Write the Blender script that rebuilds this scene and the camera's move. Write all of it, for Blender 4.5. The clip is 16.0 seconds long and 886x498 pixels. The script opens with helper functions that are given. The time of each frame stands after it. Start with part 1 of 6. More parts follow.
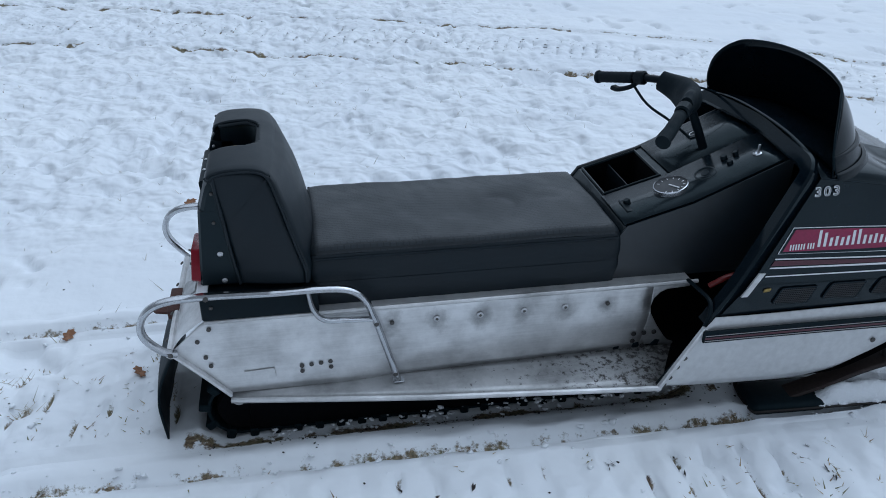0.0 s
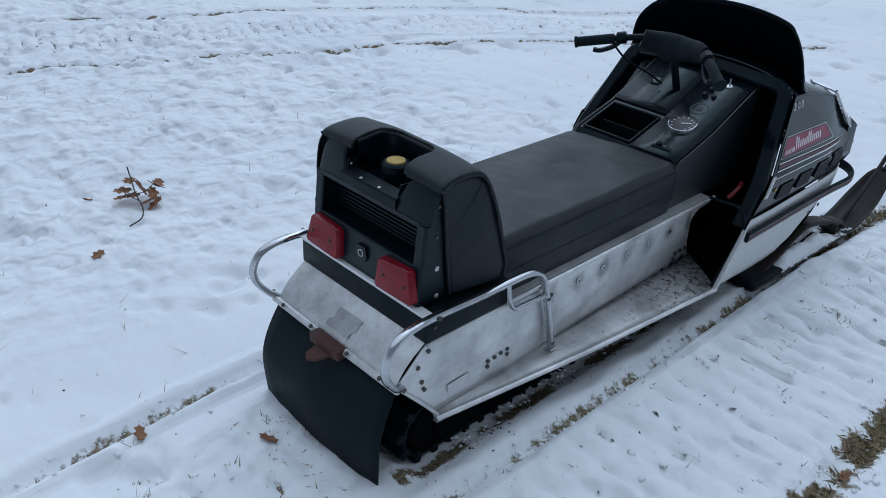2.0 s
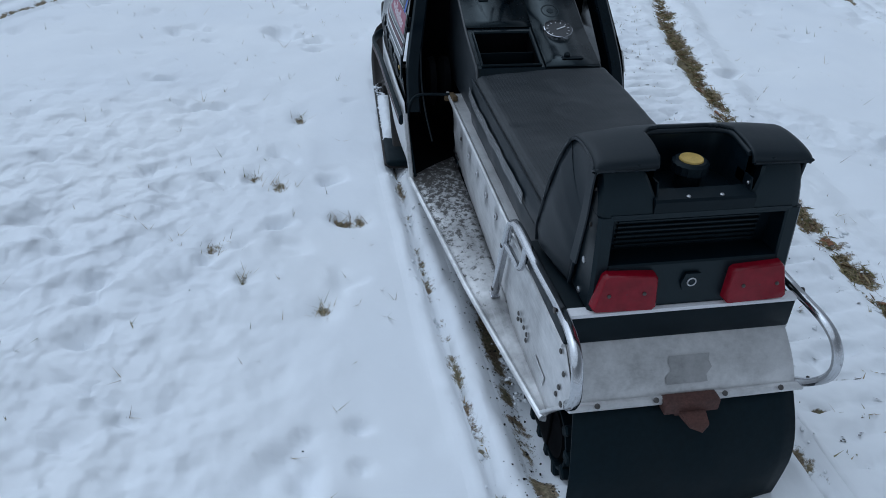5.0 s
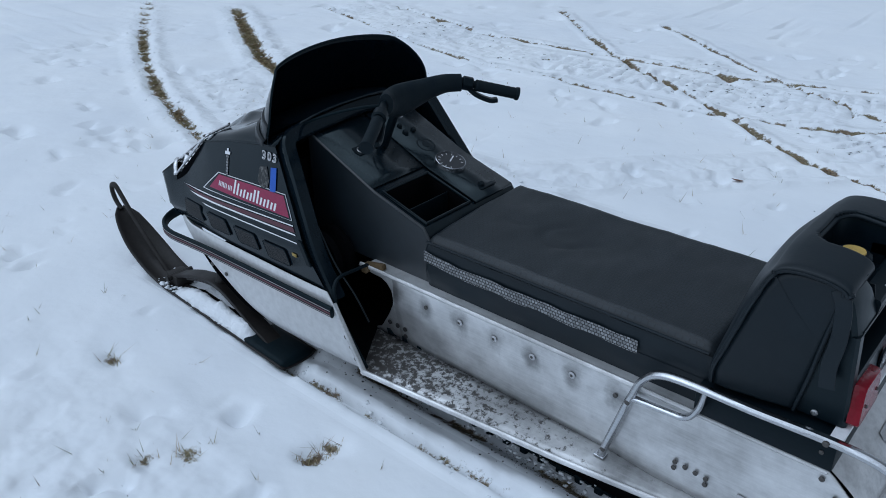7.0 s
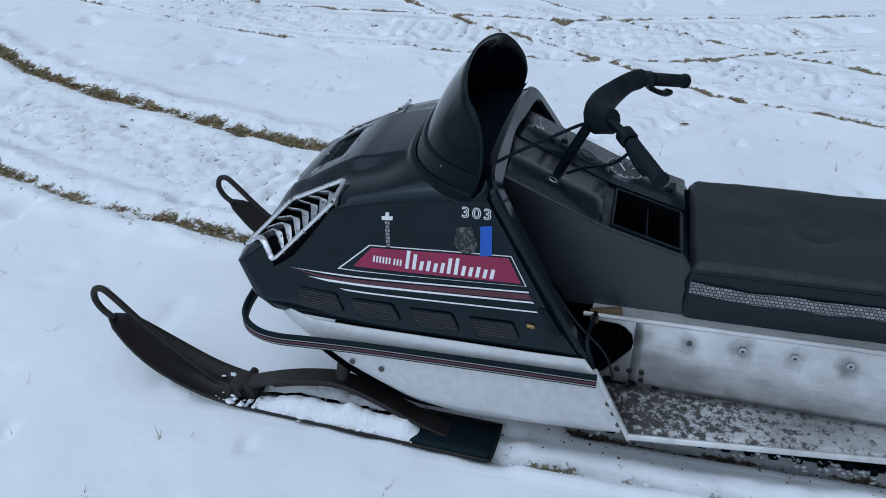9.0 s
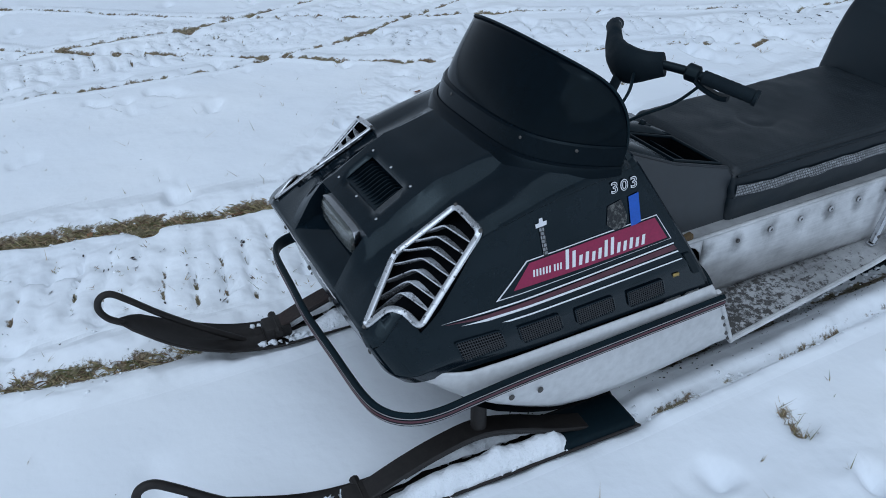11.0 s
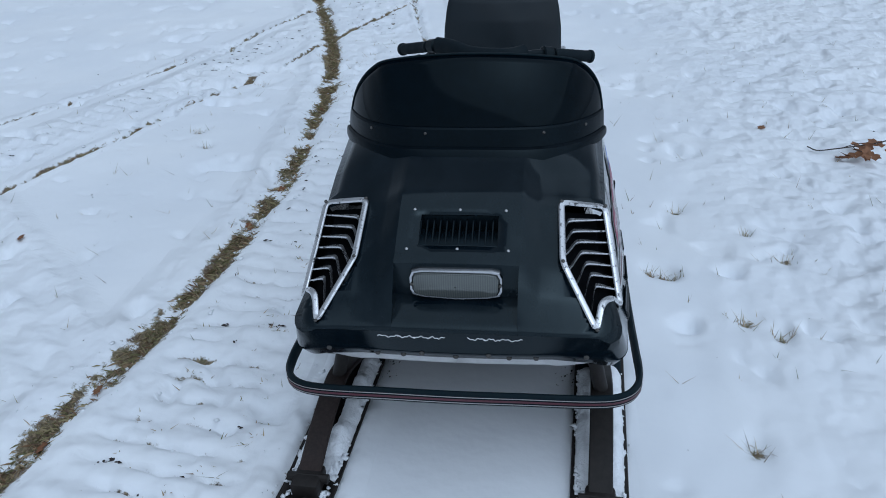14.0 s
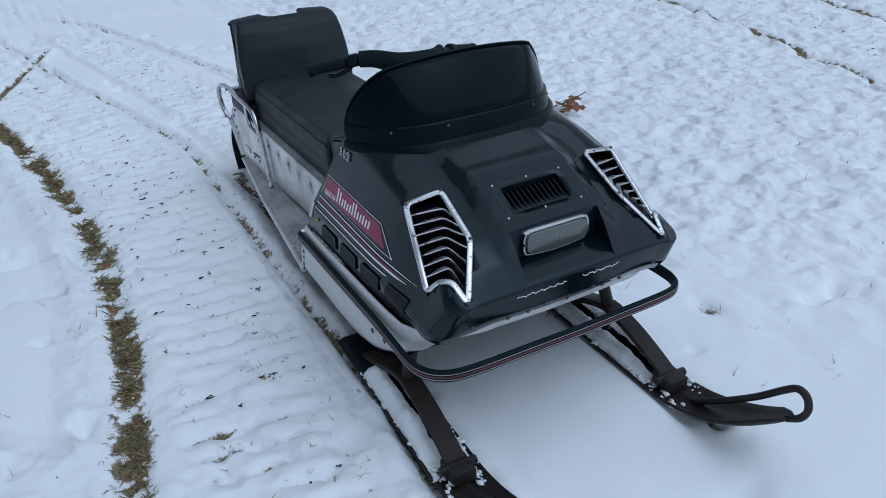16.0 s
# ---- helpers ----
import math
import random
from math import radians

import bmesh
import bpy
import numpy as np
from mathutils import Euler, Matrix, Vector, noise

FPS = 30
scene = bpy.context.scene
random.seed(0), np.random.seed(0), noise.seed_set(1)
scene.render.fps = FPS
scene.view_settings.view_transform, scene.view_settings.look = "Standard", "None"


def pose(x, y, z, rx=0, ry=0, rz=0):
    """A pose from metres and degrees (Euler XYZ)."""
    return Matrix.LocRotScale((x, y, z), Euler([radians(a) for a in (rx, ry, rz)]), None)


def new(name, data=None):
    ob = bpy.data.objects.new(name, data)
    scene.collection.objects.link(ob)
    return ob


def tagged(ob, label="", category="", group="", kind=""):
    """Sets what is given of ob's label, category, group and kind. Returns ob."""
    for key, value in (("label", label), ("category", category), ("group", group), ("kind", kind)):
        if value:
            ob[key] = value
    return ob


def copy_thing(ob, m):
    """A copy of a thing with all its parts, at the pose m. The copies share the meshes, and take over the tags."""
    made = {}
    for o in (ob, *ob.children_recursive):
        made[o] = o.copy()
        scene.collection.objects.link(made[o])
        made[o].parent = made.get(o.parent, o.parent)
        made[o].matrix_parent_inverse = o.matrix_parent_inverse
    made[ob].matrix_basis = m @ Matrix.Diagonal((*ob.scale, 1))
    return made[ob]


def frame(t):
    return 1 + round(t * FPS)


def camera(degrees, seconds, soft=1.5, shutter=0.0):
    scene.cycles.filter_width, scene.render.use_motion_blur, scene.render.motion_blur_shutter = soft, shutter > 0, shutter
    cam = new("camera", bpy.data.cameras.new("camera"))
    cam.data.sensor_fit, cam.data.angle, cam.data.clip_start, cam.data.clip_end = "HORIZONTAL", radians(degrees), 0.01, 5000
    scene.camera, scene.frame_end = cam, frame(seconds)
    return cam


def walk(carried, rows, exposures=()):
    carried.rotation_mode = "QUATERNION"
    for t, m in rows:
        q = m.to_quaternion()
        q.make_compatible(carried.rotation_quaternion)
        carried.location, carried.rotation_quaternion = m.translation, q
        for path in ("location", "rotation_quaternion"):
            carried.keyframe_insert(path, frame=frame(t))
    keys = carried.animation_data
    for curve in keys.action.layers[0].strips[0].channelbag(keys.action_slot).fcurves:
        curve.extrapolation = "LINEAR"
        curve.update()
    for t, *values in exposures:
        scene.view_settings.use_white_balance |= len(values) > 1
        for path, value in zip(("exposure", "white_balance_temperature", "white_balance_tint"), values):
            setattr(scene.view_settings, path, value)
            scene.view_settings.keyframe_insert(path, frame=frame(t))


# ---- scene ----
import functools

cam = camera(58.4, 16.0, soft=0.95)
PATH = [
    (0, 0.318, -1.966, 1.504, 60.89, -1.20, -10.68),
    (0.5, -0.066, -1.871, 1.479, 59.98, -1.79, -17.86),
    (1, -0.415, -1.732, 1.491, 60.03, -2.99, -26.95),
    (1.5, -0.675, -1.498, 1.495, 59.87, -2.91, -34.57),
    (2, -1.005, -1.325, 1.487, 60.44, -3.29, -43.64),
    (2.5, -1.280, -1.133, 1.531, 61.25, -3.88, -52.14),
    (3, -1.379, -0.831, 1.481, 61.78, -3.12, -59.16),
    (3.2, -1.408, -0.689, 1.505, 61.42, -3.04, -62.68),
    (3.7, -1.483, -0.341, 1.491, 60.67, -2.96, -71.63),
    (4.2, -1.409, 0.104, 1.451, 58.62, -2.84, -82.12),
    (4.8, -1.198, 0.622, 1.413, 56.57, -2.43, -95.69),
    (5.3, -0.981, 0.918, 1.422, 56.97, -1.68, -106.94),
    (5.5, -0.898, 1.057, 1.456, 57.70, -1.58, -112.27),
    (6, -0.690, 1.251, 1.469, 60.47, -0.39, -124.71),
    (6.5, -0.465, 1.391, 1.514, 61.57, 0.67, -133.22),
    (7, -0.149, 1.621, 1.499, 62.01, 0.71, -138.94),
    (7.5, 0.194, 1.753, 1.550, 61.05, 0.70, -143.95),
    (8, 0.596, 1.712, 1.539, 59.43, 1.53, -148.89),
    (8.5, 0.910, 1.750, 1.523, 58.25, 1.13, -155.91),
    (9, 1.326, 1.853, 1.536, 58.09, 0.75, -165.85),
    (9.2, 1.466, 1.837, 1.565, 57.32, 0.87, -169.79),
    (9.7, 1.828, 1.836, 1.558, 56.71, 0.76, -179.45),
    (10.2, 2.179, 1.752, 1.529, 56.57, 0.87, -190.29),
    (10.8, 2.559, 1.585, 1.494, 56.89, 1.06, -203.37),
    (11.3, 2.819, 1.425, 1.488, 57.45, 1.07, -213.05),
    (11.5, 2.909, 1.358, 1.507, 57.15, 0.90, -217.33),
    (12, 3.217, 1.217, 1.505, 57.92, 0.47, -226.58),
    (12.5, 3.365, 1.050, 1.517, 59.04, 0.78, -234.05),
    (13, 3.385, 0.747, 1.485, 59.48, 2.20, -243.01),
    (13.5, 3.468, 0.510, 1.487, 59.67, 2.60, -252.81),
    (14, 3.649, 0.188, 1.488, 60.08, 2.44, -263.17),
    (14.5, 3.691, 0.012, 1.472, 60.46, 1.38, -270.05),
    (15, 3.585, -0.295, 1.468, 59.68, 1.78, -278.92),
    (15.5, 3.588, -0.673, 1.427, 61.51, 1.59, -288.49),
    (16, 3.616, -1.105, 1.500, 61.27, 2.30, -299.59),
]
EXPOSURES = [(0, 0.29, 6080, 4), (1.5, 0.22, 6080, 4), (3, 0.12, 6080, 4), (5.5, 0.09, 6080, 4), (7.5, 0.19, 6080, 4), (9, 0.24, 6080, 4), (11.5, 0.21, 6080, 4), (13, 0.16, 6080, 4), (16, 0.18, 6080, 4)]

walk(cam, [(row[0], pose(*row[1:])) for row in PATH], exposures=EXPOSURES)

# ---- daylight: overcast winter sky ----
world = bpy.data.worlds.new("winter_sky")
scene.world = world
world.use_nodes = True
wn = world.node_tree.nodes
sky = wn.new("ShaderNodeTexSky")
sky.sky_type = "NISHITA"
sky.sun_disc = False
sky.sun_elevation = radians(62)
sky.sun_rotation = radians(60)
sky.air_density = 1.0
sky.dust_density = 1.5
sky.ozone_density = 1.0
wn["Background"].inputs["Strength"].default_value = 0.11
veil = wn.new("ShaderNodeRGBToBW")
cloud = wn.new("ShaderNodeVectorMath")
cloud.operation = "MULTIPLY"
cloud.inputs[1].default_value = (0.898, 1.0, 1.205)
world.node_tree.links.new(sky.outputs["Color"], veil.inputs["Color"])
world.node_tree.links.new(veil.outputs["Val"], cloud.inputs[0])
world.node_tree.links.new(cloud.outputs["Vector"], wn["Background"].inputs["Color"])

sun_data = bpy.data.lights.new("sun", "SUN")
sun_data.energy = 0.8
sun_data.angle = radians(95)
sun_data.color = (0.87, 0.97, 1.165)
sun = new("sun", sun_data)
sun.rotation_euler = (radians(26), 0, radians(150))


# ---- materials ----
class Nodes:
    """A short hand for building one node material."""

    def __init__(self, name):
        self.mat = bpy.data.materials.new(name)
        self.mat.use_nodes = True
        self.tree = self.mat.node_tree
        self.bsdf = self.tree.nodes["Principled BSDF"]

    def add(self, kind, **values):
        node = self.tree.nodes.new(kind)
        for key, value in values.items():
            node.inputs[key].default_value = value
        return node

    def link(self, a, b):
        self.tree.links.new(a, b)

    def coords(self):
        return self.add("ShaderNodeTexCoord").outputs["Object"]

    def noise(self, scale, detail=4.0, rough=0.55, stretch=None):
        node = self.add("ShaderNodeTexNoise", Scale=scale, Detail=detail, Roughness=rough)
        vec = self.coords()
        if stretch:
            mapping = self.add("ShaderNodeMapping")
            mapping.inputs["Scale"].default_value = stretch
            self.link(vec, mapping.inputs["Vector"])
            vec = mapping.outputs["Vector"]
        self.link(vec, node.inputs["Vector"])
        return node.outputs["Fac"]

    def ramp(self, fac, *stops):
        node = self.add("ShaderNodeValToRGB")
        ramp = node.color_ramp
        for i, (place, col) in enumerate(stops):
            el = ramp.elements[i] if i < 2 else ramp.elements.new(place)
            el.position = place
            el.color = (*col, 1) if len(col) == 3 else col
        self.link(fac, node.inputs["Fac"])
        return node.outputs["Color"]

    def mix(self, fac, a, b):
        node = self.add("ShaderNodeMix")
        node.data_type = "RGBA"
        if isinstance(fac, float):
            node.inputs["Factor"].default_value = fac
        else:
            self.link(fac, node.inputs["Factor"])
        for value, socket in ((a, node.inputs[6]), (b, node.inputs[7])):
            if isinstance(value, tuple):
                socket.default_value = (*value, 1)
            else:
                self.link(value, socket)
        return node.outputs[2]

    def bump(self, height, strength=0.3, distance=0.002, base=None):
        node = self.add("ShaderNodeBump", Strength=strength, Distance=distance)
        self.link(height, node.inputs["Height"])
        if base:
            self.link(base, node.inputs["Normal"])
        self.link(node.outputs["Normal"], self.bsdf.inputs["Normal"])
        return node.outputs["Normal"]

    def set(self, **values):
        for key, value in values.items():
            socket = self.bsdf.inputs[key.replace("_", " ")]
            if isinstance(value, (int, float)):
                socket.default_value = value
            elif isinstance(value, tuple):
                socket.default_value = (*value, 1)
            else:
                self.link(value, socket)
        return self


def grey(v):
    return (v, v, v)


def plain(name, colour, rough=0.5, metal=0.0, vary=0.25, scale=30.0, bump=0.1, gloss=0.5):
    """A paint, rubber or plastic with two scales of uneven tone and gloss."""
    n = Nodes(name)
    dark = tuple(c * (1 - vary) for c in colour)
    lite = tuple(min(1.0, c * (1 + vary)) for c in colour)
    fine, broad = n.noise(scale * 5, 3), n.noise(scale * 0.4, 4)
    n.set(Base_Color=n.mix(0.5, n.ramp(broad, (0.3, dark), (0.7, lite)), n.ramp(fine, (0.3, dark), (0.7, lite))), Metallic=metal)
    n.set(Roughness=n.ramp(broad, (0.3, grey(max(0.03, rough * 0.8))), (0.75, grey(min(1, rough * 1.25)))))
    n.set(Specular_IOR_Level=gloss)
    if gloss < 0.5 and not metal:
        n.set(Specular_Tint=(0.78, 0.97, 1.0))
    if bump:
        n.bump(fine, bump, 0.001)
    return n.mat


def worn_aluminium(name, base=0.82, rough=0.42, dirt=0.5, grimy=False, stained=False):
    n = Nodes(name)
    brush, smudge, fine = n.noise(14, 5, 0.6, (0.6, 6, 14)), n.noise(6, 6, 0.65), n.noise(160, 3)
    tone = n.ramp(smudge, (0.32, grey(base * (1 - dirt))), (0.62, grey(base)))
    tone = n.mix(n.ramp(brush, (0.35, grey(0.0)), (0.75, grey(0.3))), tone, grey(min(1, base * 1.15)))
    if grimy:
        split = n.add("ShaderNodeSeparateXYZ")
        n.link(n.coords(), split.inputs[0])
        front = n.add("ShaderNodeMath")
        front.operation = "MULTIPLY_ADD"
        n.link(split.outputs["X"], front.inputs[0])
        front.inputs[1].default_value = 0.24
        n.link(n.noise(52, 9, 0.72), front.inputs[2])
        lean = n.add("ShaderNodeMath")
        lean.operation = "MULTIPLY_ADD"
        n.link(split.outputs["Y"], lean.inputs[0])
        lean.inputs[1].default_value = 0.13
        n.link(front.outputs[0], lean.inputs[2])
        spots = n.ramp(lean.outputs[0], (0.74, grey(0.0)), (0.83, grey(0.97)))
        tone = n.mix(spots, tone, (0.028, 0.024, 0.021))
        n.set(Metallic=n.ramp(lean.outputs[0], (0.74, grey(0.8)), (0.83, grey(0.0))))
    elif stained:
        # sooty rings round the row of bolts
        split = n.add("ShaderNodeSeparateXYZ")
        n.link(n.coords(), split.inputs[0])

        def calc(op, a, b):
            node = n.add("ShaderNodeMath")
            node.operation = op
            for socket, value in zip(node.inputs, (a, b)):
                if isinstance(value, float):
                    socket.default_value = value
                else:
                    n.link(value, socket)
            return node.outputs[0]

        bolt = calc("PINGPONG", calc("ADD", split.outputs["X"], -0.531), 0.06)
        low = calc("MULTIPLY", calc("ADD", split.outputs["Z"], -0.312), 0.75)
        away = calc("SQRT", calc("ADD", calc("MULTIPLY", bolt, bolt), calc("MULTIPLY", low, low)), 0.0)
        away = calc("ADD", away, calc("MULTIPLY", n.noise(22, 5, 0.65), 0.06))
        soot = calc("MULTIPLY", n.ramp(away, (0.034, grey(0.6)), (0.064, grey(0.0))), calc("GREATER_THAN", split.outputs["X"], 0.50))
        streak = n.ramp(n.noise(6, 5, 0.55, (1.0, 1, 1.6)), (0.52, grey(0.0)), (0.75, grey(0.4)))
        tone = n.mix(streak, n.mix(soot, tone, (0.05, 0.05, 0.052)), (0.22, 0.225, 0.23))
        n.set(Metallic=0.8)
    else:
        n.set(Metallic=0.6)
    n.set(Base_Color=tone, Roughness=n.ramp(smudge, (0.3, grey(rough * 1.25)), (0.7, grey(rough * 0.8))))
    base = n.bump(n.noise(5, 2), 0.35, 0.03) if stained else None
    n.bump(fine, 0.08, 0.001, base)
    return n.mat



def smeared_paint():
    """Glossy black paint dulled by wiped smears and fine specks of dirt."""
    n = Nodes("black_hood_paint")
    broad, smear, fine = n.noise(5, 4, 0.6), n.noise(9, 6, 0.68, (1.0, 1.6, 1.0)), n.noise(240, 3)
    tone = n.ramp(smear, (0.35, (0.0022, 0.0058, 0.0095)), (0.7, (0.0062, 0.0108, 0.0158)))
    tone = n.mix(n.ramp(fine, (0.70, grey(0.0)), (0.74, grey(0.5))), tone, (0.03, 0.034, 0.038))
    n.set(Base_Color=tone, Specular_IOR_Level=0.29, Specular_Tint=(0.80, 0.97, 1.0))
    n.set(Roughness=n.ramp(n.mix(0.5, broad, smear), (0.38, grey(0.07)), (0.62, grey(0.20))))
    n.bump(n.noise(60, 3), 0.015, 0.001, n.bump(n.noise(6, 2), 0.06, 0.01))
    return n.mat


M = {}
M["paint"] = smeared_paint()
M["matte"] = plain("dull_black_metal", (0.003, 0.0065, 0.010), 0.45, vary=0.3, scale=20, gloss=0.18)
M["plastic"] = plain("grained_black_plastic", (0.0026, 0.0068, 0.0108), 0.36, vary=0.25, scale=40, bump=0.12, gloss=0.30)
M["panel"] = plain("dusty_black_side_panel", (0.0055, 0.0105, 0.015), 0.45, vary=0.4, scale=9, bump=0.05, gloss=0.8)
M["foam"] = plain("black_foam_rubber", (0.006, 0.010, 0.014), 0.75, vary=0.25, scale=60, bump=0.3, gloss=0.2)
M["rubber"] = plain("black_rubber", (0.003, 0.0085, 0.0125), 0.6, vary=0.35, scale=18, bump=0.25, gloss=0.16)
M["shield"] = plain("tinted_windshield", (0.0014, 0.0038, 0.0065), 0.10, vary=0.3, scale=8, bump=0.0, gloss=0.10)
M["trim"] = plain("black_edge_trim", (0.0018, 0.0044, 0.0075), 0.25, vary=0.3, scale=20, bump=0.05, gloss=0.11)
# near-black with hardly any gloss: shade of openings and undersides as colour
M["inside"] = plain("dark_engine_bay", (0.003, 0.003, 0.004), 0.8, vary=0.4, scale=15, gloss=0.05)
M["chrome"] = plain("scuffed_chrome", (0.52, 0.53, 0.55), 0.2, 1.0, vary=0.16, scale=25, bump=0.05)
M["alu"] = worn_aluminium("worn_aluminium", 0.74)
M["stained"] = worn_aluminium("stained_aluminium", 0.78, 0.42, 0.4, stained=True)
M["board"] = worn_aluminium("grimy_aluminium", 0.54, 0.48, 0.6, True)
M["pan"] = plain("chalky_silver_paint", (0.60, 0.605, 0.61), 0.42, 0.1, vary=0.16, scale=9, bump=0.05)
M["fin"] = plain("grey_black_plastic", (0.012, 0.015, 0.018), 0.4, vary=0.2, scale=50, gloss=0.25)
M["faded"] = plain("faded_white_line", (0.34, 0.33, 0.33), 0.5, vary=0.3, scale=40, bump=0.0)
M["white"] = plain("white_vinyl", (0.78, 0.78, 0.80), 0.4, vary=0.08, scale=40, bump=0.0)
M["red"] = plain("crimson_decal", (0.25, 0.010, 0.058), 0.4, vary=0.22, scale=30, bump=0.0)
M["maroon"] = plain("faded_maroon_stripe", (0.085, 0.022, 0.034), 0.5, vary=0.3, scale=30, bump=0.0)
M["blue"] = plain("blue_tape", (0.012, 0.09, 0.45), 0.55, vary=0.2, scale=60)
M["rust"] = plain("rusty_steel", (0.026, 0.017, 0.015), 0.7, 0.2, vary=0.6, scale=22, bump=0.5)
M["hitch"] = plain("red_brown_rust", (0.085, 0.040, 0.033), 0.8, 0.1, vary=0.5, scale=40, bump=0.5)
M["earth"] = plain("yellow_brown_rust", (0.11, 0.072, 0.032), 0.8, 0.1, vary=0.55, scale=50, bump=0.4)
M["ski"] = plain("weathered_dark_steel", (0.0125, 0.0100, 0.0090), 0.6, 0.2, vary=0.7, scale=14, bump=0.3)
M["brass"] = plain("dull_brass", (0.42, 0.30, 0.10), 0.4, 0.6, vary=0.25, scale=60)
M["cap"] = plain("yellowed_cap_label", (0.50, 0.34, 0.09), 0.55, vary=0.35, scale=70)
M["steel"] = plain("zinc_screw", (0.55, 0.55, 0.56), 0.35, 1.0, vary=0.25, scale=200)
M["dull"] = plain("dark_rivet", (0.10, 0.095, 0.09), 0.55, 0.6, vary=0.3, scale=200)
M["mesh"] = plain("dark_grille_mesh", (0.030, 0.033, 0.037), 0.5, vary=0.2, scale=60)
M["dial"] = plain("dial_face", (0.03, 0.032, 0.036), 0.4, vary=0.2, scale=60, bump=0.0)
M["dirt"] = plain("wet_black_dirt", (0.012, 0.011, 0.011), 0.8, vary=0.6, scale=60, bump=0.3)
M["orange"] = plain("red_wire", (0.16, 0.012, 0.010), 0.5)


def flaked_chrome():
    """Chrome film with the dark plastic showing through where it has flaked."""
    n = Nodes("flaked_chrome")
    worn = n.ramp(n.noise(60, 6, 0.7), (0.56, grey(0.0)), (0.64, grey(1.0)))
    n.set(Base_Color=n.mix(worn, (0.66, 0.67, 0.69), (0.03, 0.032, 0.036)), Metallic=n.ramp(n.noise(60, 6, 0.7), (0.56, grey(0.9)), (0.64, grey(0.0))))
    n.set(Roughness=n.ramp(n.noise(25, 4), (0.3, grey(0.2)), (0.7, grey(0.38))))
    n.bump(n.noise(140, 3), 0.1, 0.001)
    return n.mat


M["flaked"] = flaked_chrome()


def dented_dash():
    """Shiny black sheet, scuffed and a little wavy."""
    n = Nodes("shiny_black_dash")
    broad = n.noise(14, 5, 0.6)
    n.set(Base_Color=n.ramp(broad, (0.3, (0.002, 0.0055, 0.009)), (0.7, (0.005, 0.010, 0.0145))), Specular_IOR_Level=0.36, Specular_Tint=(0.80, 0.97, 1.0))
    n.set(Roughness=n.ramp(n.noise(9, 4, 0.6), (0.35, grey(0.17)), (0.65, grey(0.3))))
    base = n.bump(n.noise(7, 2), 0.25, 0.02)
    n.bump(n.noise(160, 3), 0.06, 0.001, base)
    return n.mat


M["dash"] = dented_dash()


def glue_film():
    """Patchy grey glue left on black paint."""
    n = Nodes("glue_remains")
    n.set(Base_Color=n.ramp(n.noise(95, 6, 0.75), (0.50, (0.004, 0.006, 0.008)), (0.62, (0.14, 0.14, 0.13))), Roughness=0.5)
    return n.mat


M["glue"] = glue_film()


def lens_red():
    n = Nodes("red_lens")
    n.set(Base_Color=n.ramp(n.noise(40, 3), (0.3, (0.17, 0.002, 0.010)), (0.7, (0.24, 0.004, 0.016))), Roughness=0.22, Specular_IOR_Level=0.3)
    wave = n.add("ShaderNodeTexVoronoi", Scale=90.0)
    n.link(n.coords(), wave.inputs["Vector"])
    n.bump(wave.outputs["Distance"], 0.25, 0.002)
    return n.mat


M["lens"] = lens_red()


def glass_lens():
    """Fluted, slightly yellowed lamp glass."""
    n = Nodes("fluted_glass")
    wave = n.add("ShaderNodeTexWave", Scale=62.0)
    wave.bands_direction = "Y"
    n.link(n.coords(), wave.inputs["Vector"])
    n.set(Base_Color=n.ramp(wave.outputs["Fac"], (0.0, (0.10, 0.11, 0.11)), (1.0, (0.14, 0.15, 0.14))), Roughness=0.1, Metallic=0.35, Coat_Weight=0.3)
    n.bump(wave.outputs["Fac"], 0.1, 0.003)
    return n.mat


M["lamp"] = glass_lens()


def vinyl(name, quilted):
    n = Nodes(name)
    fine, broad = n.noise(220, 2), n.noise(7, 5)
    n.set(Specular_IOR_Level=0.32)
    n.set(Base_Color=n.ramp(broad, (0.3, (0.0032, 0.0080, 0.0120)), (0.7, (0.0055, 0.0125, 0.0180))), Roughness=n.ramp(broad, (0.3, grey(0.42)), (0.7, grey(0.58))))
    if quilted:
        brick = n.add("ShaderNodeTexBrick", Scale=30.0)
        brick.inputs["Color1"].default_value = brick.inputs["Color2"].default_value = (1, 1, 1, 1)
        brick.inputs["Mortar"].default_value = (0, 0, 0, 1)
        brick.inputs["Mortar Size"].default_value = 0.05
        brick.inputs["Row Height"].default_value = 0.3
        n.link(n.coords(), brick.inputs["Vector"])
        wear = n.ramp(n.noise(9, 4), (0.35, (0.007, 0.0125, 0.017)), (0.7, (0.014, 0.021, 0.027)))
        n.set(Base_Color=n.mix(brick.outputs["Fac"], wear, (0.006, 0.010, 0.0135)))
        n.set(Specular_IOR_Level=0.5)
        base = n.bump(brick.outputs["Color"], 0.9, 0.0025)
        n.bump(fine, 0.15, 0.001, base)
    else:
        n.bump(fine, 0.2, 0.001)
    return n.mat


M["vinyl"] = vinyl("black_vinyl", False)
M["quilt"] = vinyl("ribbed_black_vinyl", True)


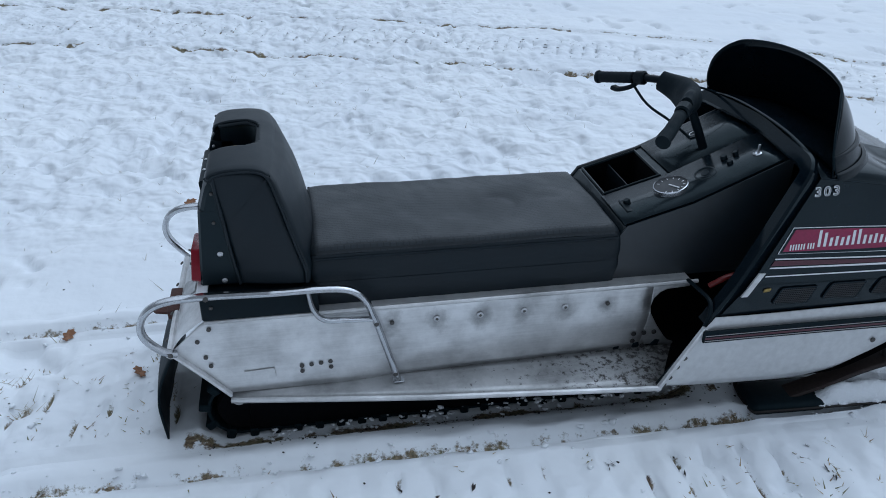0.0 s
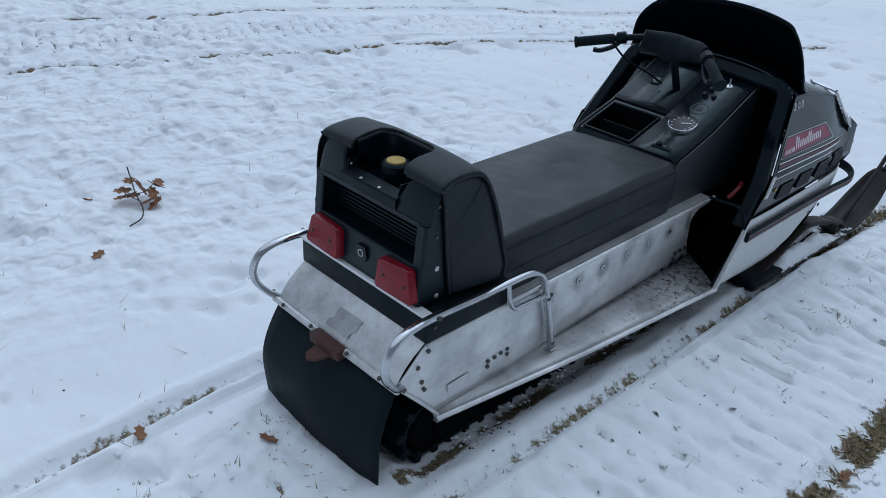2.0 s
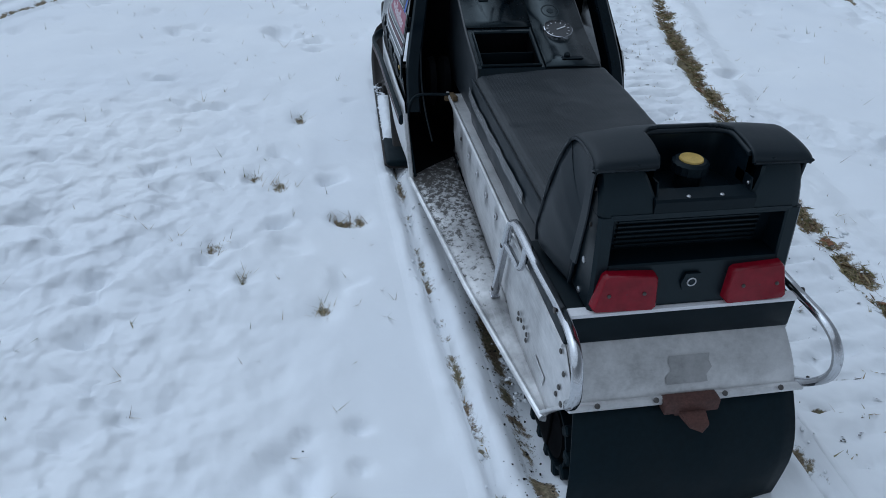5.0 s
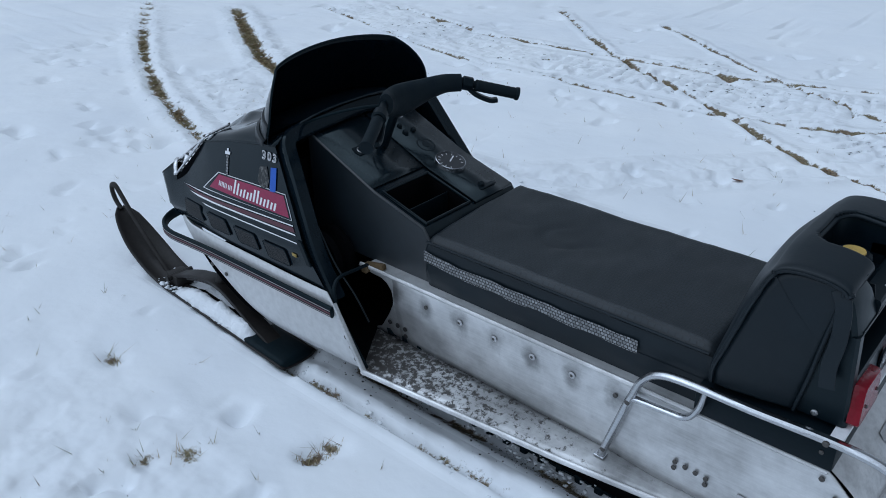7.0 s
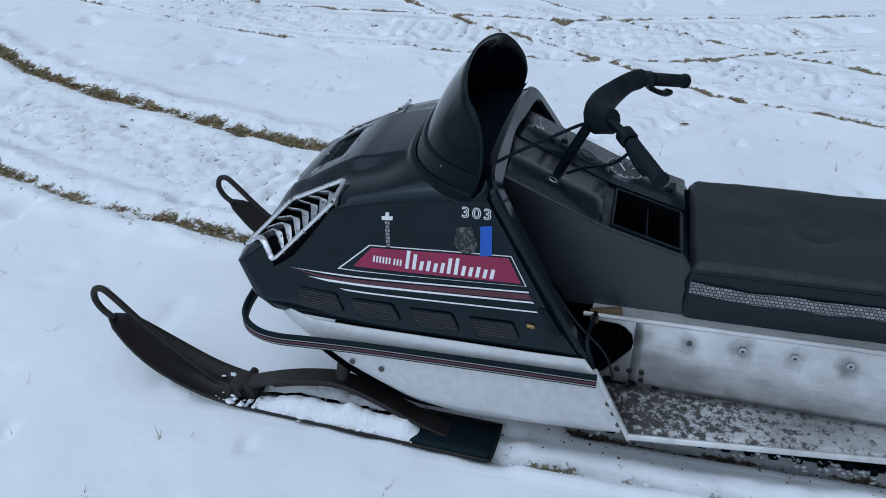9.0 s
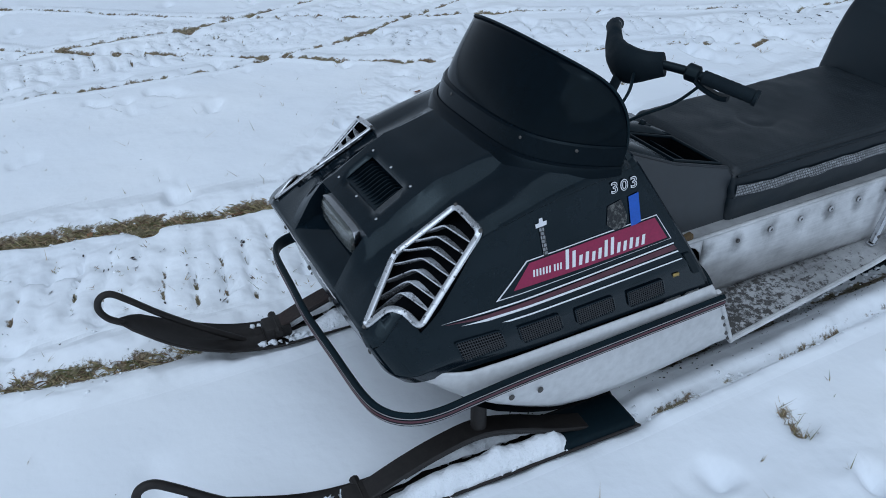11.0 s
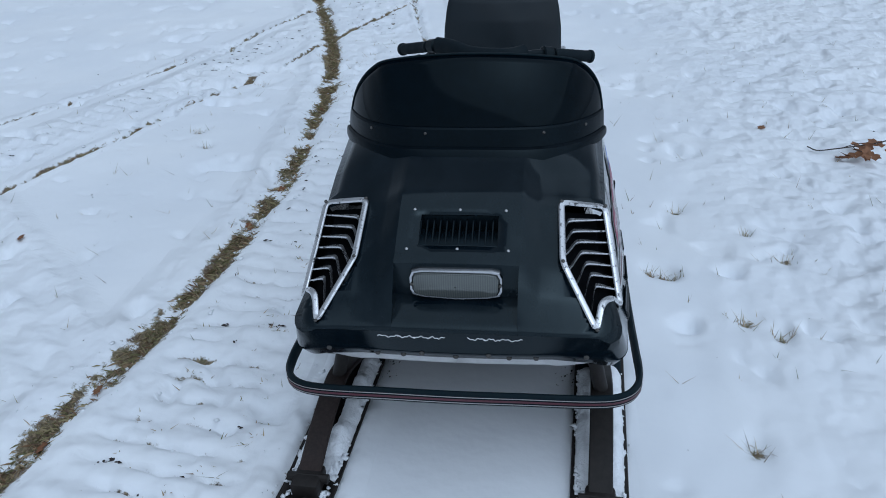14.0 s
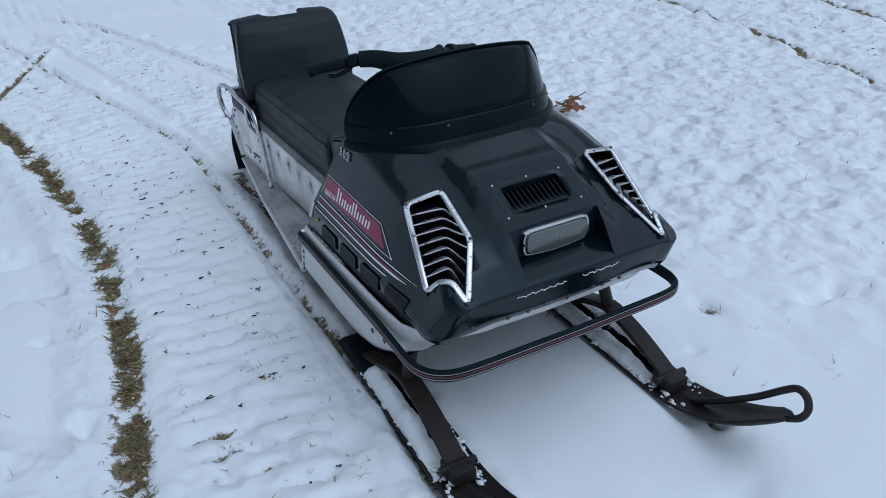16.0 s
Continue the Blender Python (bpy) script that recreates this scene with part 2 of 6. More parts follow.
def torn_tape():
    """Silver cloth tape, cracked into small squares."""
    n = Nodes("cracked_silver_tape")
    brick = n.add("ShaderNodeTexBrick", Scale=52.0)
    brick.inputs["Color1"].default_value = (0.34, 0.35, 0.36, 1)
    brick.inputs["Color2"].default_value = (0.16, 0.165, 0.17, 1)
    brick.inputs["Mortar"].default_value = (0.02, 0.02, 0.022, 1)
    brick.inputs["Mortar Size"].default_value = 0.06
    brick.inputs["Row Height"].default_value = 0.45
    turn = n.add("ShaderNodeMapping")
    turn.inputs["Rotation"].default_value = (radians(90), 0, 0)
    n.link(n.coords(), turn.inputs["Vector"])
    n.link(turn.outputs["Vector"], brick.inputs["Vector"])
    bald = n.ramp(n.noise(120, 5, 0.7), (0.58, grey(0.0)), (0.70, grey(1.0)))
    n.set(Base_Color=n.mix(bald, brick.outputs["Color"], (0.022, 0.023, 0.026)), Roughness=0.5, Metallic=0.2)
    return n.mat


M["tape"] = torn_tape()


def snow_material(name, ground):
    n = Nodes(name)
    fine, broad = n.noise(70, 6, 0.6), n.noise(1.1, 4)
    white = n.ramp(broad, (0.3, (0.80, 0.83, 0.87)), (0.7, (0.88, 0.90, 0.92)))
    n.set(Roughness=0.75)
    if ground:
        bare = n.add("ShaderNodeAttribute")
        bare.attribute_name = "bare"
        grit = n.noise(38, 7, 0.75)
        soil = n.mix(n.ramp(n.noise(9, 5, 0.7), (0.40, grey(0.0)), (0.60, grey(1.0))), (0.105, 0.066, 0.044), (0.13, 0.12, 0.062))
        soil = n.mix(n.ramp(n.noise(110, 5, 0.7), (0.45, grey(0.0)), (0.62, grey(0.9))), soil, (0.30, 0.235, 0.15))
        total = n.add("ShaderNodeMath")
        total.operation = "ADD"
        n.link(bare.outputs["Fac"], total.inputs[0])
        n.link(n.ramp(grit, (0.22, grey(0.1)), (0.78, grey(0.9))), total.inputs[1])
        mask = n.ramp(total.outputs[0], (0.82, grey(0.0)), (1.06, grey(1.0)))
        n.set(Base_Color=n.mix(mask, white, soil))
    else:
        n.set(Base_Color=white)
    crust = n.add("ShaderNodeAttribute")
    crust.attribute_name = "crust"
    relief = n.add("ShaderNodeMath")
    relief.operation = "MULTIPLY"
    n.link(crust.outputs["Fac"], relief.inputs[0])
    n.link(n.noise(8, 2, 0.45), relief.inputs[1])
    base = n.bump(relief.outputs[0], 1.0, 0.075) if ground else n.bump(n.noise(30, 4), 0.6, 0.02)
    n.bump(n.noise(50, 3, 0.5), 0.13, 0.007, base)
    return n.mat


M["snow"] = snow_material("trodden_snow", True)
M["clump"] = snow_material("loose_snow", False)


def leaf_material():
    n = Nodes("dry_oak_leaf")
    info = n.add("ShaderNodeObjectInfo")
    n.set(Base_Color=n.mix(n.noise(60, 4), n.ramp(info.outputs["Random"], (0.0, (0.27, 0.115, 0.05)), (1.0, (0.40, 0.19, 0.085))), (0.12, 0.05, 0.025)), Roughness=0.7)
    return n.mat


M["leaf"] = leaf_material()
M["twig"] = plain("dark_bark", (0.05, 0.04, 0.035), 0.8, vary=0.4, scale=90)


def grass_material():
    n = Nodes("dry_grass")
    geo = n.add("ShaderNodeNewGeometry")
    n.set(Base_Color=n.ramp(geo.outputs["Random Per Island"], (0.0, (0.115, 0.12, 0.048)), (0.3, (0.24, 0.21, 0.10)), (0.6, (0.46, 0.36, 0.22)), (0.85, (0.20, 0.115, 0.06)), (1.0, (0.09, 0.06, 0.04))), Roughness=0.8)
    return n.mat


M["grass"] = grass_material()


# ---- mesh helpers ----
def part(name, bm, material, parent=None, label="", smooth=None, recalc=True):
    """Links a bmesh as one mesh object, under a thing or a part."""
    if recalc:
        bmesh.ops.recalc_face_normals(bm, faces=bm.faces)
    mesh = bpy.data.meshes.new(name)
    bm.to_mesh(mesh)
    bm.free()
    mesh.materials.append(M[material])
    if smooth is not None:
        mesh.shade_smooth()
        mesh.set_sharp_from_angle(angle=radians(smooth))
    ob = new(name, mesh)
    ob.parent = parent
    if label:
        tagged(ob, label)
    return ob


def again(ob, place, parent=None, turn=None):
    """Another object on the same mesh at a new place."""
    o = new(ob.name.split(".")[0], ob.data)
    o.parent = parent or ob.parent
    o.matrix_basis = Matrix.Translation(place) @ (turn or Matrix())
    return o


def box(lo, hi, bevel=0.0, segments=2, bm=None, turn=None):
    """A box between two corners with rounded edges."""
    bm = bm or bmesh.new()
    own = bmesh.new()
    bmesh.ops.create_cube(own, size=1.0)
    c = [(a + b) / 2 for a, b in zip(lo, hi)]
    for v in own.verts:
        v.co = Vector((v.co.x * (hi[0] - lo[0]), v.co.y * (hi[1] - lo[1]), v.co.z * (hi[2] - lo[2])))
    if bevel:
        bmesh.ops.bevel(own, geom=own.edges[:], offset=bevel, segments=segments, affect="EDGES", profile=0.5)
    m = Matrix.Translation(c) @ (turn or Matrix())
    own.transform(m)
    return merge(bm, own)


def merge(bm, own):
    made = [bm.verts.new(v.co) for v in own.verts]
    own.verts.index_update()
    for f in own.faces:
        bm.faces.new([made[v.index] for v in f.verts])
    own.free()
    return bm


def grid(points, close_u=False, close_v=False, bm=None, cap=False):
    """A sheet through rows of points."""
    bm = bm or bmesh.new()
    rows = [[bm.verts.new(p) for p in row] for row in points]
    nu, nv = len(rows), len(rows[0])
    for i in range(nu if close_u else nu - 1):
        for j in range(nv if close_v else nv - 1):
            a, b = rows[i], rows[(i + 1) % nu]
            bm.faces.new((a[j], a[(j + 1) % nv], b[(j + 1) % nv], b[j]))
    if cap:
        bm.faces.new(rows[0][::-1])
        bm.faces.new(rows[-1])
    return bm


def smooth_path(points, steps=6):
    """A rounded line through points."""
    pts = [Vector(p) for p in points]
    pts = [pts[0] * 2 - pts[1]] + pts + [pts[-1] * 2 - pts[-2]]
    out = []
    for a, b, c, d in zip(pts, pts[1:], pts[2:], pts[3:]):
        for k in range(steps):
            t = k / steps
            out.append(0.5 * (2 * b + (c - a) * t + (2 * a - 5 * b + 4 * c - d) * t * t + (3 * b - a - 3 * c + d) * t**3))
    return out + [pts[-2]]


def round_corners(points, radius, steps=5):
    """Straight legs with rounded bends."""
    pts = [Vector(p) for p in points]
    out = [pts[0]]
    for a, b, c in zip(pts, pts[1:], pts[2:]):
        r = min(radius, (a - b).length * 0.49, (c - b).length * 0.49)
        p, q = b + (a - b).normalized() * r, b + (c - b).normalized() * r
        out += [p * (1 - t) ** 2 + b * 2 * t * (1 - t) + q * t * t for t in (k / steps for k in range(steps + 1))]
    return out + [pts[-1]]


def sweep(path, outline, up=(0, 0, 1), bm=None, close=False):
    """Carries an outline of (side, up) pairs along a path."""
    pts = [Vector(p) for p in path]
    rows = []
    for i, p in enumerate(pts):
        a, b = pts[max(i - 1, 0)], pts[min(i + 1, len(pts) - 1)]
        if close:
            a, b = pts[i - 1], pts[(i + 1) % len(pts)]
        ahead = (b - a).normalized()
        side = ahead.cross(Vector(up))
        side = side.normalized() if side.length > 1e-5 else Vector((0, 1, 0))
        top = side.cross(ahead).normalized()
        rows.append([p + side * s + top * u for s, u in outline])
    return grid(rows, close_u=close, close_v=True, bm=bm, cap=not close)


def ring(radius, n=10, ry=None):
    return [(radius * math.cos(2 * math.pi * k / n), (ry or radius) * math.sin(2 * math.pi * k / n)) for k in range(n)]


def tube(path, radius, n=10, up=(0, 0, 1), bm=None, close=False):
    return sweep(path, ring(radius, n), up, bm, close)


def bar_outline(w, h, r=0.25):
    """A flat bar's outline with softened corners."""
    a, b = w / 2, h / 2
    c = min(a, b) * r * 2
    return [(-a + c, -b), (a - c, -b), (a, -b + c), (a, b - c), (a - c, b), (-a + c, b), (-a, b - c), (-a, -b + c)]


def turned(profile, n=20, bm=None, m=None):
    """A turned shape from (radius, height) pairs about the z axis."""
    own = bmesh.new()
    rows = [[(r * math.cos(2 * math.pi * k / n), r * math.sin(2 * math.pi * k / n), h) for k in range(n)] for r, h in profile]
    grid(rows, close_v=True, bm=own, cap=True)
    if m:
        own.transform(m)
    return merge(bm, own) if bm else own


def facing(place, normal, turn=0.0):
    """A pose at a place whose z axis points along a normal."""
    return Matrix.Translation(place) @ Vector(normal).to_track_quat("Z", "Y").to_matrix().to_4x4() @ Matrix.Rotation(turn, 4, "Z")


def plate(outline, thick, axis="y", at=0.0, bm=None):
    """A flat plate: outline in the other two axes, from at to at + thick."""
    bm = bm or bmesh.new()

    def spot(a, b, c):
        return {"y": (a, c, b), "z": (a, b, c), "x": (c, a, b)}[axis]

    lo = [bm.verts.new(spot(a, b, at)) for a, b in outline]
    hi = [bm.verts.new(spot(a, b, at + thick)) for a, b in outline]
    bm.faces.new(lo)
    bm.faces.new(hi[::-1])
    for i in range(len(lo)):
        j = (i + 1) % len(lo)
        bm.faces.new((lo[i], hi[i], hi[j], lo[j]))
    return bm


def lerp(a, b, t):
    return a + (b - a) * t


def curve(x, *pairs):
    """Height read off a line of (x, value) pairs."""
    return float(np.interp(x, [p[0] for p in pairs], [p[1] for p in pairs]))


# ---- ground: one snowy sheet with sled trails ----
RUTS = [  # line, width, depth, bare soil
    ([(-3.4, -1.86), (-2.38, -1.5), (-1.33, -1.2), (-0.47, -1.06), (0.1, -1.0), (0.55, -0.98), (1.0, -1.0), (1.4, -1.04), (1.9, -1.12), (2.75, -1.3), (3.37, -1.47), (4.2, -1.73), (5.0, -2.06), (6.5, -2.95)], 0.056, 0.028, 0.90),
    ([(-3.9, -1.1), (-2.2, -0.75), (-1.26, -0.52), (-0.63, -0.39), (0.0, -0.385), (0.6, -0.395), (1.46, -0.4), (2.0, -0.4)], 0.020, 0.036, 0.58),
    ([(2.0, -0.4), (2.6, -0.45), (3.3, -0.57), (3.9, -0.73), (4.77, -1.05), (5.93, -1.63), (7.5, -2.6)], 0.046, 0.030, 0.62),
    ([(-5.4, -1.02), (-4.25, -0.4), (-2.7, 0.0), (-1.8, 0.22), (-0.77, 0.33), (-0.13, 0.355), (0.5, 0.385), (1.26, 0.405), (1.8, 0.385), (2.5, 0.33)], 0.019, 0.036, 0.52),
    ([(-3.3, -0.8), (-2.34, -1.15), (-1.48, -1.45), (-0.48, -1.84), (0.24, -2.1), (0.6, -2.26), (1.02, -2.44), (1.5, -2.8), (1.98, -3.13), (2.75, -3.62), (4.05, -4.81)], 0.022, 0.028, 1.0),
    ([(-3.35, -1.5), (-2.95, -1.66), (-1.41, -2.18), (-0.67, -2.56), (0.71, -3.2), (1.64, -3.75), (2.3, -4.25), (2.93, -4.71)], 0.021, 0.028, 1.0),
    ([(5.97, -3.57), (4.6, -3.12), (3.62, -2.87), (2.64, -2.8), (2.15, -2.8), (1.45, -2.84), (0.8, -3.02), (-0.1, -3.36)], 0.021, 0.028, 1.0),
    ([(5.34, -3.98), (4.04, -3.62), (3.5, -3.6), (2.29, -3.58), (1.42, -3.7), (0.75, -3.85), (-0.25, -4.11)], 0.024, 0.028, 1.0),
    ([(0.0, -2.9), (0.42, -2.6), (0.75, -2.34), (1.2, -1.89), (1.57, -1.52), (1.86, -1.2)], 0.045, 0.014, 0.0),
    ([(0.5, -2.85), (0.97, -2.34), (1.3, -1.98), (1.6, -1.66), (1.9, -1.33)], 0.04, 0.010, 0.0),
    ([(-1.8, 4.05), (-0.6, 3.85), (0.5, 3.5), (1.4, 3.2), (2.7, 2.75), (3.44, 2.35), (4.24, 1.84), (5.4, 1.0)], 0.024, 0.028, 1.0),
    ([(-2.05, 5.3), (-0.65, 5.0), (0.65, 4.6), (1.62, 4.3), (2.6, 3.95), (3.9, 3.25), (5.19, 2.3)], 0.024, 0.028, 1.0),
]
LUGS = [  # middle of a tread print, half width, height
    ([(-3.6, -1.48), (-2.3, -1.12), (-1.3, -0.86), (-0.5, -0.72), (0.3, -0.69), (1.4, -0.72), (2.1, -0.78), (2.8, -0.9), (3.6, -1.12), (4.5, -1.45)], 0.235, 0.017),
    ([(-3.6, -0.5), (-2.0, -0.22), (-1.1, -0.08), (-0.4, -0.02), (0.2, 0.0)], 0.21, 0.017),
    ([(-3.1, -1.25), (-1.45, -1.85), (-0.1, -2.35), (1.1, -2.95), (2.2, -3.75)], 0.16, 0.014),
    ([(5.6, -3.75), (4.3, -3.36), (3.0, -3.2), (1.45, -3.3), (0.4, -3.6)], 0.22, 0.016),
    ([(-1.9, 4.65), (0.0, 4.3), (2.0, 3.6), (3.6, 2.85), (4.9, 1.9)], 0.26, 0.016),
]
HOLES = [(1.19, 0.573, 0.05), (0.716, 0.716, 0.05), (1.216, 0.643, 0.035), (1.47, 0.84, 0.06), (1.55, 0.93, 0.04), (1.08, 1.05, 0.05), (1.2, 0.62, 0.045), (0.9, 0.95, 0.03), (2.05, 0.75, 0.05), (-0.55, 0.1, 0.04), (-0.5, -0.05, 0.04), (-0.1, -1.62, 0.05), (0.1, -1.5, 0.04), (-0.9, -1.55, 0.04)]


SKI_LINES = [(0.347, -0.049), (-0.364, -0.049)]  # where the skis lie


@functools.lru_cache(maxsize=None)
def noise_table(seed):
    return np.random.RandomState(seed).rand(256, 256)


def value_noise(x, y, size, seed):
    """Smooth random heights with a given size of lump."""
    n = 256
    table = noise_table(seed)
    u, v = x / size, y / size
    i, j = np.floor(u).astype(int), np.floor(v).astype(int)
    a, b = u - i, v - j
    a, b = a * a * (3 - 2 * a), b * b * (3 - 2 * b)
    t = lambda p, q: table[(i + p) % n, (j + q) % n]
    return (t(0, 0) * (1 - a) + t(1, 0) * a) * (1 - b) + (t(0, 1) * (1 - a) + t(1, 1) * a) * b - 0.5


def distance_to(line, x, y):
    """Distance to a line, and the length along it; far places are left out."""
    lo_x, hi_x = min(p[0] for p in line) - 0.6, max(p[0] for p in line) + 0.6
    lo_y, hi_y = min(p[1] for p in line) - 0.6, max(p[1] for p in line) + 0.6
    close = np.nonzero((x > lo_x) & (x < hi_x) & (y > lo_y) & (y < hi_y))[0]
    far, along = np.full(x.shape, 1e3), np.zeros(x.shape)
    far[close], along[close] = distance_near(line, x[close], y[close])
    return far, along


def distance_near(line, x, y):
    pts = [(p.x, p.y) for p in smooth_path([(a, b, 0) for a, b in line], 3)]
    best, along = np.full(x.shape, 1e9), np.zeros(x.shape)
    total = 0.0
    for (ax, ay), (bx, by) in zip(pts, pts[1:]):
        dx, dy = bx - ax, by - ay
        length = math.hypot(dx, dy)
        t = np.clip(((x - ax) * dx + (y - ay) * dy) / length**2, 0, 1)
        d = np.hypot(x - ax - t * dx, y - ay - t * dy)
        near = d < best
        best = np.where(near, d, best)
        along = np.where(near, total + t * length, along)
        total += length
    return best, along


def crust_at(x, y):
    """How trodden and lumpy the snow is."""
    trodden = np.clip((y - 0.65) / 0.7, 0, 1) * np.clip((2.8 - x) / 1.2, 0, 1)
    for line, half, _ in LUGS:
        trodden = np.maximum(trodden, 0.55 * np.clip((half * 1.3 - distance_to(line, x, y)[0]) / 0.06, 0, 1))
    for line, width, _, _ in RUTS:
        trodden = np.maximum(trodden, 0.6 * np.clip((width * 4 - distance_to(line, x, y)[0]) / 0.08, 0, 1))
    return trodden


def ground_height(x, y):
    """Height of the snow and how bare it is, for arrays of places; tread slots also count shade as bare."""
    z = 0.030 * value_noise(x, y, 0.9, 1) + 0.016 * value_noise(x, y, 0.23, 2) + 0.006 * value_noise(x, y, 0.09, 3)
    rough = np.clip((y - 0.65) / 0.7, 0, 1) * np.clip((2.8 - x) / 1.2, 0, 1)
    z += rough * (0.026 * value_noise(x, y, 0.13, 4) + 0.016 * value_noise(x, y, 0.065, 5))
    z -= rough * 0.085 * np.clip(value_noise(x, y, 0.085, 19) + 0.3 * value_noise(x, y, 0.035, 20) - 0.17, 0, 1)
    under = np.exp(-((np.clip(np.abs(x - 1.2) - 1.4, 0, None) / 0.25) ** 2) - (np.clip(np.abs(y) - 0.42, 0, None) / 0.12) ** 2)
    z = z * (1 - 0.75 * under)
    z -= 0.045 * np.clip((0.305 - np.abs(y)) / 0.06, 0, 1) * np.clip((x - 0.0) / 0.06, 0, 1) * np.clip((1.42 - x) / 0.06, 0, 1)
    pits = np.clip(value_noise(x, y, 0.17, 17) + 0.5 * value_noise(x, y, 0.06, 18) - 0.29, 0, 1)
    z -= 0.16 * pits * (1 - under)
    for y0, tilt in SKI_LINES:
        off = np.abs(y - y0 - (x - 2.1) * tilt)
        z -= 0.016 * np.clip((0.085 - off) / 0.02, 0, 1) * np.clip((x - 1.5) / 0.05, 0, 1) * np.clip((2.48 - x) / 0.05, 0, 1)
    bare = np.zeros(x.shape)
    for line, half, high in LUGS:
        d, s = distance_to(line, x, y)
        wob = 0.02 * value_noise(x, y, 0.2, 8)
        band = np.clip((half - d) / 0.04, 0, 1)
        wave = np.sin((s + wob) * 2 * math.pi / 0.092)
        phase = np.mod((s + wob) / 0.092, 1.0)
        gap = np.exp(-(((phase - 0.75) / 0.078) ** 2))
        worn = np.clip(0.42 + 1.9 * value_noise(x, y, 0.10, 9) + 2.2 * value_noise(x, y, 0.045, 10), 0, 1.8)
        z += band * (0.20 * high * wave - 1.5 * high * gap * worn + 0.7 * high * value_noise(x, y, 0.045, 15))
        # soil dashes in the slots, raised to paint the slots' shadow as well
        speck = np.clip(0.68 + 0.95 * value_noise(x, y, 0.07, 13) + 0.55 * value_noise(x, y, 0.24, 14), 0, 0.8)
        bare = np.maximum(bare, band * np.clip(gap * 1.5 - 0.42, 0, 1) * speck * np.clip(worn, 0, 1))
    for line, width, deep, soil in RUTS:
        d, s = distance_to(line, x, y)
        width = width * (1 + 0.7 * value_noise(x, y, 0.16, 6))
        ditch = np.exp(-((d / width) ** 2))
        lip = np.exp(-(((d - 2.1 * width) / (0.8 * width)) ** 2))
        z += -deep * ditch + 0.25 * deep * lip * (1 + 1.5 * value_noise(x, y, 0.06, 7))
        patch = 0.80 + 0.75 * value_noise(x, y, 0.3, 11) + 1.0 * value_noise(x, y, 0.07, 12) + 1.2 * value_noise(x, y, 0.03, 16)
        bare = np.maximum(bare, soil * np.exp(-((d / (width * 1.05)) ** 2)) * np.clip(patch, 0, 1.1))
    churned = np.exp(-(((np.abs(y) - 0.262) / 0.035) ** 2)) * (x > -0.04) * (x < 1.5)
    bare = np.maximum(bare, churned * np.clip(0.52 + 1.1 * value_noise(x, y, 0.09, 22) + 0.9 * value_noise(x, y, 0.03, 23), 0, 0.8))
    for hx, hy, r in HOLES:
        d = np.hypot(x - hx, (y - hy) * 1.4)
        z += -0.028 * np.exp(-((d / r) ** 2))
        bare = np.maximum(bare, 0.62 * np.exp(-((np.hypot(x - hx - r * 0.3, y - hy) / (r * 0.55)) ** 2)))
    return z, bare


def spread(stops, far):
    """Grid lines: even within stretches of (from, step), ever wider out to far."""
    mid = []
    for (lo, step), (hi, _) in zip(stops, stops[1:]):
        mid += list(np.linspace(lo, hi, int((hi - lo) / step), endpoint=False))
    mid.append(stops[-1][0])
    out, d, s = [], 0.0, stops[-1][1]
    while d < far:
        s *= 1.25
        d += s
        out.append(d)
    return np.array([mid[0] - d for d in out[::-1]] + mid + [mid[-1] + d for d in out])


gx = spread([(-3.6, 0.03), (-1.3, 0.0135), (3.0, 0.028), (6.2, 0.03)], 2500)
gy = spread([(-4.6, 0.026), (-1.3, 0.019), (1.2, 0.028), (5.5, 0.03)], 2500)
xx, yy = np.meshgrid(gx, gy, indexing="ij")
flat_x, flat_y = xx.ravel(), yy.ravel()
height, bare_soil = np.zeros(flat_x.shape), np.zeros(flat_x.shape)
near = (np.abs(flat_x) < 12) & (np.abs(flat_y) < 12)
height[near], bare_soil[near] = ground_height(flat_x[near], flat_y[near])
nx, ny = len(gx), len(gy)
index = np.arange(nx * ny).reshape(nx, ny)
quads = np.stack([index[:-1, :-1], index[1:, :-1], index[1:, 1:], index[:-1, 1:]], -1).reshape(-1, 4)
ground_mesh = bpy.data.meshes.new("ground")
ground_mesh.from_pydata(np.stack([flat_x, flat_y, height], -1), [], quads.tolist())
ground_mesh.attributes.new("bare", "FLOAT", "POINT").data.foreach_set("value", bare_soil.astype(np.float32))
ground_mesh.attributes.new("crust", "FLOAT", "POINT").data.foreach_set("value", (0.10 + 0.9 * crust_at(flat_x, flat_y) * near).astype(np.float32))
ground_mesh.materials.append(M["snow"])
ground_mesh.shade_smooth()
ground = tagged(new("ground", ground_mesh), "snow-covered lawn with sled trails and bare grassy ruts", "ground", kind="structure")


def height_at(x, y):
    return float(ground_height(np.array([x]), np.array([y]))[0][0])


# ---- the snowmobile ----
sled = tagged(new("snowmobile"), "vintage black and silver snowmobile parked on snow, worn and scuffed", "snowmobile")
SIDES = (1, -1)


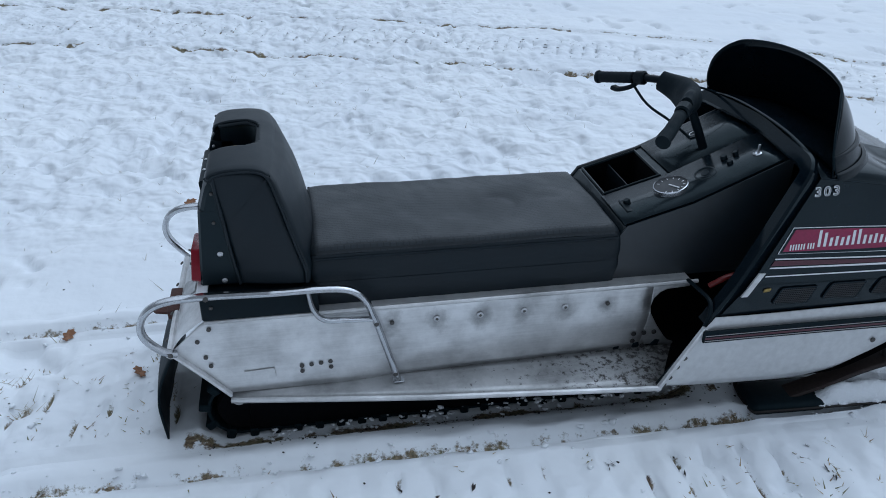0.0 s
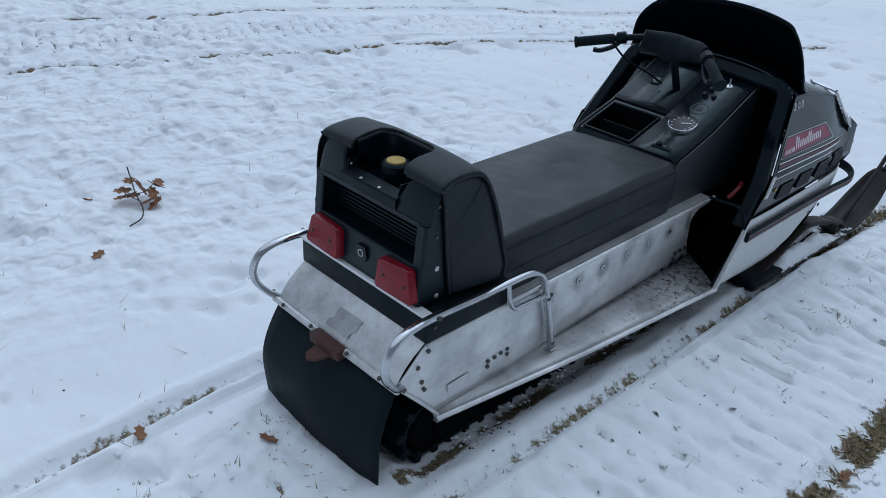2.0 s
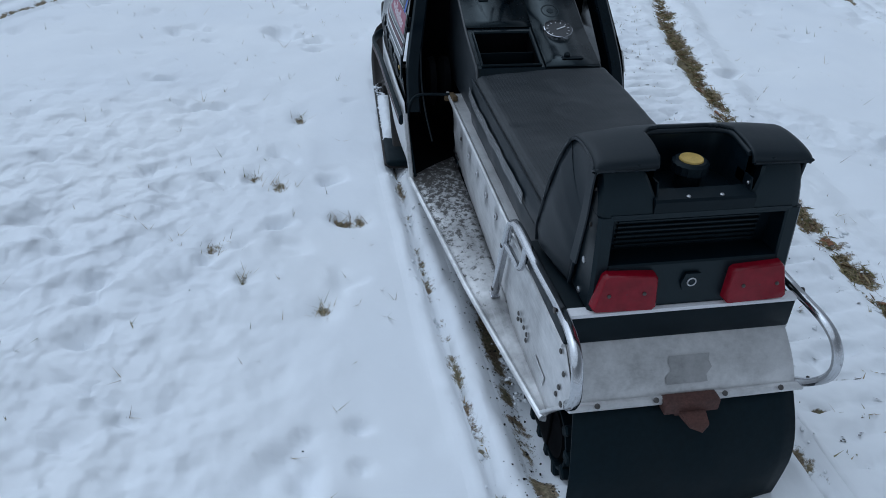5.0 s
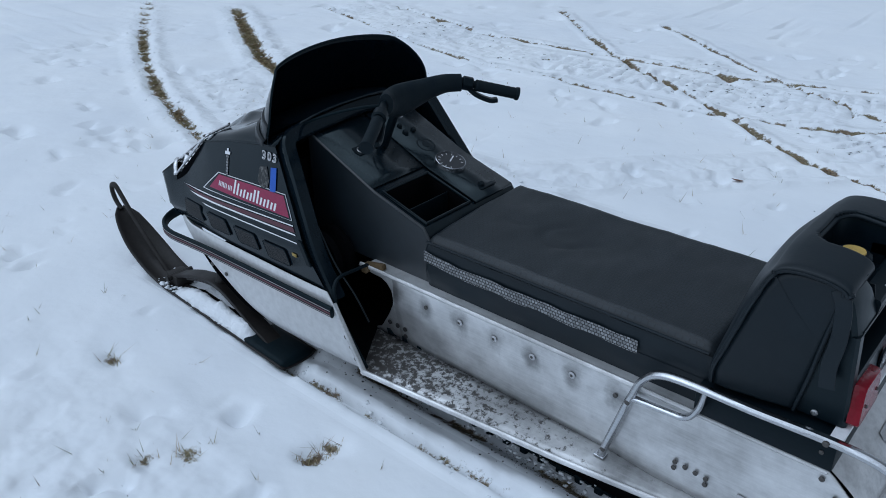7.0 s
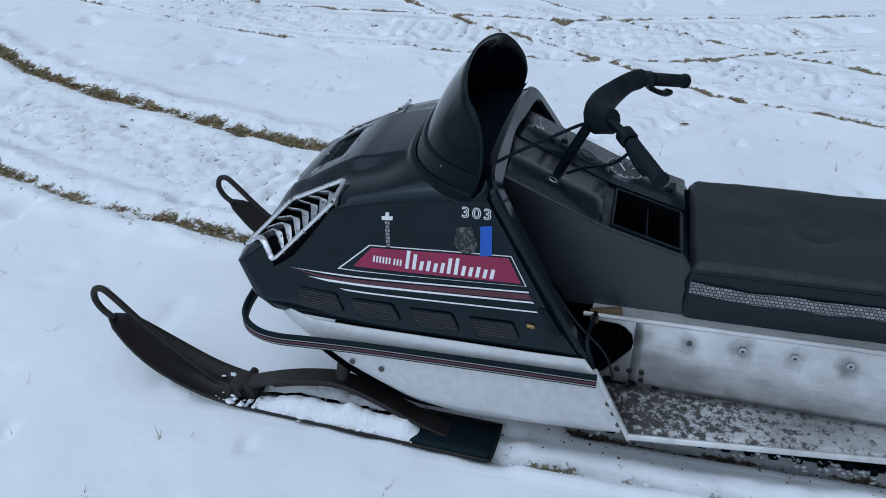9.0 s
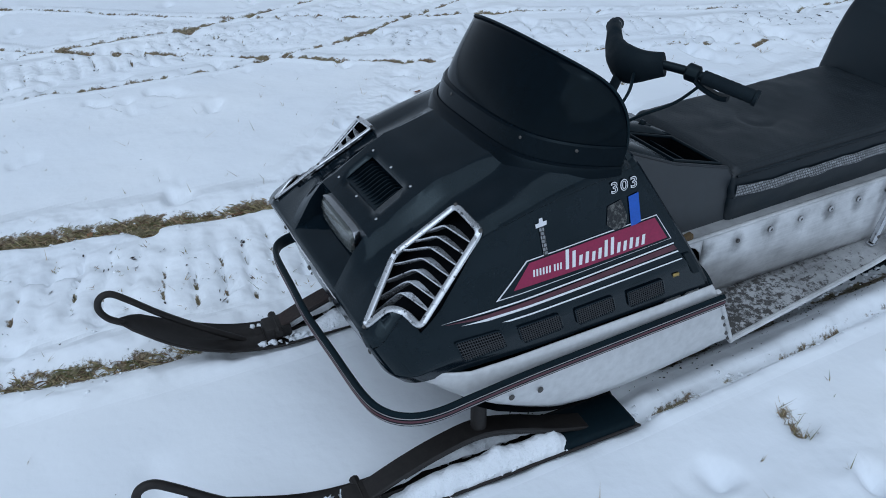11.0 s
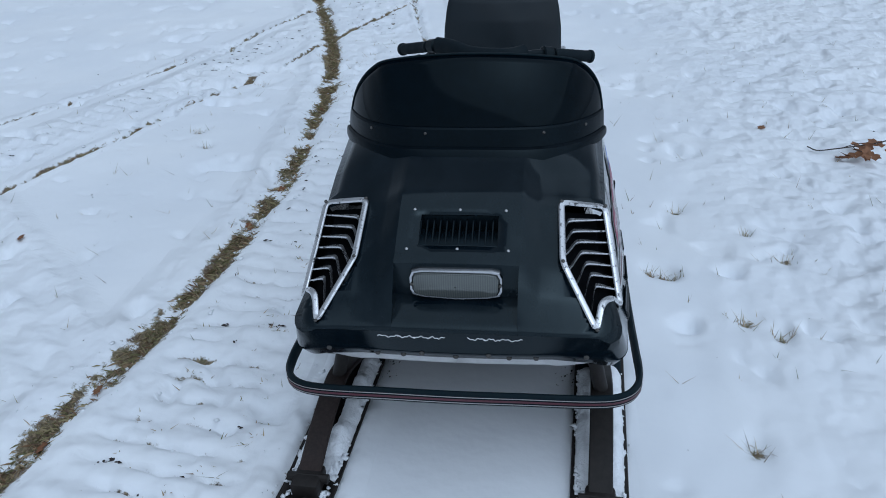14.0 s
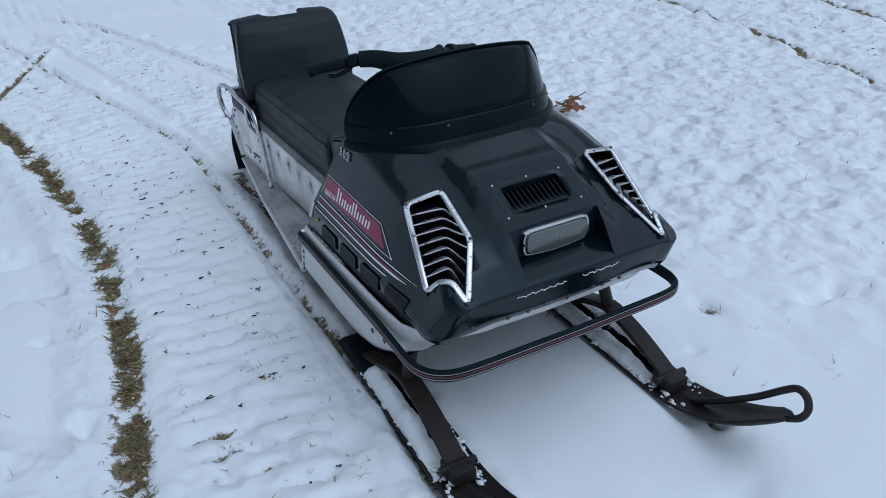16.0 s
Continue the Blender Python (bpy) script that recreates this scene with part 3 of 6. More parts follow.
# -- tunnel, running boards and tail --
def tunnel_side(s):
    """Folded side sheet: a crease runs forward and up, an arch is cut at the front."""

    def column(x, z0, z1):
        crease = curve(x, (0.40, 0.13), (0.53, 0.195), (0.8, 0.225), (1.1, 0.26), (1.3, 0.285))
        row = []
        for t in np.linspace(0, 1, 12):
            z = lerp(z0, z1, t)
            dent = 0.0035 * noise.noise((x * 4.5, z * 11, s)) + 0.002 * noise.noise((x * 13, z * 17, s + 4))
            row.append((x, s * (0.2445 - 0.28 * max(0.0, crease - z) ** 1.15 + dent * math.sin(math.pi * min(1.0, max(0.0, (z - 0.13) / 0.24)))), z))
        return row

    bm = bmesh.new()
    low = lambda x: curve(x, (-0.028, 0.286), (0.1, 0.138), (1.37, 0.13))
    high = lambda x: curve(x, (-0.028, 0.288), (0.058, 0.37))
    grid([column(x, low(x), high(x)) for x in [*np.linspace(-0.028, 0.1, 8), *np.linspace(0.12, 1.262, 44)]], bm=bm)
    over = lambda x: curve(x, (1.262, 0.292), (1.267, 0.318), (1.285, 0.338), (1.306, 0.347), (1.372, 0.350))
    under = lambda x: curve(x, (1.262, 0.292), (1.265, 0.272), (1.297, 0.218), (1.345, 0.150), (1.372, 0.135))
    arch = [1.262, 1.2645, 1.268, 1.275, 1.285, 1.295, 1.306, 1.32, 1.335, 1.35, 1.37]
    grid([column(x, over(x), 0.37) for x in arch], bm=bm)
    grid([column(x, 0.13, max(0.132, under(x))) for x in arch], bm=bm)
    return bm


tunnel = part("tunnel", plate([(0.058, -0.24), (1.37, -0.24), (1.37, 0.24), (0.058, 0.24)], 0.004, "z", 0.366), "alu", sled, "worn bare aluminium tunnel with smudged sides")
for s in SIDES:
    part("side_panel", tunnel_side(s), "stained", tunnel, "smudged aluminium side sheet with a crease", smooth=50).modifiers.new("thickness", "SOLIDIFY").thickness = 0.003
    rim = [(0.06, 0.246 * s, 0.366), (0.6, 0.246 * s, 0.3655), (1.39, 0.246 * s, 0.366)]
    part("edge_fold", tube(rim, 0.006, 8), "alu", tunnel)
rear_panel = part("rear_panel", grid([[(lerp(-0.03, 0.057, t) - 0.012 * math.sin(math.pi * t), y, lerp(0.285, 0.373, t)) for y in np.linspace(-0.243, 0.243, 12)] for t in np.linspace(0, 1, 8)]), "alu", tunnel, smooth=40)
part("scuffed_patch", grid([[(lerp(-0.012, 0.028, t) - 0.0095, y + 0.006 * math.sin(9 * t) - 0.016 * t, lerp(0.3035, 0.3445, t) + 0.0035) for y in np.linspace(-0.045, 0.045, 6)] for t in np.linspace(0, 1, 5)]), "board", tunnel, "worn grey glue patch where a plate has peeled off")
for s in SIDES:
    edge = [(-0.03, 0.25 * s, 0.284), (0.035, 0.25 * s, 0.213), (0.102, 0.25 * s, 0.136)]
    part("corner_strip", sweep(edge, bar_outline(0.008, 0.022), (0, 1, 0)), "alu", tunnel)
    inner = [(x, 0.222 * s, 0.138) for x in np.linspace(0.1, 1.36, 12)]
    lip = [(x, s * curve(x, (0.1, 0.252), (0.6, 0.322), (1.25, 0.388)), 0.122) for x in np.linspace(0.1, 1.255, 12)]
    sheet = [[Vector(a).lerp(Vector(b), t) + Vector((0, 0, 0.004 * math.sin(math.pi * t))) for t in np.linspace(0, 1, 6)] for a, b in zip(inner, lip)]
    board = part("running_board", grid(sheet), "board", sled, "grimy aluminium running board with rolled edge", smooth=40)
    board.modifiers.new("thickness", "SOLIDIFY").thickness = 0.003
    part("rolled_edge", tube([(x, y + 0.002 * s, z - 0.003) for x, y, z in lip], 0.008, 8), "alu", board)
    plate_edge = [(0.14, 0.203), (0.145, 0.175), (0.222, 0.178), (0.218, 0.207)]
    part("data_plate", plate(plate_edge, 0.0015 * s, "y", 0.2465 * s), "alu", tunnel, "small blank embossed plate")

RIVETS = [(0.531, 0.3165), (0.651, 0.317), (0.769, 0.317), (0.891, 0.318), (1.008, 0.318), (1.131, 0.317), (0.05, 0.26), (0.067, 0.345), (0.035, 0.31), (0.06, 0.232), (0.29, 0.205), (0.315, 0.207), (0.34, 0.209), (0.365, 0.211), (0.29, 0.188), (0.366, 0.193)]
SOOTY = [(1.293, 0.194), (1.262, 0.194), (1.231, 0.193), (1.230, 0.169), (1.263, 0.149)]


def dots(name, material, places, radius, parent):
    """Small round heads, each facing its own way."""
    first = None
    for place, normal in places:
        m = facing(place, normal)
        if first is None:
            first = part(name, turned([(radius, -0.001), (radius, 0.0015), (radius * 0.55, 0.003)], 8), material, parent)
            first.matrix_basis = m
        else:
            o = again(first, (0, 0, 0))
            o.matrix_basis = m


dots("rivet", "dull", [((x, 0.2475 * s, z), (0, s, 0)) for s in SIDES for x, z in RIVETS], 0.0062, tunnel)
dots("rivet", "dirt", [((x, 0.232 * s, z), (0, s, 0)) for s in SIDES for x, z in SOOTY], 0.0075, tunnel)
dots("washer", "steel", [((x, 0.247 * s, z), (0, s, 0)) for s in SIDES for x, z in RIVETS[1:5]], 0.0095, tunnel)

# rear bar, tow hitch and flap
tail_bar = part("tail_bar", sweep([(-0.034, -0.255, 0.281), (-0.036, 0, 0.281), (-0.034, 0.255, 0.281)], bar_outline(0.02, 0.018), (0.6, 0, 0.8)), "alu", sled, "scraped flat steel bar across the tail")
dots("bolt", "dull", [((-0.046, y, 0.292), (-0.7, 0, 0.7)) for y in (-0.075, 0.075, -0.2, 0.2)], 0.006, tail_bar)
hitch = bmesh.new()
box((-0.062, -0.06, 0.262), (-0.03, 0.06, 0.292), 0.004, bm=hitch)
plate([(-0.04, -0.035), (-0.03, 0.035), (-0.10, 0.02), (-0.115, 0.0), (-0.10, -0.02)], 0.008, "z", 0.26, bm=hitch)
box((-0.05, -0.03, 0.225), (-0.042, 0.03, 0.27), 0.003, bm=hitch)
part("tow_hitch", hitch, "hitch", sled, "rusty brown steel tow hitch", smooth=35)
flap_rows = []
for t in np.linspace(0, 1, 14):
    z = lerp(0.275, -0.012, t)
    x = -0.03 - 0.062 * math.sin(min(1.0, t * 1.6) * math.pi / 2) + 0.012 * t * t
    flap_rows.append([(x - 0.02 * math.sin(t * 2.2) * (1 - (y / 0.25) ** 2), y * (0.985 + 0.035 * math.sin(math.pi * t)), z + 0.006 * math.sin(17 * y) * t) for y in np.linspace(-0.246, 0.246, 16)])
flap = part("snow_flap", grid(flap_rows), "rubber", sled, "black rubber snow flap hanging at the tail", smooth=60)
flap.modifiers.new("thickness", "SOLIDIFY").thickness = 0.005

# drive track and wheels under the tunnel
def loop_point(s_along, rear=0.115, front=1.28, mid=0.055, r=0.088):
    """A place and outward direction along the belt's loop, 0 to 1."""
    straight, arc = front - rear, math.pi * r
    d = (s_along % 1.0) * 2 * (straight + arc)
    if d < straight:
        return Vector((rear + d, 0, mid - r)), Vector((0, 0, -1))
    d -= straight
    if d < arc:
        a = -math.pi / 2 + d / r
        return Vector((front + r * math.cos(a), 0, mid + r * math.sin(a))), Vector((math.cos(a), 0, math.sin(a)))
    d -= arc
    if d < straight:
        return Vector((front - d, 0, mid + r)), Vector((0, 0, 1))
    a = math.pi / 2 + (d - straight) / r
    return Vector((rear + r * math.cos(a), 0, mid + r * math.sin(a))), Vector((math.cos(a), 0, math.sin(a)))


belt = []
for k in range(120):
    p, out = loop_point(k / 120)
    q = p - out * 0.008
    belt.append([(p.x, -0.214, p.z), (p.x, 0.214, p.z), (q.x, 0.214, q.z), (q.x, -0.214, q.z)])
track = part("drive_track", grid(belt, close_u=True, close_v=True), "rubber", sled, "black rubber drive track packed with snow")
first_lug = None
for k in range(48):
    p, out = loop_point((k + 0.5) / 48)
    side = Vector((0, 1, 0))
    m = Matrix.Translation(p) @ Matrix((side.cross(out), side, out)).transposed().to_4x4()
    if first_lug is None:
        first_lug = part("lug", box((-0.012, -0.218, -0.012), (0.012, 0.218, 0.022), 0.004, 1), "rubber", track)
        first_lug.matrix_basis = m
    else:
        again(first_lug, (0, 0, 0)).matrix_basis = m
for s in SIDES:
    # wheel coloured near-black for the shadow below the running board
    wheel = part("rear_wheel", turned([(0.03, -0.014), (0.068, -0.014), (0.074, 0.0), (0.068, 0.014), (0.03, 0.01)], 24, m=facing((0.125, 0.2 * s, 0.055), (0, s, 0))), "inside", sled, smooth=40)
    part("axle_bolt", turned([(0.017, 0.0), (0.016, 0.006), (0.008, 0.007), (0.007, 0.014), (0.002, 0.015)], 12, m=facing((0.118, 0.243 * s, 0.112), (0, s, 0))), "steel", wheel)
    for x in (0.42, 0.75, 1.05):
        part("bogie_wheel", turned([(0.02, -0.012), (0.04, -0.012), (0.044, 0.0), (0.04, 0.012), (0.02, 0.01)], 18, m=facing((x, 0.17 * s, 0.03), (0, s, 0))), "rubber", track, smooth=40)
    # rail made tall and near-black, filling the gap with painted shade
    part("slide_rail", box((0.14, 0.205 * s - 0.012, -0.02), (1.3, 0.205 * s + 0.012, 0.125), 0.004), "inside", track)

# chrome grab rails
for s in SIDES:
    y = 0.262 * s
    path = [(-0.02, 0.25 * s, 0.281), (-0.05, y, 0.303), (-0.082, y * 1.02, 0.345), (-0.088, y * 1.03, 0.385), (-0.068, y * 1.02, 0.425), (-0.02, y, 0.446), (0.073, 0.258 * s, 0.449), (0.22, y, 0.447), (0.37, y, 0.446), (0.43, y, 0.434), (0.463, y, 0.402), (0.479, y, 0.36), (0.491, y, 0.325), (0.52, y, 0.225), (0.543, y, 0.142)]
    rail = part("grab_rail", sweep(smooth_path(path, 4), bar_outline(0.017, 0.022, 0.3), (0, s, 0)), "chrome", sled, "scuffed chrome grab rail with small handle loop", smooth=45)
    grip = round_corners([(0.318, y, 0.446), (0.326, y, 0.392), (0.35, y, 0.352), (0.488, y, 0.344)], 0.035)
    part("handle_loop", sweep(grip, bar_outline(0.014, 0.016, 0.3), (0, s, 0)), "chrome", rail, smooth=45)
    part("foot_plate", box((0.53, y - 0.012, 0.136), (0.56, y + 0.012, 0.141), 0.002), "chrome", rail)
    dots("bolt", "dull", [((x, y + 0.0095 * s, z), (0, s, 0)) for x, z in ((0.073, 0.449), (0.488, 0.333), (0.536, 0.165), (-0.03, 0.292))], 0.0068, rail)

# -- seat --
seat = part("seat", box((0.335, -0.219, 0.437), (1.152, 0.219, 0.452), 0.004), "vinyl", sled, "long black vinyl seat with ribbed top")


def seat_rows():
    rows = []
    for x in np.linspace(0.33, 1.156, 84):
        row = []
        end = min(x - 0.33, 1.156 - x)
        for t in np.linspace(-1, 1, 46):
            y = 0.214 * t
            edge = max(0.0, abs(t) - 0.90) / 0.10
            z = 0.530 - 0.022 * edge**2 + 0.006 * (1 - t * t) - 0.009 * t
            z -= 0.022 * max(0.0, 1 - end / 0.022) ** 2
            z -= 0.012 * math.exp(-(((x - 0.80) / 0.13) ** 2) - ((y + 0.03) / 0.12) ** 2)
            arc = math.hypot(x - 0.83, y + 0.035)
            turn = math.atan2(y + 0.035, x - 0.83)
            z -= 0.005 * math.exp(-(((arc - 0.075 - 0.02 * math.sin(2 * turn)) / 0.014) ** 2)) * (0.5 + 0.5 * math.cos(turn - 0.9))
            z -= 0.004 * math.exp(-(((y - 0.06 * math.sin(14 * x) + 0.05) / 0.02) ** 2)) * max(0.0, 1 - abs(x - 1.0) / 0.1)
            z += 0.003 * noise.noise((x * 9, y * 9, 0.3)) + 0.002 * noise.noise((x * 25, y * 14, 2.1))
            row.append((x, y, z))
        rows.append(row)
    return rows


part("top_cushion", grid(seat_rows()), "quilt", seat, "ribbed black vinyl seat top, creased and dished", smooth=70)
outer = [(0.33, 0.214), (0.33, -0.214), (1.156, -0.214), (1.156, 0.214)]


def seat_wall(z0, z1, out0, out1, bulge):
    """The seat's side, all the way round, between two heights."""
    rows = []
    loop = [Vector((p.x, p.y, 0)) for p in round_corners([(*outer[0], 0), (*outer[1], 0), (*outer[2], 0), (*outer[3], 0), (*outer[0], 0)], 0.02, 4)]
    fine = []
    for a, b in zip(loop, loop[1:]):
        n = max(1, int((b - a).length / 0.03))
        fine += [a.lerp(b, k / n) for k in range(n)]
    for t in np.linspace(0, 1, 9):
        row = []
        for p in fine:
            o = lerp(out0, out1, t) + bulge * math.sin(math.pi * t) + 0.0025 * noise.noise((p.x * 14, p.y * 14, t * 3 + z0 * 40))
            c = Vector((0.743, 0, 0))
            row.append((p.x + math.copysign(o, p.x - c.x) * (abs(p.x - c.x) > 0.40), p.y + math.copysign(o, p.y) * (abs(p.y) > 0.2), lerp(z0, z1, t) - 0.009 * t * (z1 > 0.5) * p.y / 0.214))
        rows.append(row)
    return grid(rows, close_v=True)


part("side_cover", seat_wall(0.362, 0.44, -0.001, 0.006, 0.002), "vinyl", seat, smooth=60)
part("upper_cover", seat_wall(0.434, 0.508, 0.004, 0.0, 0.005), "vinyl", seat, smooth=60)
part("seam_piping", tube([(x, y, 0.506) for x, y in [(0.34, 0.217), (1.15, 0.217)]], 0.0035, 6), "vinyl", seat)
part("seam_piping", tube([(x, y, 0.506) for x, y in [(0.34, -0.2175), (1.15, -0.2175)]], 0.0035, 6), "vinyl", seat)
tape_rows = [[(x, 0.2268 + 0.0008 * math.sin(31 * x), z0 + (0.0015 * math.sin(43 * x) + 0.012 * max(0.0, (x - 1.05) / 0.1) + 0.003 * noise.noise((x * 20, z0 * 30, 0)))) for x in np.linspace(0.5, 1.152, 60)] for z0 in (0.440, 0.450, 0.460, 0.472)]
part("tape_patch", grid(tape_rows), "tape", seat, "cracked silver tape along the torn seat edge", smooth=60)
seat_base = part("seat_base", box((0.054, -0.25, 0.370), (0.345, 0.25, 0.440), 0.006), "matte", sled, "black metal box under the seat back", smooth=40)
part("trim_strip", box((0.049, -0.246, 0.441), (0.075, 0.246, 0.4505), 0.002), "white", seat_base, "pale metal trim strip", smooth=40)
dots("bolt", "dull", [((0.08, 0.2505 * s, 0.41), (0, s, 0)) for s in SIDES], 0.005, seat_base)

# -- seat back with fuel tank --
tank = part("fuel_tank", box((0.135, -0.19, 0.452), (0.22, 0.19, 0.664), 0.01), "plastic", sled, "black plastic fuel tank behind a padded backrest", smooth=40)


def rear_x(z):
    """The leaning rear face of the tank."""
    return curve(z, (0.452, 0.058), (0.655, 0.075), (0.718, 0.094), (0.738, 0.108), (0.746, 0.122))


def tank_shoulder(s):
    """Raised corner beside the filler well, crisp edges, its outer edge cut back."""
    levels = [0.652, 0.69, 0.718, 0.738, 0.746]
    rows = []
    for k, (pull, drop) in enumerate(((0.0, 0.0), (0.0, 0.0), (0.0, 0.0), (0.005, 0.003), (0.014, 0.012))):
        row = []
        for z in levels:
            inner = curve(z, (0.652, 0.097), (0.69, 0.099), (0.746, 0.124))
            y = (inner, inner + 0.006, 0.184, 0.200, 0.208)[k]
            row.append((rear_x(z) + pull + (0.004 if k == 0 else 0.0), s * y, z - drop * (z > 0.70)))
        top = row[-1]
        rows.append(row + [(0.17, top[1], top[2] + 0.002), (0.17, top[1], 0.652)])
    return grid(rows, close_v=True, cap=True)


for s in SIDES:
    part("shoulder", tank_shoulder(s), "plastic", tank, smooth=24)
    frame_bm = bmesh.new()
    rows = []
    for y, pull in ((0.176, 0.004), (0.179, 0.0), (0.202, 0.0), (0.2085, 0.006)):
        rows.append([(rear_x(z) + pull, s * y, z) for z in np.linspace(0.452, 0.655, 6)] + [(0.165, s * y, 0.655), (0.165, s * y, 0.452)])
    part("side_frame", grid(rows, close_v=True, cap=True, bm=frame_bm), "plastic", tank, smooth=30)
    dots("screw", "steel", [((x, 0.2088 * s, z), (0, s, 0)) for x, z in ((0.115, 0.538), (0.118, 0.462))], 0.0075, tank)
    dots("screw", "dull", [((x, 0.2088 * s, z), (0, s, 0)) for x, z in ((0.109, 0.624), (0.112, 0.70))], 0.0045, tank)
    inside_plate = part("well_plate", plate([(0.088, 0.690), (0.150, 0.690), (0.150, 0.712), (0.094, 0.716)], 0.003 * s, "y", 0.094 * s), "matte", tank)
    dots("screw", "steel", [((0.10, 0.0935 * s, 0.702), (0, -s, 0))], 0.004, inside_plate)
part("filler_tray", box((0.11, -0.1, 0.655), (0.235, 0.1, 0.668), 0.003), "plastic", tank, smooth=40)
ledge = [(0.0755, 0.652), (0.0735, 0.683), (0.077, 0.688), (0.112, 0.692), (0.118, 0.688), (0.120, 0.655)]
part("tray_ledge", plate(ledge, 0.204, "y", -0.102), "matte", tank)
dots("screw", "steel", [((0.083, y, 0.689), (-0.1, 0, 1)) for y in (-0.034, 0.034)], 0.0045, tank)
part("filler_neck", turned([(0.026, 0.0), (0.026, 0.03)], 20, m=Matrix.Translation((0.163, 0, 0.667))), "matte", tank, smooth=40)
cap_rows = []
for r, h in ((0.030, 0.0), (0.035, 0.004), (0.035, 0.022), (0.030, 0.027), (0.001, 0.027)):
    wide = [r + (0.002 if j % 2 and r > 0.031 else 0) for j in range(36)]
    cap_rows.append([(w * math.cos(2 * math.pi * j / 36), w * math.sin(2 * math.pi * j / 36), h) for j, w in enumerate(wide)])
cap_bm = grid(cap_rows, close_v=True)
cap_bm.transform(Matrix.Translation((0.163, 0, 0.698)))
fuel_cap = part("fuel_cap", cap_bm, "matte", tank, "black fuel cap with yellowed top", smooth=40)
part("cap_disc", turned([(0.024, 0.0), (0.023, 0.003), (0.001, 0.0045)], 24, m=Matrix.Translation((0.163, 0, 0.7252))), "cap", fuel_cap, smooth=30)
# deep ribbed recess between the side frames
part("back_panel", plate([(0.124, 0.548), (0.118, 0.66), (0.128, 0.66), (0.132, 0.548)], 0.36, "y", -0.18), "plastic", tank)
for k in range(8):
    z = 0.562 + 0.0115 * k
    x = lerp(0.1225, 0.117, (z - 0.548) / 0.112)
    part("rib", sweep([(x, -0.150, z), (x, 0.150, z)], bar_outline(0.010, 0.0055), (0, 0, 1)), "plastic", tank)
part("top_beam", plate([(0.0755, 0.648), (0.0745, 0.660), (0.118, 0.662), (0.118, 0.650)], 0.37, "y", -0.185), "plastic", tank)
light_panel = part("light_panel", plate([(0.059, 0.452), (0.0655, 0.548), (0.0685, 0.552), (0.130, 0.552), (0.130, 0.452)], 0.354, "y", -0.177), "plastic", tank)
for s in SIDES:
    quad = [(0.202, 0.461), (0.208, 0.468), (0.190, 0.537), (0.183, 0.543), (0.085, 0.537), (0.078, 0.531), (0.073, 0.464), (0.080, 0.457)]
    lens = bmesh.new()
    rows = []
    for out, k in ((0.0, 1.0), (0.019, 0.985), (0.0225, 0.94), (0.0235, 0.8), (0.0235, 0.02)):
        cy, cz = 0.141, 0.500
        rows.append([(rear_x(cz + (z - cz) * k) + 0.001 - out, s * (cy + (y - cy) * k), cz + (z - cz) * k) for y, z in quad])
    grid(rows, close_v=True, bm=lens)
    tail = part("tail_light", lens, "lens", tank, "red plastic tail light lens", smooth=40)
    dots("screw", "dull", [((rear_x(0.50) - 0.0232, s * yy, 0.50), (-1, 0, 0.1)) for yy in (0.105, 0.178)], 0.004, tail)
emblem = part("emblem", plate([(-0.016, 0.488), (0.016, 0.488), (0.022, 0.503), (0.016, 0.527), (-0.016, 0.527), (-0.022, 0.503)], -0.005, "x", 0.061), "plastic", tank)
part("emblem_ring", tube([(0.0555, 0.009 * math.cos(a), 0.507 + 0.009 * math.sin(a)) for a in np.linspace(0, 2 * math.pi, 14)[:-1]], 0.0016, 5, (1, 0, 0), close=True), "steel", emblem)


# padded backrest draped over the tank
PAD_LINE = smooth_path([(x, 0, z) for x, z in ((0.322, 0.458), (0.320, 0.50), (0.303, 0.56), (0.284, 0.63), (0.266, 0.69), (0.252, 0.728), (0.234, 0.749), (0.20, 0.757), (0.15, 0.756), (0.118, 0.7485), (0.108, 0.738))], 8)


def pad_half(z):
    """Half width of the backrest at a height."""
    return curve(z, (0.44, 0.238), (0.5, 0.244), (0.62, 0.240), (0.69, 0.231), (0.73, 0.222), (0.758, 0.213))


def pad_place(p, u):
    """A place on the pad's skin: along its outline, and across it from -1 to 1."""
    belly = curve(p.z, (0.458, 0.004), (0.5, 0.026), (0.65, 0.034), (0.72, 0.022), (0.75, 0.002)) * (p.x > 0.225)
    edge = max(0.0, (abs(u) - 0.93) / 0.07) ** 2
    y = u * pad_half(p.z)
    pucker = 0.004 * noise.noise((p.x * 10, y * 10, p.z * 10)) * (1 - u**4)
    return Vector((p.x + belly * (1 - u * u) - 0.004 * edge * (p.z < 0.74) + pucker, y, p.z + 0.010 * (1 - u * u) * (p.z > 0.74) - 0.004 * edge * (p.z > 0.74) + pucker * 0.5))


def in_well(x, y, grow=0.0):
    """Whether a place lies in the rounded filler opening."""
    r = 0.045
    dx, dy = max(0.0, x - (0.222 + grow - r)), max(0.0, abs(y) - (0.094 + grow - r))
    return math.hypot(dx, dy) < r


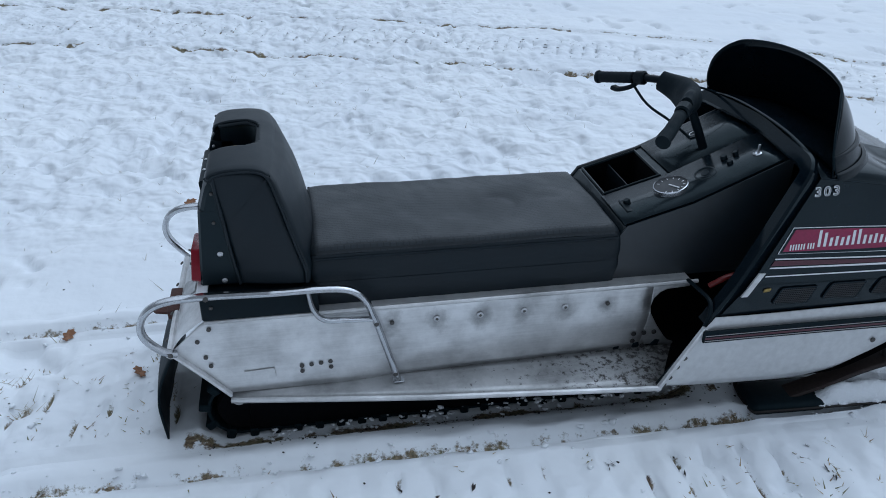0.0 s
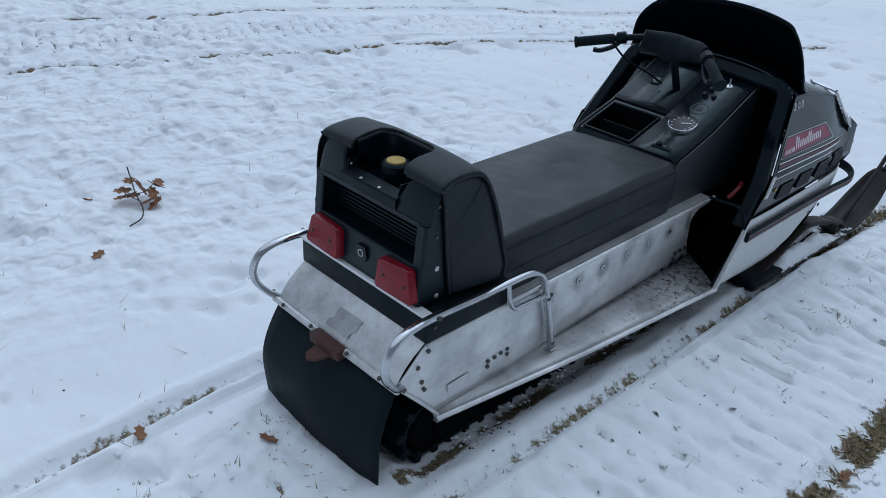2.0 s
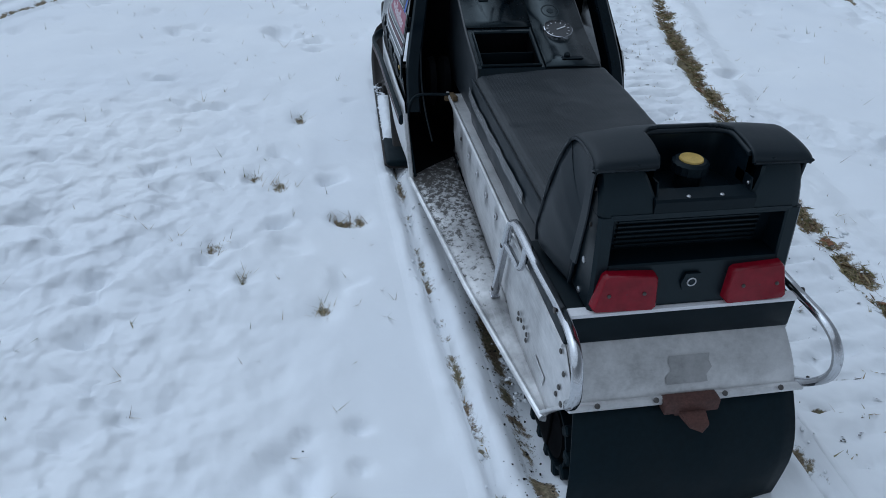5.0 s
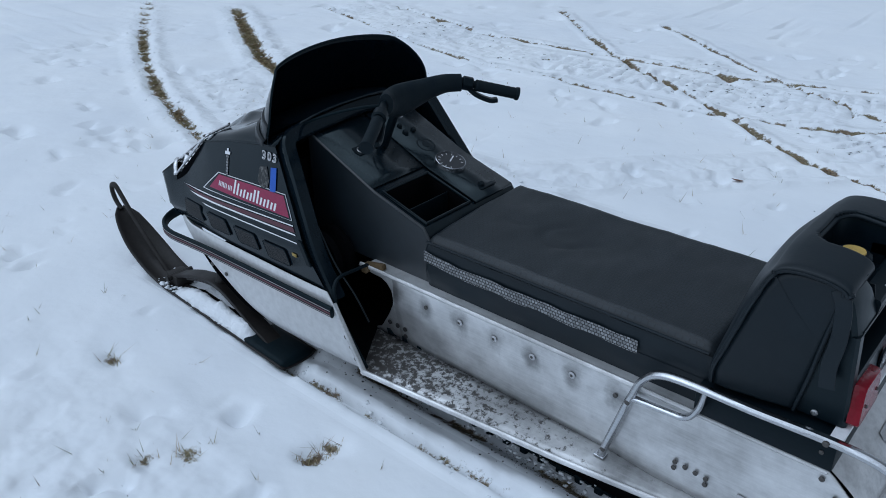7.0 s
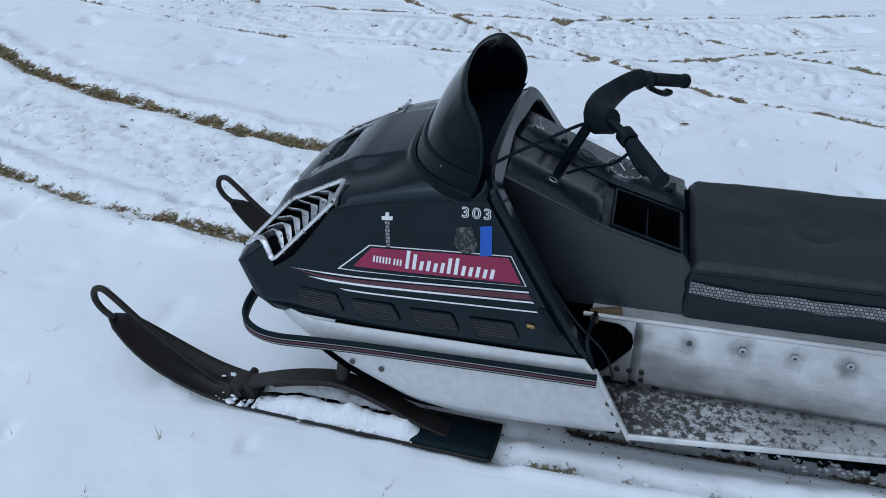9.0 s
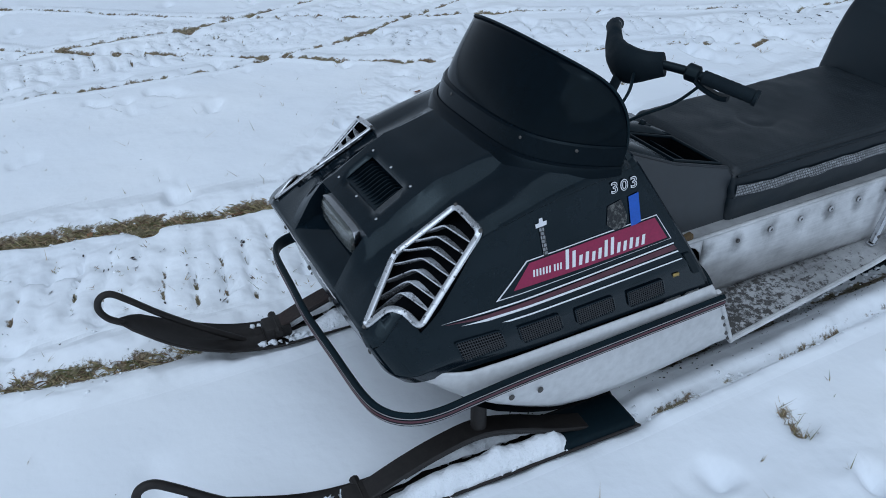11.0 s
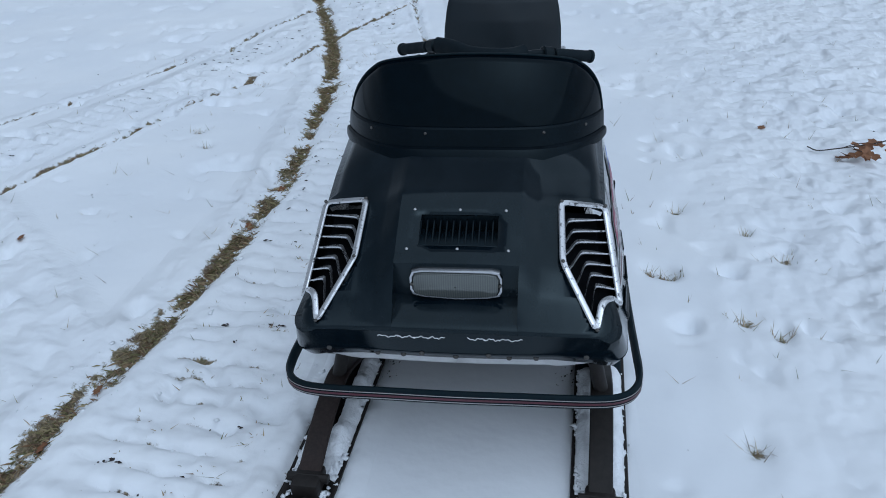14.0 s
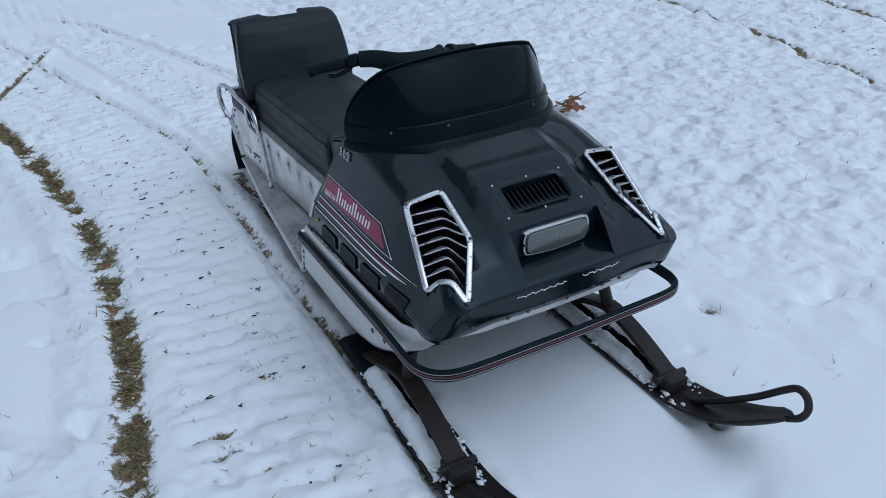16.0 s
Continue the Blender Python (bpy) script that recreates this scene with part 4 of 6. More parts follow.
pad_bm = grid([[pad_place(p, u) for p in PAD_LINE] for u in np.concatenate([np.linspace(-1, -0.9, 5), np.linspace(-0.86, 0.86, 90), np.linspace(0.9, 1, 5)])])
bmesh.ops.delete(pad_bm, geom=[f for f in pad_bm.faces if f.calc_center_median().z > 0.735 and in_well(f.calc_center_median().x, f.calc_center_median().y)], context="FACES")
backrest = part("backrest_pad", pad_bm, "vinyl", tank, "black vinyl backrest pad with stitched seams", smooth=70)
backrest.modifiers.new("thickness", "SOLIDIFY").thickness = -0.007
rim_line = round_corners([(0.119, -0.094, 0), (0.222, -0.094, 0), (0.222, 0.094, 0), (0.119, 0.094, 0)], 0.045, 8)
top_z = lambda x, y: curve(x, (0.118, 0.7495), (0.15, 0.756), (0.20, 0.757), (0.234, 0.749)) + 0.010 * (1 - (y / 0.215) ** 2)
part("well_wall", grid([[(p.x + 0.002, p.y, z) for z in (0.665, 0.70, 0.735, top_z(p.x, p.y) - 0.003)] for p in rim_line]), "plastic", tank, smooth=60)
part("well_piping", tube([(p.x, p.y, top_z(p.x, p.y) - 0.003) for p in rim_line], 0.006, 8), "vinyl", backrest, smooth=60)
REAR_HEM = [(0.156, 0.453), (0.144, 0.53), (0.134, 0.612), (0.124, 0.69), (0.118, 0.748)]
for s in SIDES:
    side = []
    n = len(PAD_LINE)
    for k, p in enumerate(PAD_LINE):
        f = k / (n - 1)
        back = Vector((curve(lerp(0.455, 0.745, f), *[(z, x) for x, z in REAR_HEM]), 0, lerp(0.455, 0.745, f)))
        top = pad_place(p, s)
        side.append([(lerp(top.x - 0.002, back.x, t), s * (lerp(abs(top.y) - 0.001, 0.2135, t**1.5) + 0.006 * math.sin(math.pi * t) * math.sin(math.pi * min(1, k / (n - 8))) + 0.003 * noise.noise((p.x * 8, t * 3, p.z * 12))), lerp(top.z - 0.002, back.z, t)) for t in np.linspace(0, 1, 11)])
    panel = part("side_pad", grid(side), "vinyl", backrest, smooth=70)
    panel.modifiers.new("thickness", "SOLIDIFY").thickness = 0.004
    part("piping", tube([pad_place(p, s) + Vector((0.001, 0.001 * s, 0.001)) for p in PAD_LINE], 0.0045, 6, (0, 1, 0)), "vinyl", backrest, smooth=60)
    part("hem_piping", tube(smooth_path([(x, 0.2155 * s, z) for x, z in REAR_HEM], 4), 0.0048, 6, (0, 1, 0)), "vinyl", backrest, smooth=60)
    part("rear_hem", tube([pad_place(PAD_LINE[-1], s * u) + Vector((0, 0, 0.001)) for u in np.linspace(0.46, 0.99, 10)], 0.004, 6), "vinyl", backrest, smooth=60)
    part("snap", turned([(0.008, 0.0), (0.0075, 0.003), (0.003, 0.0045)], 12, m=facing(pad_place(PAD_LINE[-4], 0.62 * s) + Vector((0, 0, 0.001)), (-0.15, 0, 1))), "matte", backrest, smooth=40)

strap = smooth_path([(0.128, 0.213, 0.744), (0.112, 0.222, 0.715), (0.106, 0.226, 0.65), (0.110, 0.229, 0.59), (0.104, 0.236, 0.545)], 4)
part("loose_strap", sweep(strap, bar_outline(0.004, 0.03), (1, 0, 0)), "vinyl", backrest, "loose black strap hanging from the backrest cover", smooth=40)

# -- console --
CON = [(1.153, 0.365), (1.153, 0.497), (1.176, 0.530), (1.36, 0.585), (1.63, 0.705), (1.63, 0.365)]
console = part("console", box((1.5, -0.18, 0.37), (1.62, 0.18, 0.45), 0.01), "inside", sled, "black dashboard console with open glove box and dial")
for s in SIDES:
    part("side_panel", plate(CON, 0.004 * s, "y", 0.2 * s), "panel", console)


def dash(x):
    return curve(x, (1.153, 0.497), (1.176, 0.530), (1.36, 0.585), (1.63, 0.705))


def dash_sheet(x0, x1, y0, y1, lift=0.0, n=10):
    xs = sorted({*np.linspace(x0, x1, n), *[x for x in (1.176, 1.36) if x0 < x < x1]})
    return grid([[(x, y, dash(x) + lift) for y in (y0, y1)] for x in xs])


for x0, x1, y0, y1 in ((1.153, 1.185, -0.2, 0.2), (1.185, 1.345, -0.2, -0.006), (1.185, 1.345, 0.178, 0.2), (1.345, 1.63, -0.2, 0.2)):
    sheet = part("top_panel", dash_sheet(x0, x1, y0, y1), "dash", console, smooth=20)
# open box in the near-black, so its inner shade is in the colour
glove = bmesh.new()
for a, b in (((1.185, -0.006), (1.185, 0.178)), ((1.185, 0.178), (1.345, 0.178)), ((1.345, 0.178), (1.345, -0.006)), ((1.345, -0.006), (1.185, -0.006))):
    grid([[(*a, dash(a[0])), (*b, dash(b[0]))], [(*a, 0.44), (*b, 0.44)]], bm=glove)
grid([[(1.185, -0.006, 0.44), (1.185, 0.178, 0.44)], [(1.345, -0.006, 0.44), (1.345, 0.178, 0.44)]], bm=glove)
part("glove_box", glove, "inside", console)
part("divider", box((1.262, -0.004, 0.44), (1.266, 0.176, 0.548), 0.001), "matte", console)
rim_path = [(x, y, dash(x) + 0.004) for x, y in ((1.183, -0.008), (1.183, 0.18), (1.347, 0.18), (1.347, -0.008))]
part("box_rim", tube(rim_path, 0.005, 6, close=True), "plastic", console)
part("gauge_panel", dash_sheet(1.172, 1.622, -0.197, -0.022, 0.004), "dash", console, "raised black instrument panel", smooth=20).modifiers.new("thickness", "SOLIDIFY").thickness = 0.004
part("emblem_panel", dash_sheet(1.372, 1.622, -0.017, 0.199, 0.003), "dash", console, smooth=20).modifiers.new("thickness", "SOLIDIFY").thickness = 0.003
part("edge_bead", tube([(x, 0.2 * s, dash(x) + 0.002) for s in (1,) for x in (1.153, 1.176, 1.36, 1.45, 1.63)], 0.0045, 6), "panel", console, smooth=60)
slope = Vector((-0.29, 0, 0.957)).normalized()
steep = Vector((-0.406, 0, 0.914)).normalized()
gm = facing((1.34, -0.102, dash(1.34) + 0.005), slope)
gauge = part("speedometer", turned([(0.049, 0.0), (0.049, 0.012), (0.048, 0.016), (0.0458, 0.017), (0.0452, 0.012)], 40, m=gm), "chrome", console, "round dial with chrome bezel and dark face", smooth=40)
part("dial_face", turned([(0.0455, 0.0125), (0.001, 0.0126)], 32, m=gm), "dial", gauge)
needle = box((-0.002, -0.03, 0.0135), (0.002, 0.006, 0.0148))
needle.transform(gm @ Matrix.Rotation(radians(115), 4, "Z"))
part("needle", needle, "white", gauge)
tick = None
for k in range(11):
    a = radians(225 - 27 * k)
    b = box((-0.001, -0.0035, 0.0), (0.001, 0.0035, 0.001))
    m = gm @ Matrix.Translation((0.036 * math.cos(a), 0.036 * math.sin(a), 0.013)) @ Matrix.Rotation(a - math.pi / 2, 4, "Z")
    if tick is None:
        tick = part("tick", b, "white", gauge)
        tick.matrix_basis = m
    else:
        b.free()
        again(tick, (0, 0, 0)).matrix_basis = m
key_m = facing((1.57, -0.122, dash(1.57) + 0.007), steep)
part("key_switch", turned([(0.013, 0.0), (0.013, 0.004), (0.009, 0.006), (0.008, 0.004)], 16, m=key_m), "chrome", console, smooth=40)
part("key", box((1.566, -0.124, dash(1.57) + 0.01), (1.574, -0.120, dash(1.57) + 0.035), 0.002), "steel", console)
for x, y, r in ((1.53, -0.08, 0.008), (1.50, -0.075, 0.010), (1.50, -0.11, 0.009), (1.215, -0.10, 0.010)):
    part("knob", turned([(r, 0.0), (r, 0.008), (r * 0.7, 0.012), (0.001, 0.012)], 12, m=facing((x, y, dash(x) + 0.007), steep)), "matte", console, smooth=40)
badge_m = facing((1.435, -0.10, dash(1.435) + 0.007), steep)
part("round_badge", turned([(0.032, 0.0), (0.031, 0.002), (0.027, 0.0022), (0.026, 0.001), (0.012, 0.0012), (0.011, 0.003), (0.001, 0.003)], 28, m=badge_m), "plastic", console, smooth=30)
crest_m = facing((1.501, 0.119, dash(1.501) + 0.006), steep)
crest = bmesh.new()
plate([(-0.016, -0.018), (0.016, -0.018), (0.022, 0.0), (0.016, 0.018), (-0.016, 0.018), (-0.022, 0.0)], 0.004, "z", 0.0, bm=crest)
crest.transform(crest_m)
part("crest", crest, "matte", console)
crest_ring = tube([(0.009 * math.cos(a), 0.011 * math.sin(a), 0.0045) for a in np.linspace(0, 2 * math.pi, 12)[:-1]], 0.0014, 5, close=True)
crest_ring.transform(crest_m)
part("crest_ring", crest_ring, "steel", console)
for k, (y0, y1) in enumerate(((-0.165, -0.155), (-0.125, -0.112), (-0.105, -0.090), (-0.080, -0.070))):
    part("label_mark", box((1.226 + 0.006 * (k % 2), y0, dash(1.226) + 0.0045), (1.231 + 0.006 * (k % 2), y1, dash(1.231) + 0.0055)), "faded", console)
part("plug_plate", box((1.195, -0.15, dash(1.2) + 0.008), (1.222, -0.08, dash(1.2) + 0.012), 0.002), "matte", console)

# -- belly pan --
PAN_STATIONS = list(np.linspace(1.25, 2.2, 26))


def pan_half(x):
    return curve(x, (1.24, 0.386), (1.32, 0.398), (1.5, 0.402), (1.95, 0.4), (2.06, 0.394), (2.13, 0.376), (2.175, 0.345), (2.195, 0.305), (2.206, 0.25))


def pan_low(x):
    return curve(x, (1.24, 0.112), (1.4, 0.108), (1.62, 0.10), (1.80, 0.106), (1.88, 0.135), (1.98, 0.185), (2.06, 0.245), (2.14, 0.318), (2.2, 0.345))


def pan_top(x):
    return min(curve(x, (1.24, 0.112), (1.345, 0.315), (1.37, 0.345), (2.0, 0.345)), 0.345)


side_mesh = []
for x in [1.247, 1.27, 1.3, 1.33, 1.37] + PAN_STATIONS[4:]:
    lo, hi, w = pan_low(x), pan_top(x) + curve(x, (2.05, 0), (2.2, 0.028)), pan_half(x)
    side_mesh.append([(x, lerp(w - 0.035 * curve(x, (1.7, 0), (2.0, 1.0)) - 0.02, w, min(1, t * 2.2) ** 0.5), lerp(lo, max(hi, lo + 0.004), t)) for t in np.linspace(0, 1, 10)])
front_arc = [(2.21, 0.25 - 0.25 * a, 0) for a in np.linspace(0.2, 1, 6)]
for x, y, _ in front_arc:
    side_mesh.append([(x - 0.004 + 0.010 * (1 - (y / 0.25) ** 2) - 0.006 * (1 - t), y, lerp(0.350, 0.375, t)) for t in np.linspace(0, 1, 10)])
# underside is near-black to paint its shade; only the side shells are silver
belly = part("belly_pan", grid([[(x, y * (pan_half(x) - 0.02), pan_low(x)) for y in np.linspace(-1, 1, 8)] for x in PAN_STATIONS[:22]]), "inside", sled, "silver painted belly pan with striped rub rail")
for s in SIDES:
    shell = part("side_shell", grid([[(x, s * y, z) for x, y, z in row] for row in side_mesh]), "pan", belly, "chalky silver side panel", smooth=35)
    shell.modifiers.new("thickness", "SOLIDIFY").thickness = 0.003
    dots("bolt", "dull", [((1.947, s * 0.4025, 0.232), (0, s, 0)), ((1.87, s * 0.4035, 0.222), (0, s, 0)), ((1.275, s * 0.392, 0.155), (0, s, 0)), ((1.29, s * 0.394, 0.19), (0, s, 0)), ((1.305, s * 0.397, 0.22), (0, s, 0)), ((1.262, s * 0.3905, 0.132), (0, s, 0))], 0.0078, shell)
    back_edge = [(1.247, 0.387 * s, 0.112), (1.345, 0.398 * s, 0.315)]
    part("edge_channel", sweep(back_edge, bar_outline(0.012, 0.016), (0, 1, 0)), "alu", shell)
    hoop = round_corners([(1.252, 0.372 * s, 0.12), (1.345, 0.392 * s, 0.30), (1.375, 0.37 * s, 0.372), (1.36, 0.245 * s, 0.372)], 0.05)
    part("foot_hoop", sweep(hoop, bar_outline(0.008, 0.011), (1, 0, 0)), "matte", belly, smooth=40)


# -- hood --
def shoulder_y(x):
    return curve(x, (1.62, 0.334), (2.0, 0.330), (2.13, 0.330), (2.18, 0.346), (2.228, 0.362), (2.246, 0.358), (2.256, 0.338))


def shoulder_z(x):
    return curve(x, (1.62, 0.712), (1.70, 0.70), (1.87, 0.672), (1.993, 0.640), (2.10, 0.577), (2.20, 0.508), (2.256, 0.466))


def hood_top(x, y):
    """Height of the hood's upper face."""
    e = abs(y) / shoulder_y(x)
    z = shoulder_z(x) + curve(x, (1.62, 0.05), (1.79, 0.046), (1.83, 0.038), (1.88, 0.018), (1.95, 0.012), (2.04, 0.012), (2.145, 0.036), (2.2, 0.028), (2.252, 0.0)) * (1 - e**2.5)
    lift = curve(x, (1.82, 0.0), (1.885, 0.018), (2.04, 0.030), (2.134, 0.013), (2.172, 0.024), (2.252, 0.0))
    z += lift * min(1.0, max(0.0, (0.187 - abs(y)) / 0.0465))
    if x > 2.1635 and abs(y) < 0.14:
        z = min(z, 0.506 - (x - 2.1635) * 0.34)
    z -= 0.012 * max(0.0, (e - 0.9) / 0.1) ** 2
    return z


TOP_X = sorted({*np.linspace(1.62, 2.14, 30), 2.152, 2.1625, 2.1645, *np.linspace(2.172, 2.256, 12)})
TOP_T = sorted({*np.linspace(-1, 1, 41)})


def across(x, t):
    """Place across the hood, with crisp lines kept at the lamp recess."""
    w = shoulder_y(x)
    marks = [-w, -0.187, -0.1405, -0.138, -0.118, 0, 0.118, 0.138, 0.1405, 0.187, w]
    return float(np.interp(t, np.linspace(-1, 1, len(marks)), marks))


hood_rows = [[(x, across(x, t), hood_top(x, across(x, t))) for t in TOP_T] for x in TOP_X]


def skirt(level, q):
    """The hood's side and nose, by level from shoulder (0) to hem (1), q from rear corner (0) along the side (1), round the corner (2) to the middle (3)."""
    rear = lerp(1.62, 1.385, level)
    k = min(1, level / 0.72)
    m = max(0.0, (level - 0.72) / 0.28)
    y_side = lerp(0.334, 0.398, k) - 0.006 * m
    front = lerp(2.256, 2.230, k) - 0.022 * m
    start = lerp(2.228, 2.165, k) - 0.03 * m
    y_end = lerp(0.338, 0.318, k) - 0.01 * m
    y_start = lerp(0.362, 0.386, k) - 0.01 * m
    if q <= 1:
        x = lerp(rear, start, q)
        xt = lerp(1.62, 2.228, q)
        y = lerp(y_side, y_start, max(0.0, (q - 0.55) / 0.45) ** 1.6)
        y -= (1 - k) * (lerp(0.334, 0.362, max(0.0, (q - 0.55) / 0.45) ** 1.6) - shoulder_y(xt))
        zt = hood_top(xt, shoulder_y(xt))
    elif q <= 2:
        a = (q - 1) * math.pi / 2
        x = start + (front - start) * math.sin(a)
        y = y_end + (y_start - y_end) * math.cos(a)
        xt = 2.228 + 0.028 * math.sin(a)
        if level == 0:
            x, y = xt, shoulder_y(xt)
        zt = hood_top(xt, shoulder_y(xt))
    else:
        x = front + 0.014 * (1 - (3 - q) ** 2) * k
        y = y_end * (3 - q)
        zt = hood_top(2.256, 0.338 * (3 - q))
        if level == 0:
            x, y = 2.256, 0.338 * (3 - q)
    hem = lerp(0.345, 0.374, min(1.0, max(0.0, q - 1.5) / 0.8))
    return Vector((x, y, lerp(zt, hem, level)))


LEVELS = [0, 0.12, 0.25, 0.4, 0.55, 0.65, 0.72, 0.78, 0.84, 0.9, 1.0]
QS = [*np.linspace(0, 1, 24), *np.linspace(1.1, 2, 10), *np.linspace(2.1, 3, 10)]


def side_y(x, z):
    """Half width of the hood's flat side at a place."""
    lo, hi = 0.0, 1.0
    for _ in range(22):
        mid = (lo + hi) / 2
        k = min(1, mid / 0.72)
        rear, start = lerp(1.62, 1.385, mid), lerp(2.228, 2.165, k) - 0.03 * max(0.0, (mid - 0.72) / 0.28)
        p = skirt(mid, min(1.0, max(0.0, (x - rear) / (start - rear))))
        lo, hi = (mid, hi) if p.z > z else (lo, mid)
    return p.y


VENT = dict(A=(1.988, 0.328, 0.642), B=(1.992, 0.228, 0.654), M=(2.14, 0.232, 0.582), C=(2.247, 0.306, 0.477), N=(2.195, 0.318, 0.517), E=(2.171, 0.342, 0.513), D=(2.148, 0.362, 0.478), F0=(1.99, 0.318, 0.648), F1=(2.225, 0.325, 0.487))


def nose_at(y, z, lift=0.0):
    """A place on the sloping front of the nose."""
    lo, hi = 0.0, 1.0
    for _ in range(22):
        mid = (lo + hi) / 2
        p = skirt(mid, 3 - min(1.0, abs(y) / 0.325))
        lo, hi = (mid, hi) if p.z > z else (lo, mid)
    return Vector((p.x + lift, y, z))


def inside_polygon(px, py, poly):
    hit = False
    for (ax, ay), (bx, by) in zip(poly, poly[1:] + poly[:1]):
        if (ay > py) != (by > py) and px < (bx - ax) * (py - ay) / (by - ay) + ax:
            hit = not hit
    return hit


def cut_vent(bm, s, lowest=0.0):
    """Cut the grille's opening cleanly out of a hood sheet."""
    near = lambda e: 1.96 < e.calc_center_median().x < 2.28 and 0.2 < s * e.calc_center_median().y < 0.4
    for (ax, ay), (bx, by) in zip(vent_poly, vent_poly[1:] + vent_poly[:1]):
        faces = [f for f in bm.faces if near(f)]
        geom = faces + list({e for f in faces for e in f.edges}) + list({v for f in faces for v in f.verts})
        bmesh.ops.bisect_plane(bm, geom=geom, plane_co=(ax, s * ay, 0), plane_no=(by - ay, s * (ax - bx), 0))
    gone = [f for f in bm.faces if s * f.calc_center_median().y > 0 and f.calc_center_median().z > lowest and inside_polygon(f.calc_center_median().x, s * f.calc_center_median().y, vent_poly)]
    bmesh.ops.delete(bm, geom=gone, context="FACES")


vent_poly = [(VENT[k][0], VENT[k][1]) for k in "ABMCNED"]
hood_bm = grid(hood_rows)
for s in SIDES:
    cut_vent(hood_bm, s)
pit = [f for f in hood_bm.faces if 2.05 < f.calc_center_median().x < 2.118 and abs(f.calc_center_median().y) < 0.094]
bmesh.ops.delete(hood_bm, geom=pit, context="FACES")
hood = part("hood", hood_bm, "paint", sled, "glossy black hood with scoop, chrome side grilles and headlight", smooth=28)
hood.modifiers.new("thickness", "SOLIDIFY").thickness = -0.004
for s in SIDES:
    bm = grid([[(p.x, s * p.y, p.z) for p in (skirt(l, q) for q in QS)] for l in LEVELS])
    cut_vent(bm, s, 0.455)
    shell = part("hood_side", bm, "paint", hood, smooth=40)
    skin = shell.modifiers.new("thickness", "SOLIDIFY")
    skin.thickness, skin.use_rim = 0.004, False

# engine bay behind the openings, its shade put into a near-black colour
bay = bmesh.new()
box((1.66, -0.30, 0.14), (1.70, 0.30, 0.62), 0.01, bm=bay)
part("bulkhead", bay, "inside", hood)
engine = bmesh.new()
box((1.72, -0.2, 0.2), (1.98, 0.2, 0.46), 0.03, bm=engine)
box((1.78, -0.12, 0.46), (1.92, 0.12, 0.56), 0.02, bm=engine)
part("engine", engine, "inside", hood, "engine block inside the hood, coloured near-black for shade", smooth=40)
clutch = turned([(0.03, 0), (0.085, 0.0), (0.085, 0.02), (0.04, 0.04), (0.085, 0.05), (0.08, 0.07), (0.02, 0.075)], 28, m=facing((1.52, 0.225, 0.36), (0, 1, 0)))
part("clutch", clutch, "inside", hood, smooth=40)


# hood opening frame
def frame_place(z, y):
    return (1.345 + (z - 0.30) * 0.62, y, z)


frame_path = round_corners([frame_place(0.315, 0.388), frame_place(0.44, 0.385), frame_place(0.742, 0.318), (frame_place(0.757, 0)[0] + 0.012, 0.0, 0.758), frame_place(0.742, -0.318), frame_place(0.44, -0.385), frame_place(0.315, -0.388)], 0.06, 6)
frame_rows = []
for i, p in enumerate(frame_path):
    a, b = frame_path[max(i - 1, 0)], frame_path[min(i + 1, len(frame_path) - 1)]
    ahead = (b - a).normalized()
    n = Vector((-0.85, 0, 0.53)).normalized()
    inward = n.cross(ahead).normalized()
    if inward.dot(Vector((1.5, 0, 0.5)) - p) < 0:
        inward = -inward
    frame_rows.append([p - n * 0.03, p - n * 0.002, p + n * 0.004 + inward * 0.006, p + n * 0.004 + inward * 0.040, p - n * 0.002 + inward * 0.046, p - n * 0.06 + inward * 0.05])
hood_frame = part("hood_frame", grid(frame_rows), "paint", hood, "black rim round the hood opening", smooth=40)
cowl_rows = []
for y in np.linspace(-0.32, 0.32, 20):
    zf = lerp(0.756, 0.742, (abs(y) / 0.32) ** 2)
    back = Vector((frame_place(zf, y)[0] + 0.012, y, zf - 0.002))
    ahead = Vector((1.70, y * 1.02, hood_top(1.70, y * 1.02) - 0.006))
    cowl_rows.append([back.lerp(ahead, t) for t in np.linspace(0, 1, 6)])
part("cowl", grid(cowl_rows), "paint", hood, smooth=40)
for s in SIDES:
    edge_x = lambda z: 1.385 + (z - 0.345) * 0.64
    bm = bmesh.new()
    ring0 = [bm.verts.new((edge_x(z) + dx, s * (side_y(edge_x(z), z) + 0.006), z)) for z, dx in ((0.405, 0.004), (0.405, 0.022), (0.470, 0.020), (0.470, 0.002))]
    bm.faces.new(ring0)
    latch = part("hood_latch", bm, "matte" if s > 0 else "alu", hood, "dull black hood latch" if s > 0 else "scratched bare metal hood latch")
    latch.modifiers.new("thickness", "SOLIDIFY").thickness = 0.005

# -- windshield --
EDGE = [(1.649, 0.337, 0.722), (1.636, 0.334, 0.765), (1.635, 0.324, 0.815), (1.644, 0.305, 0.853), (1.662, 0.278, 0.883), (1.688, 0.239, 0.905), (1.712, 0.13, 0.922), (1.721, 0.0, 0.928)]
WORN_EDGE = [(1.649, -0.336, 0.722), (1.640, -0.330, 0.765), (1.644, -0.314, 0.810), (1.658, -0.289, 0.849), (1.676, -0.257, 0.881), (1.696, -0.218, 0.904), (1.714, -0.12, 0.921)]
shield_edge = smooth_path(EDGE + WORN_EDGE[::-1], 4)
ring_t = np.linspace(1, -1, len(shield_edge))


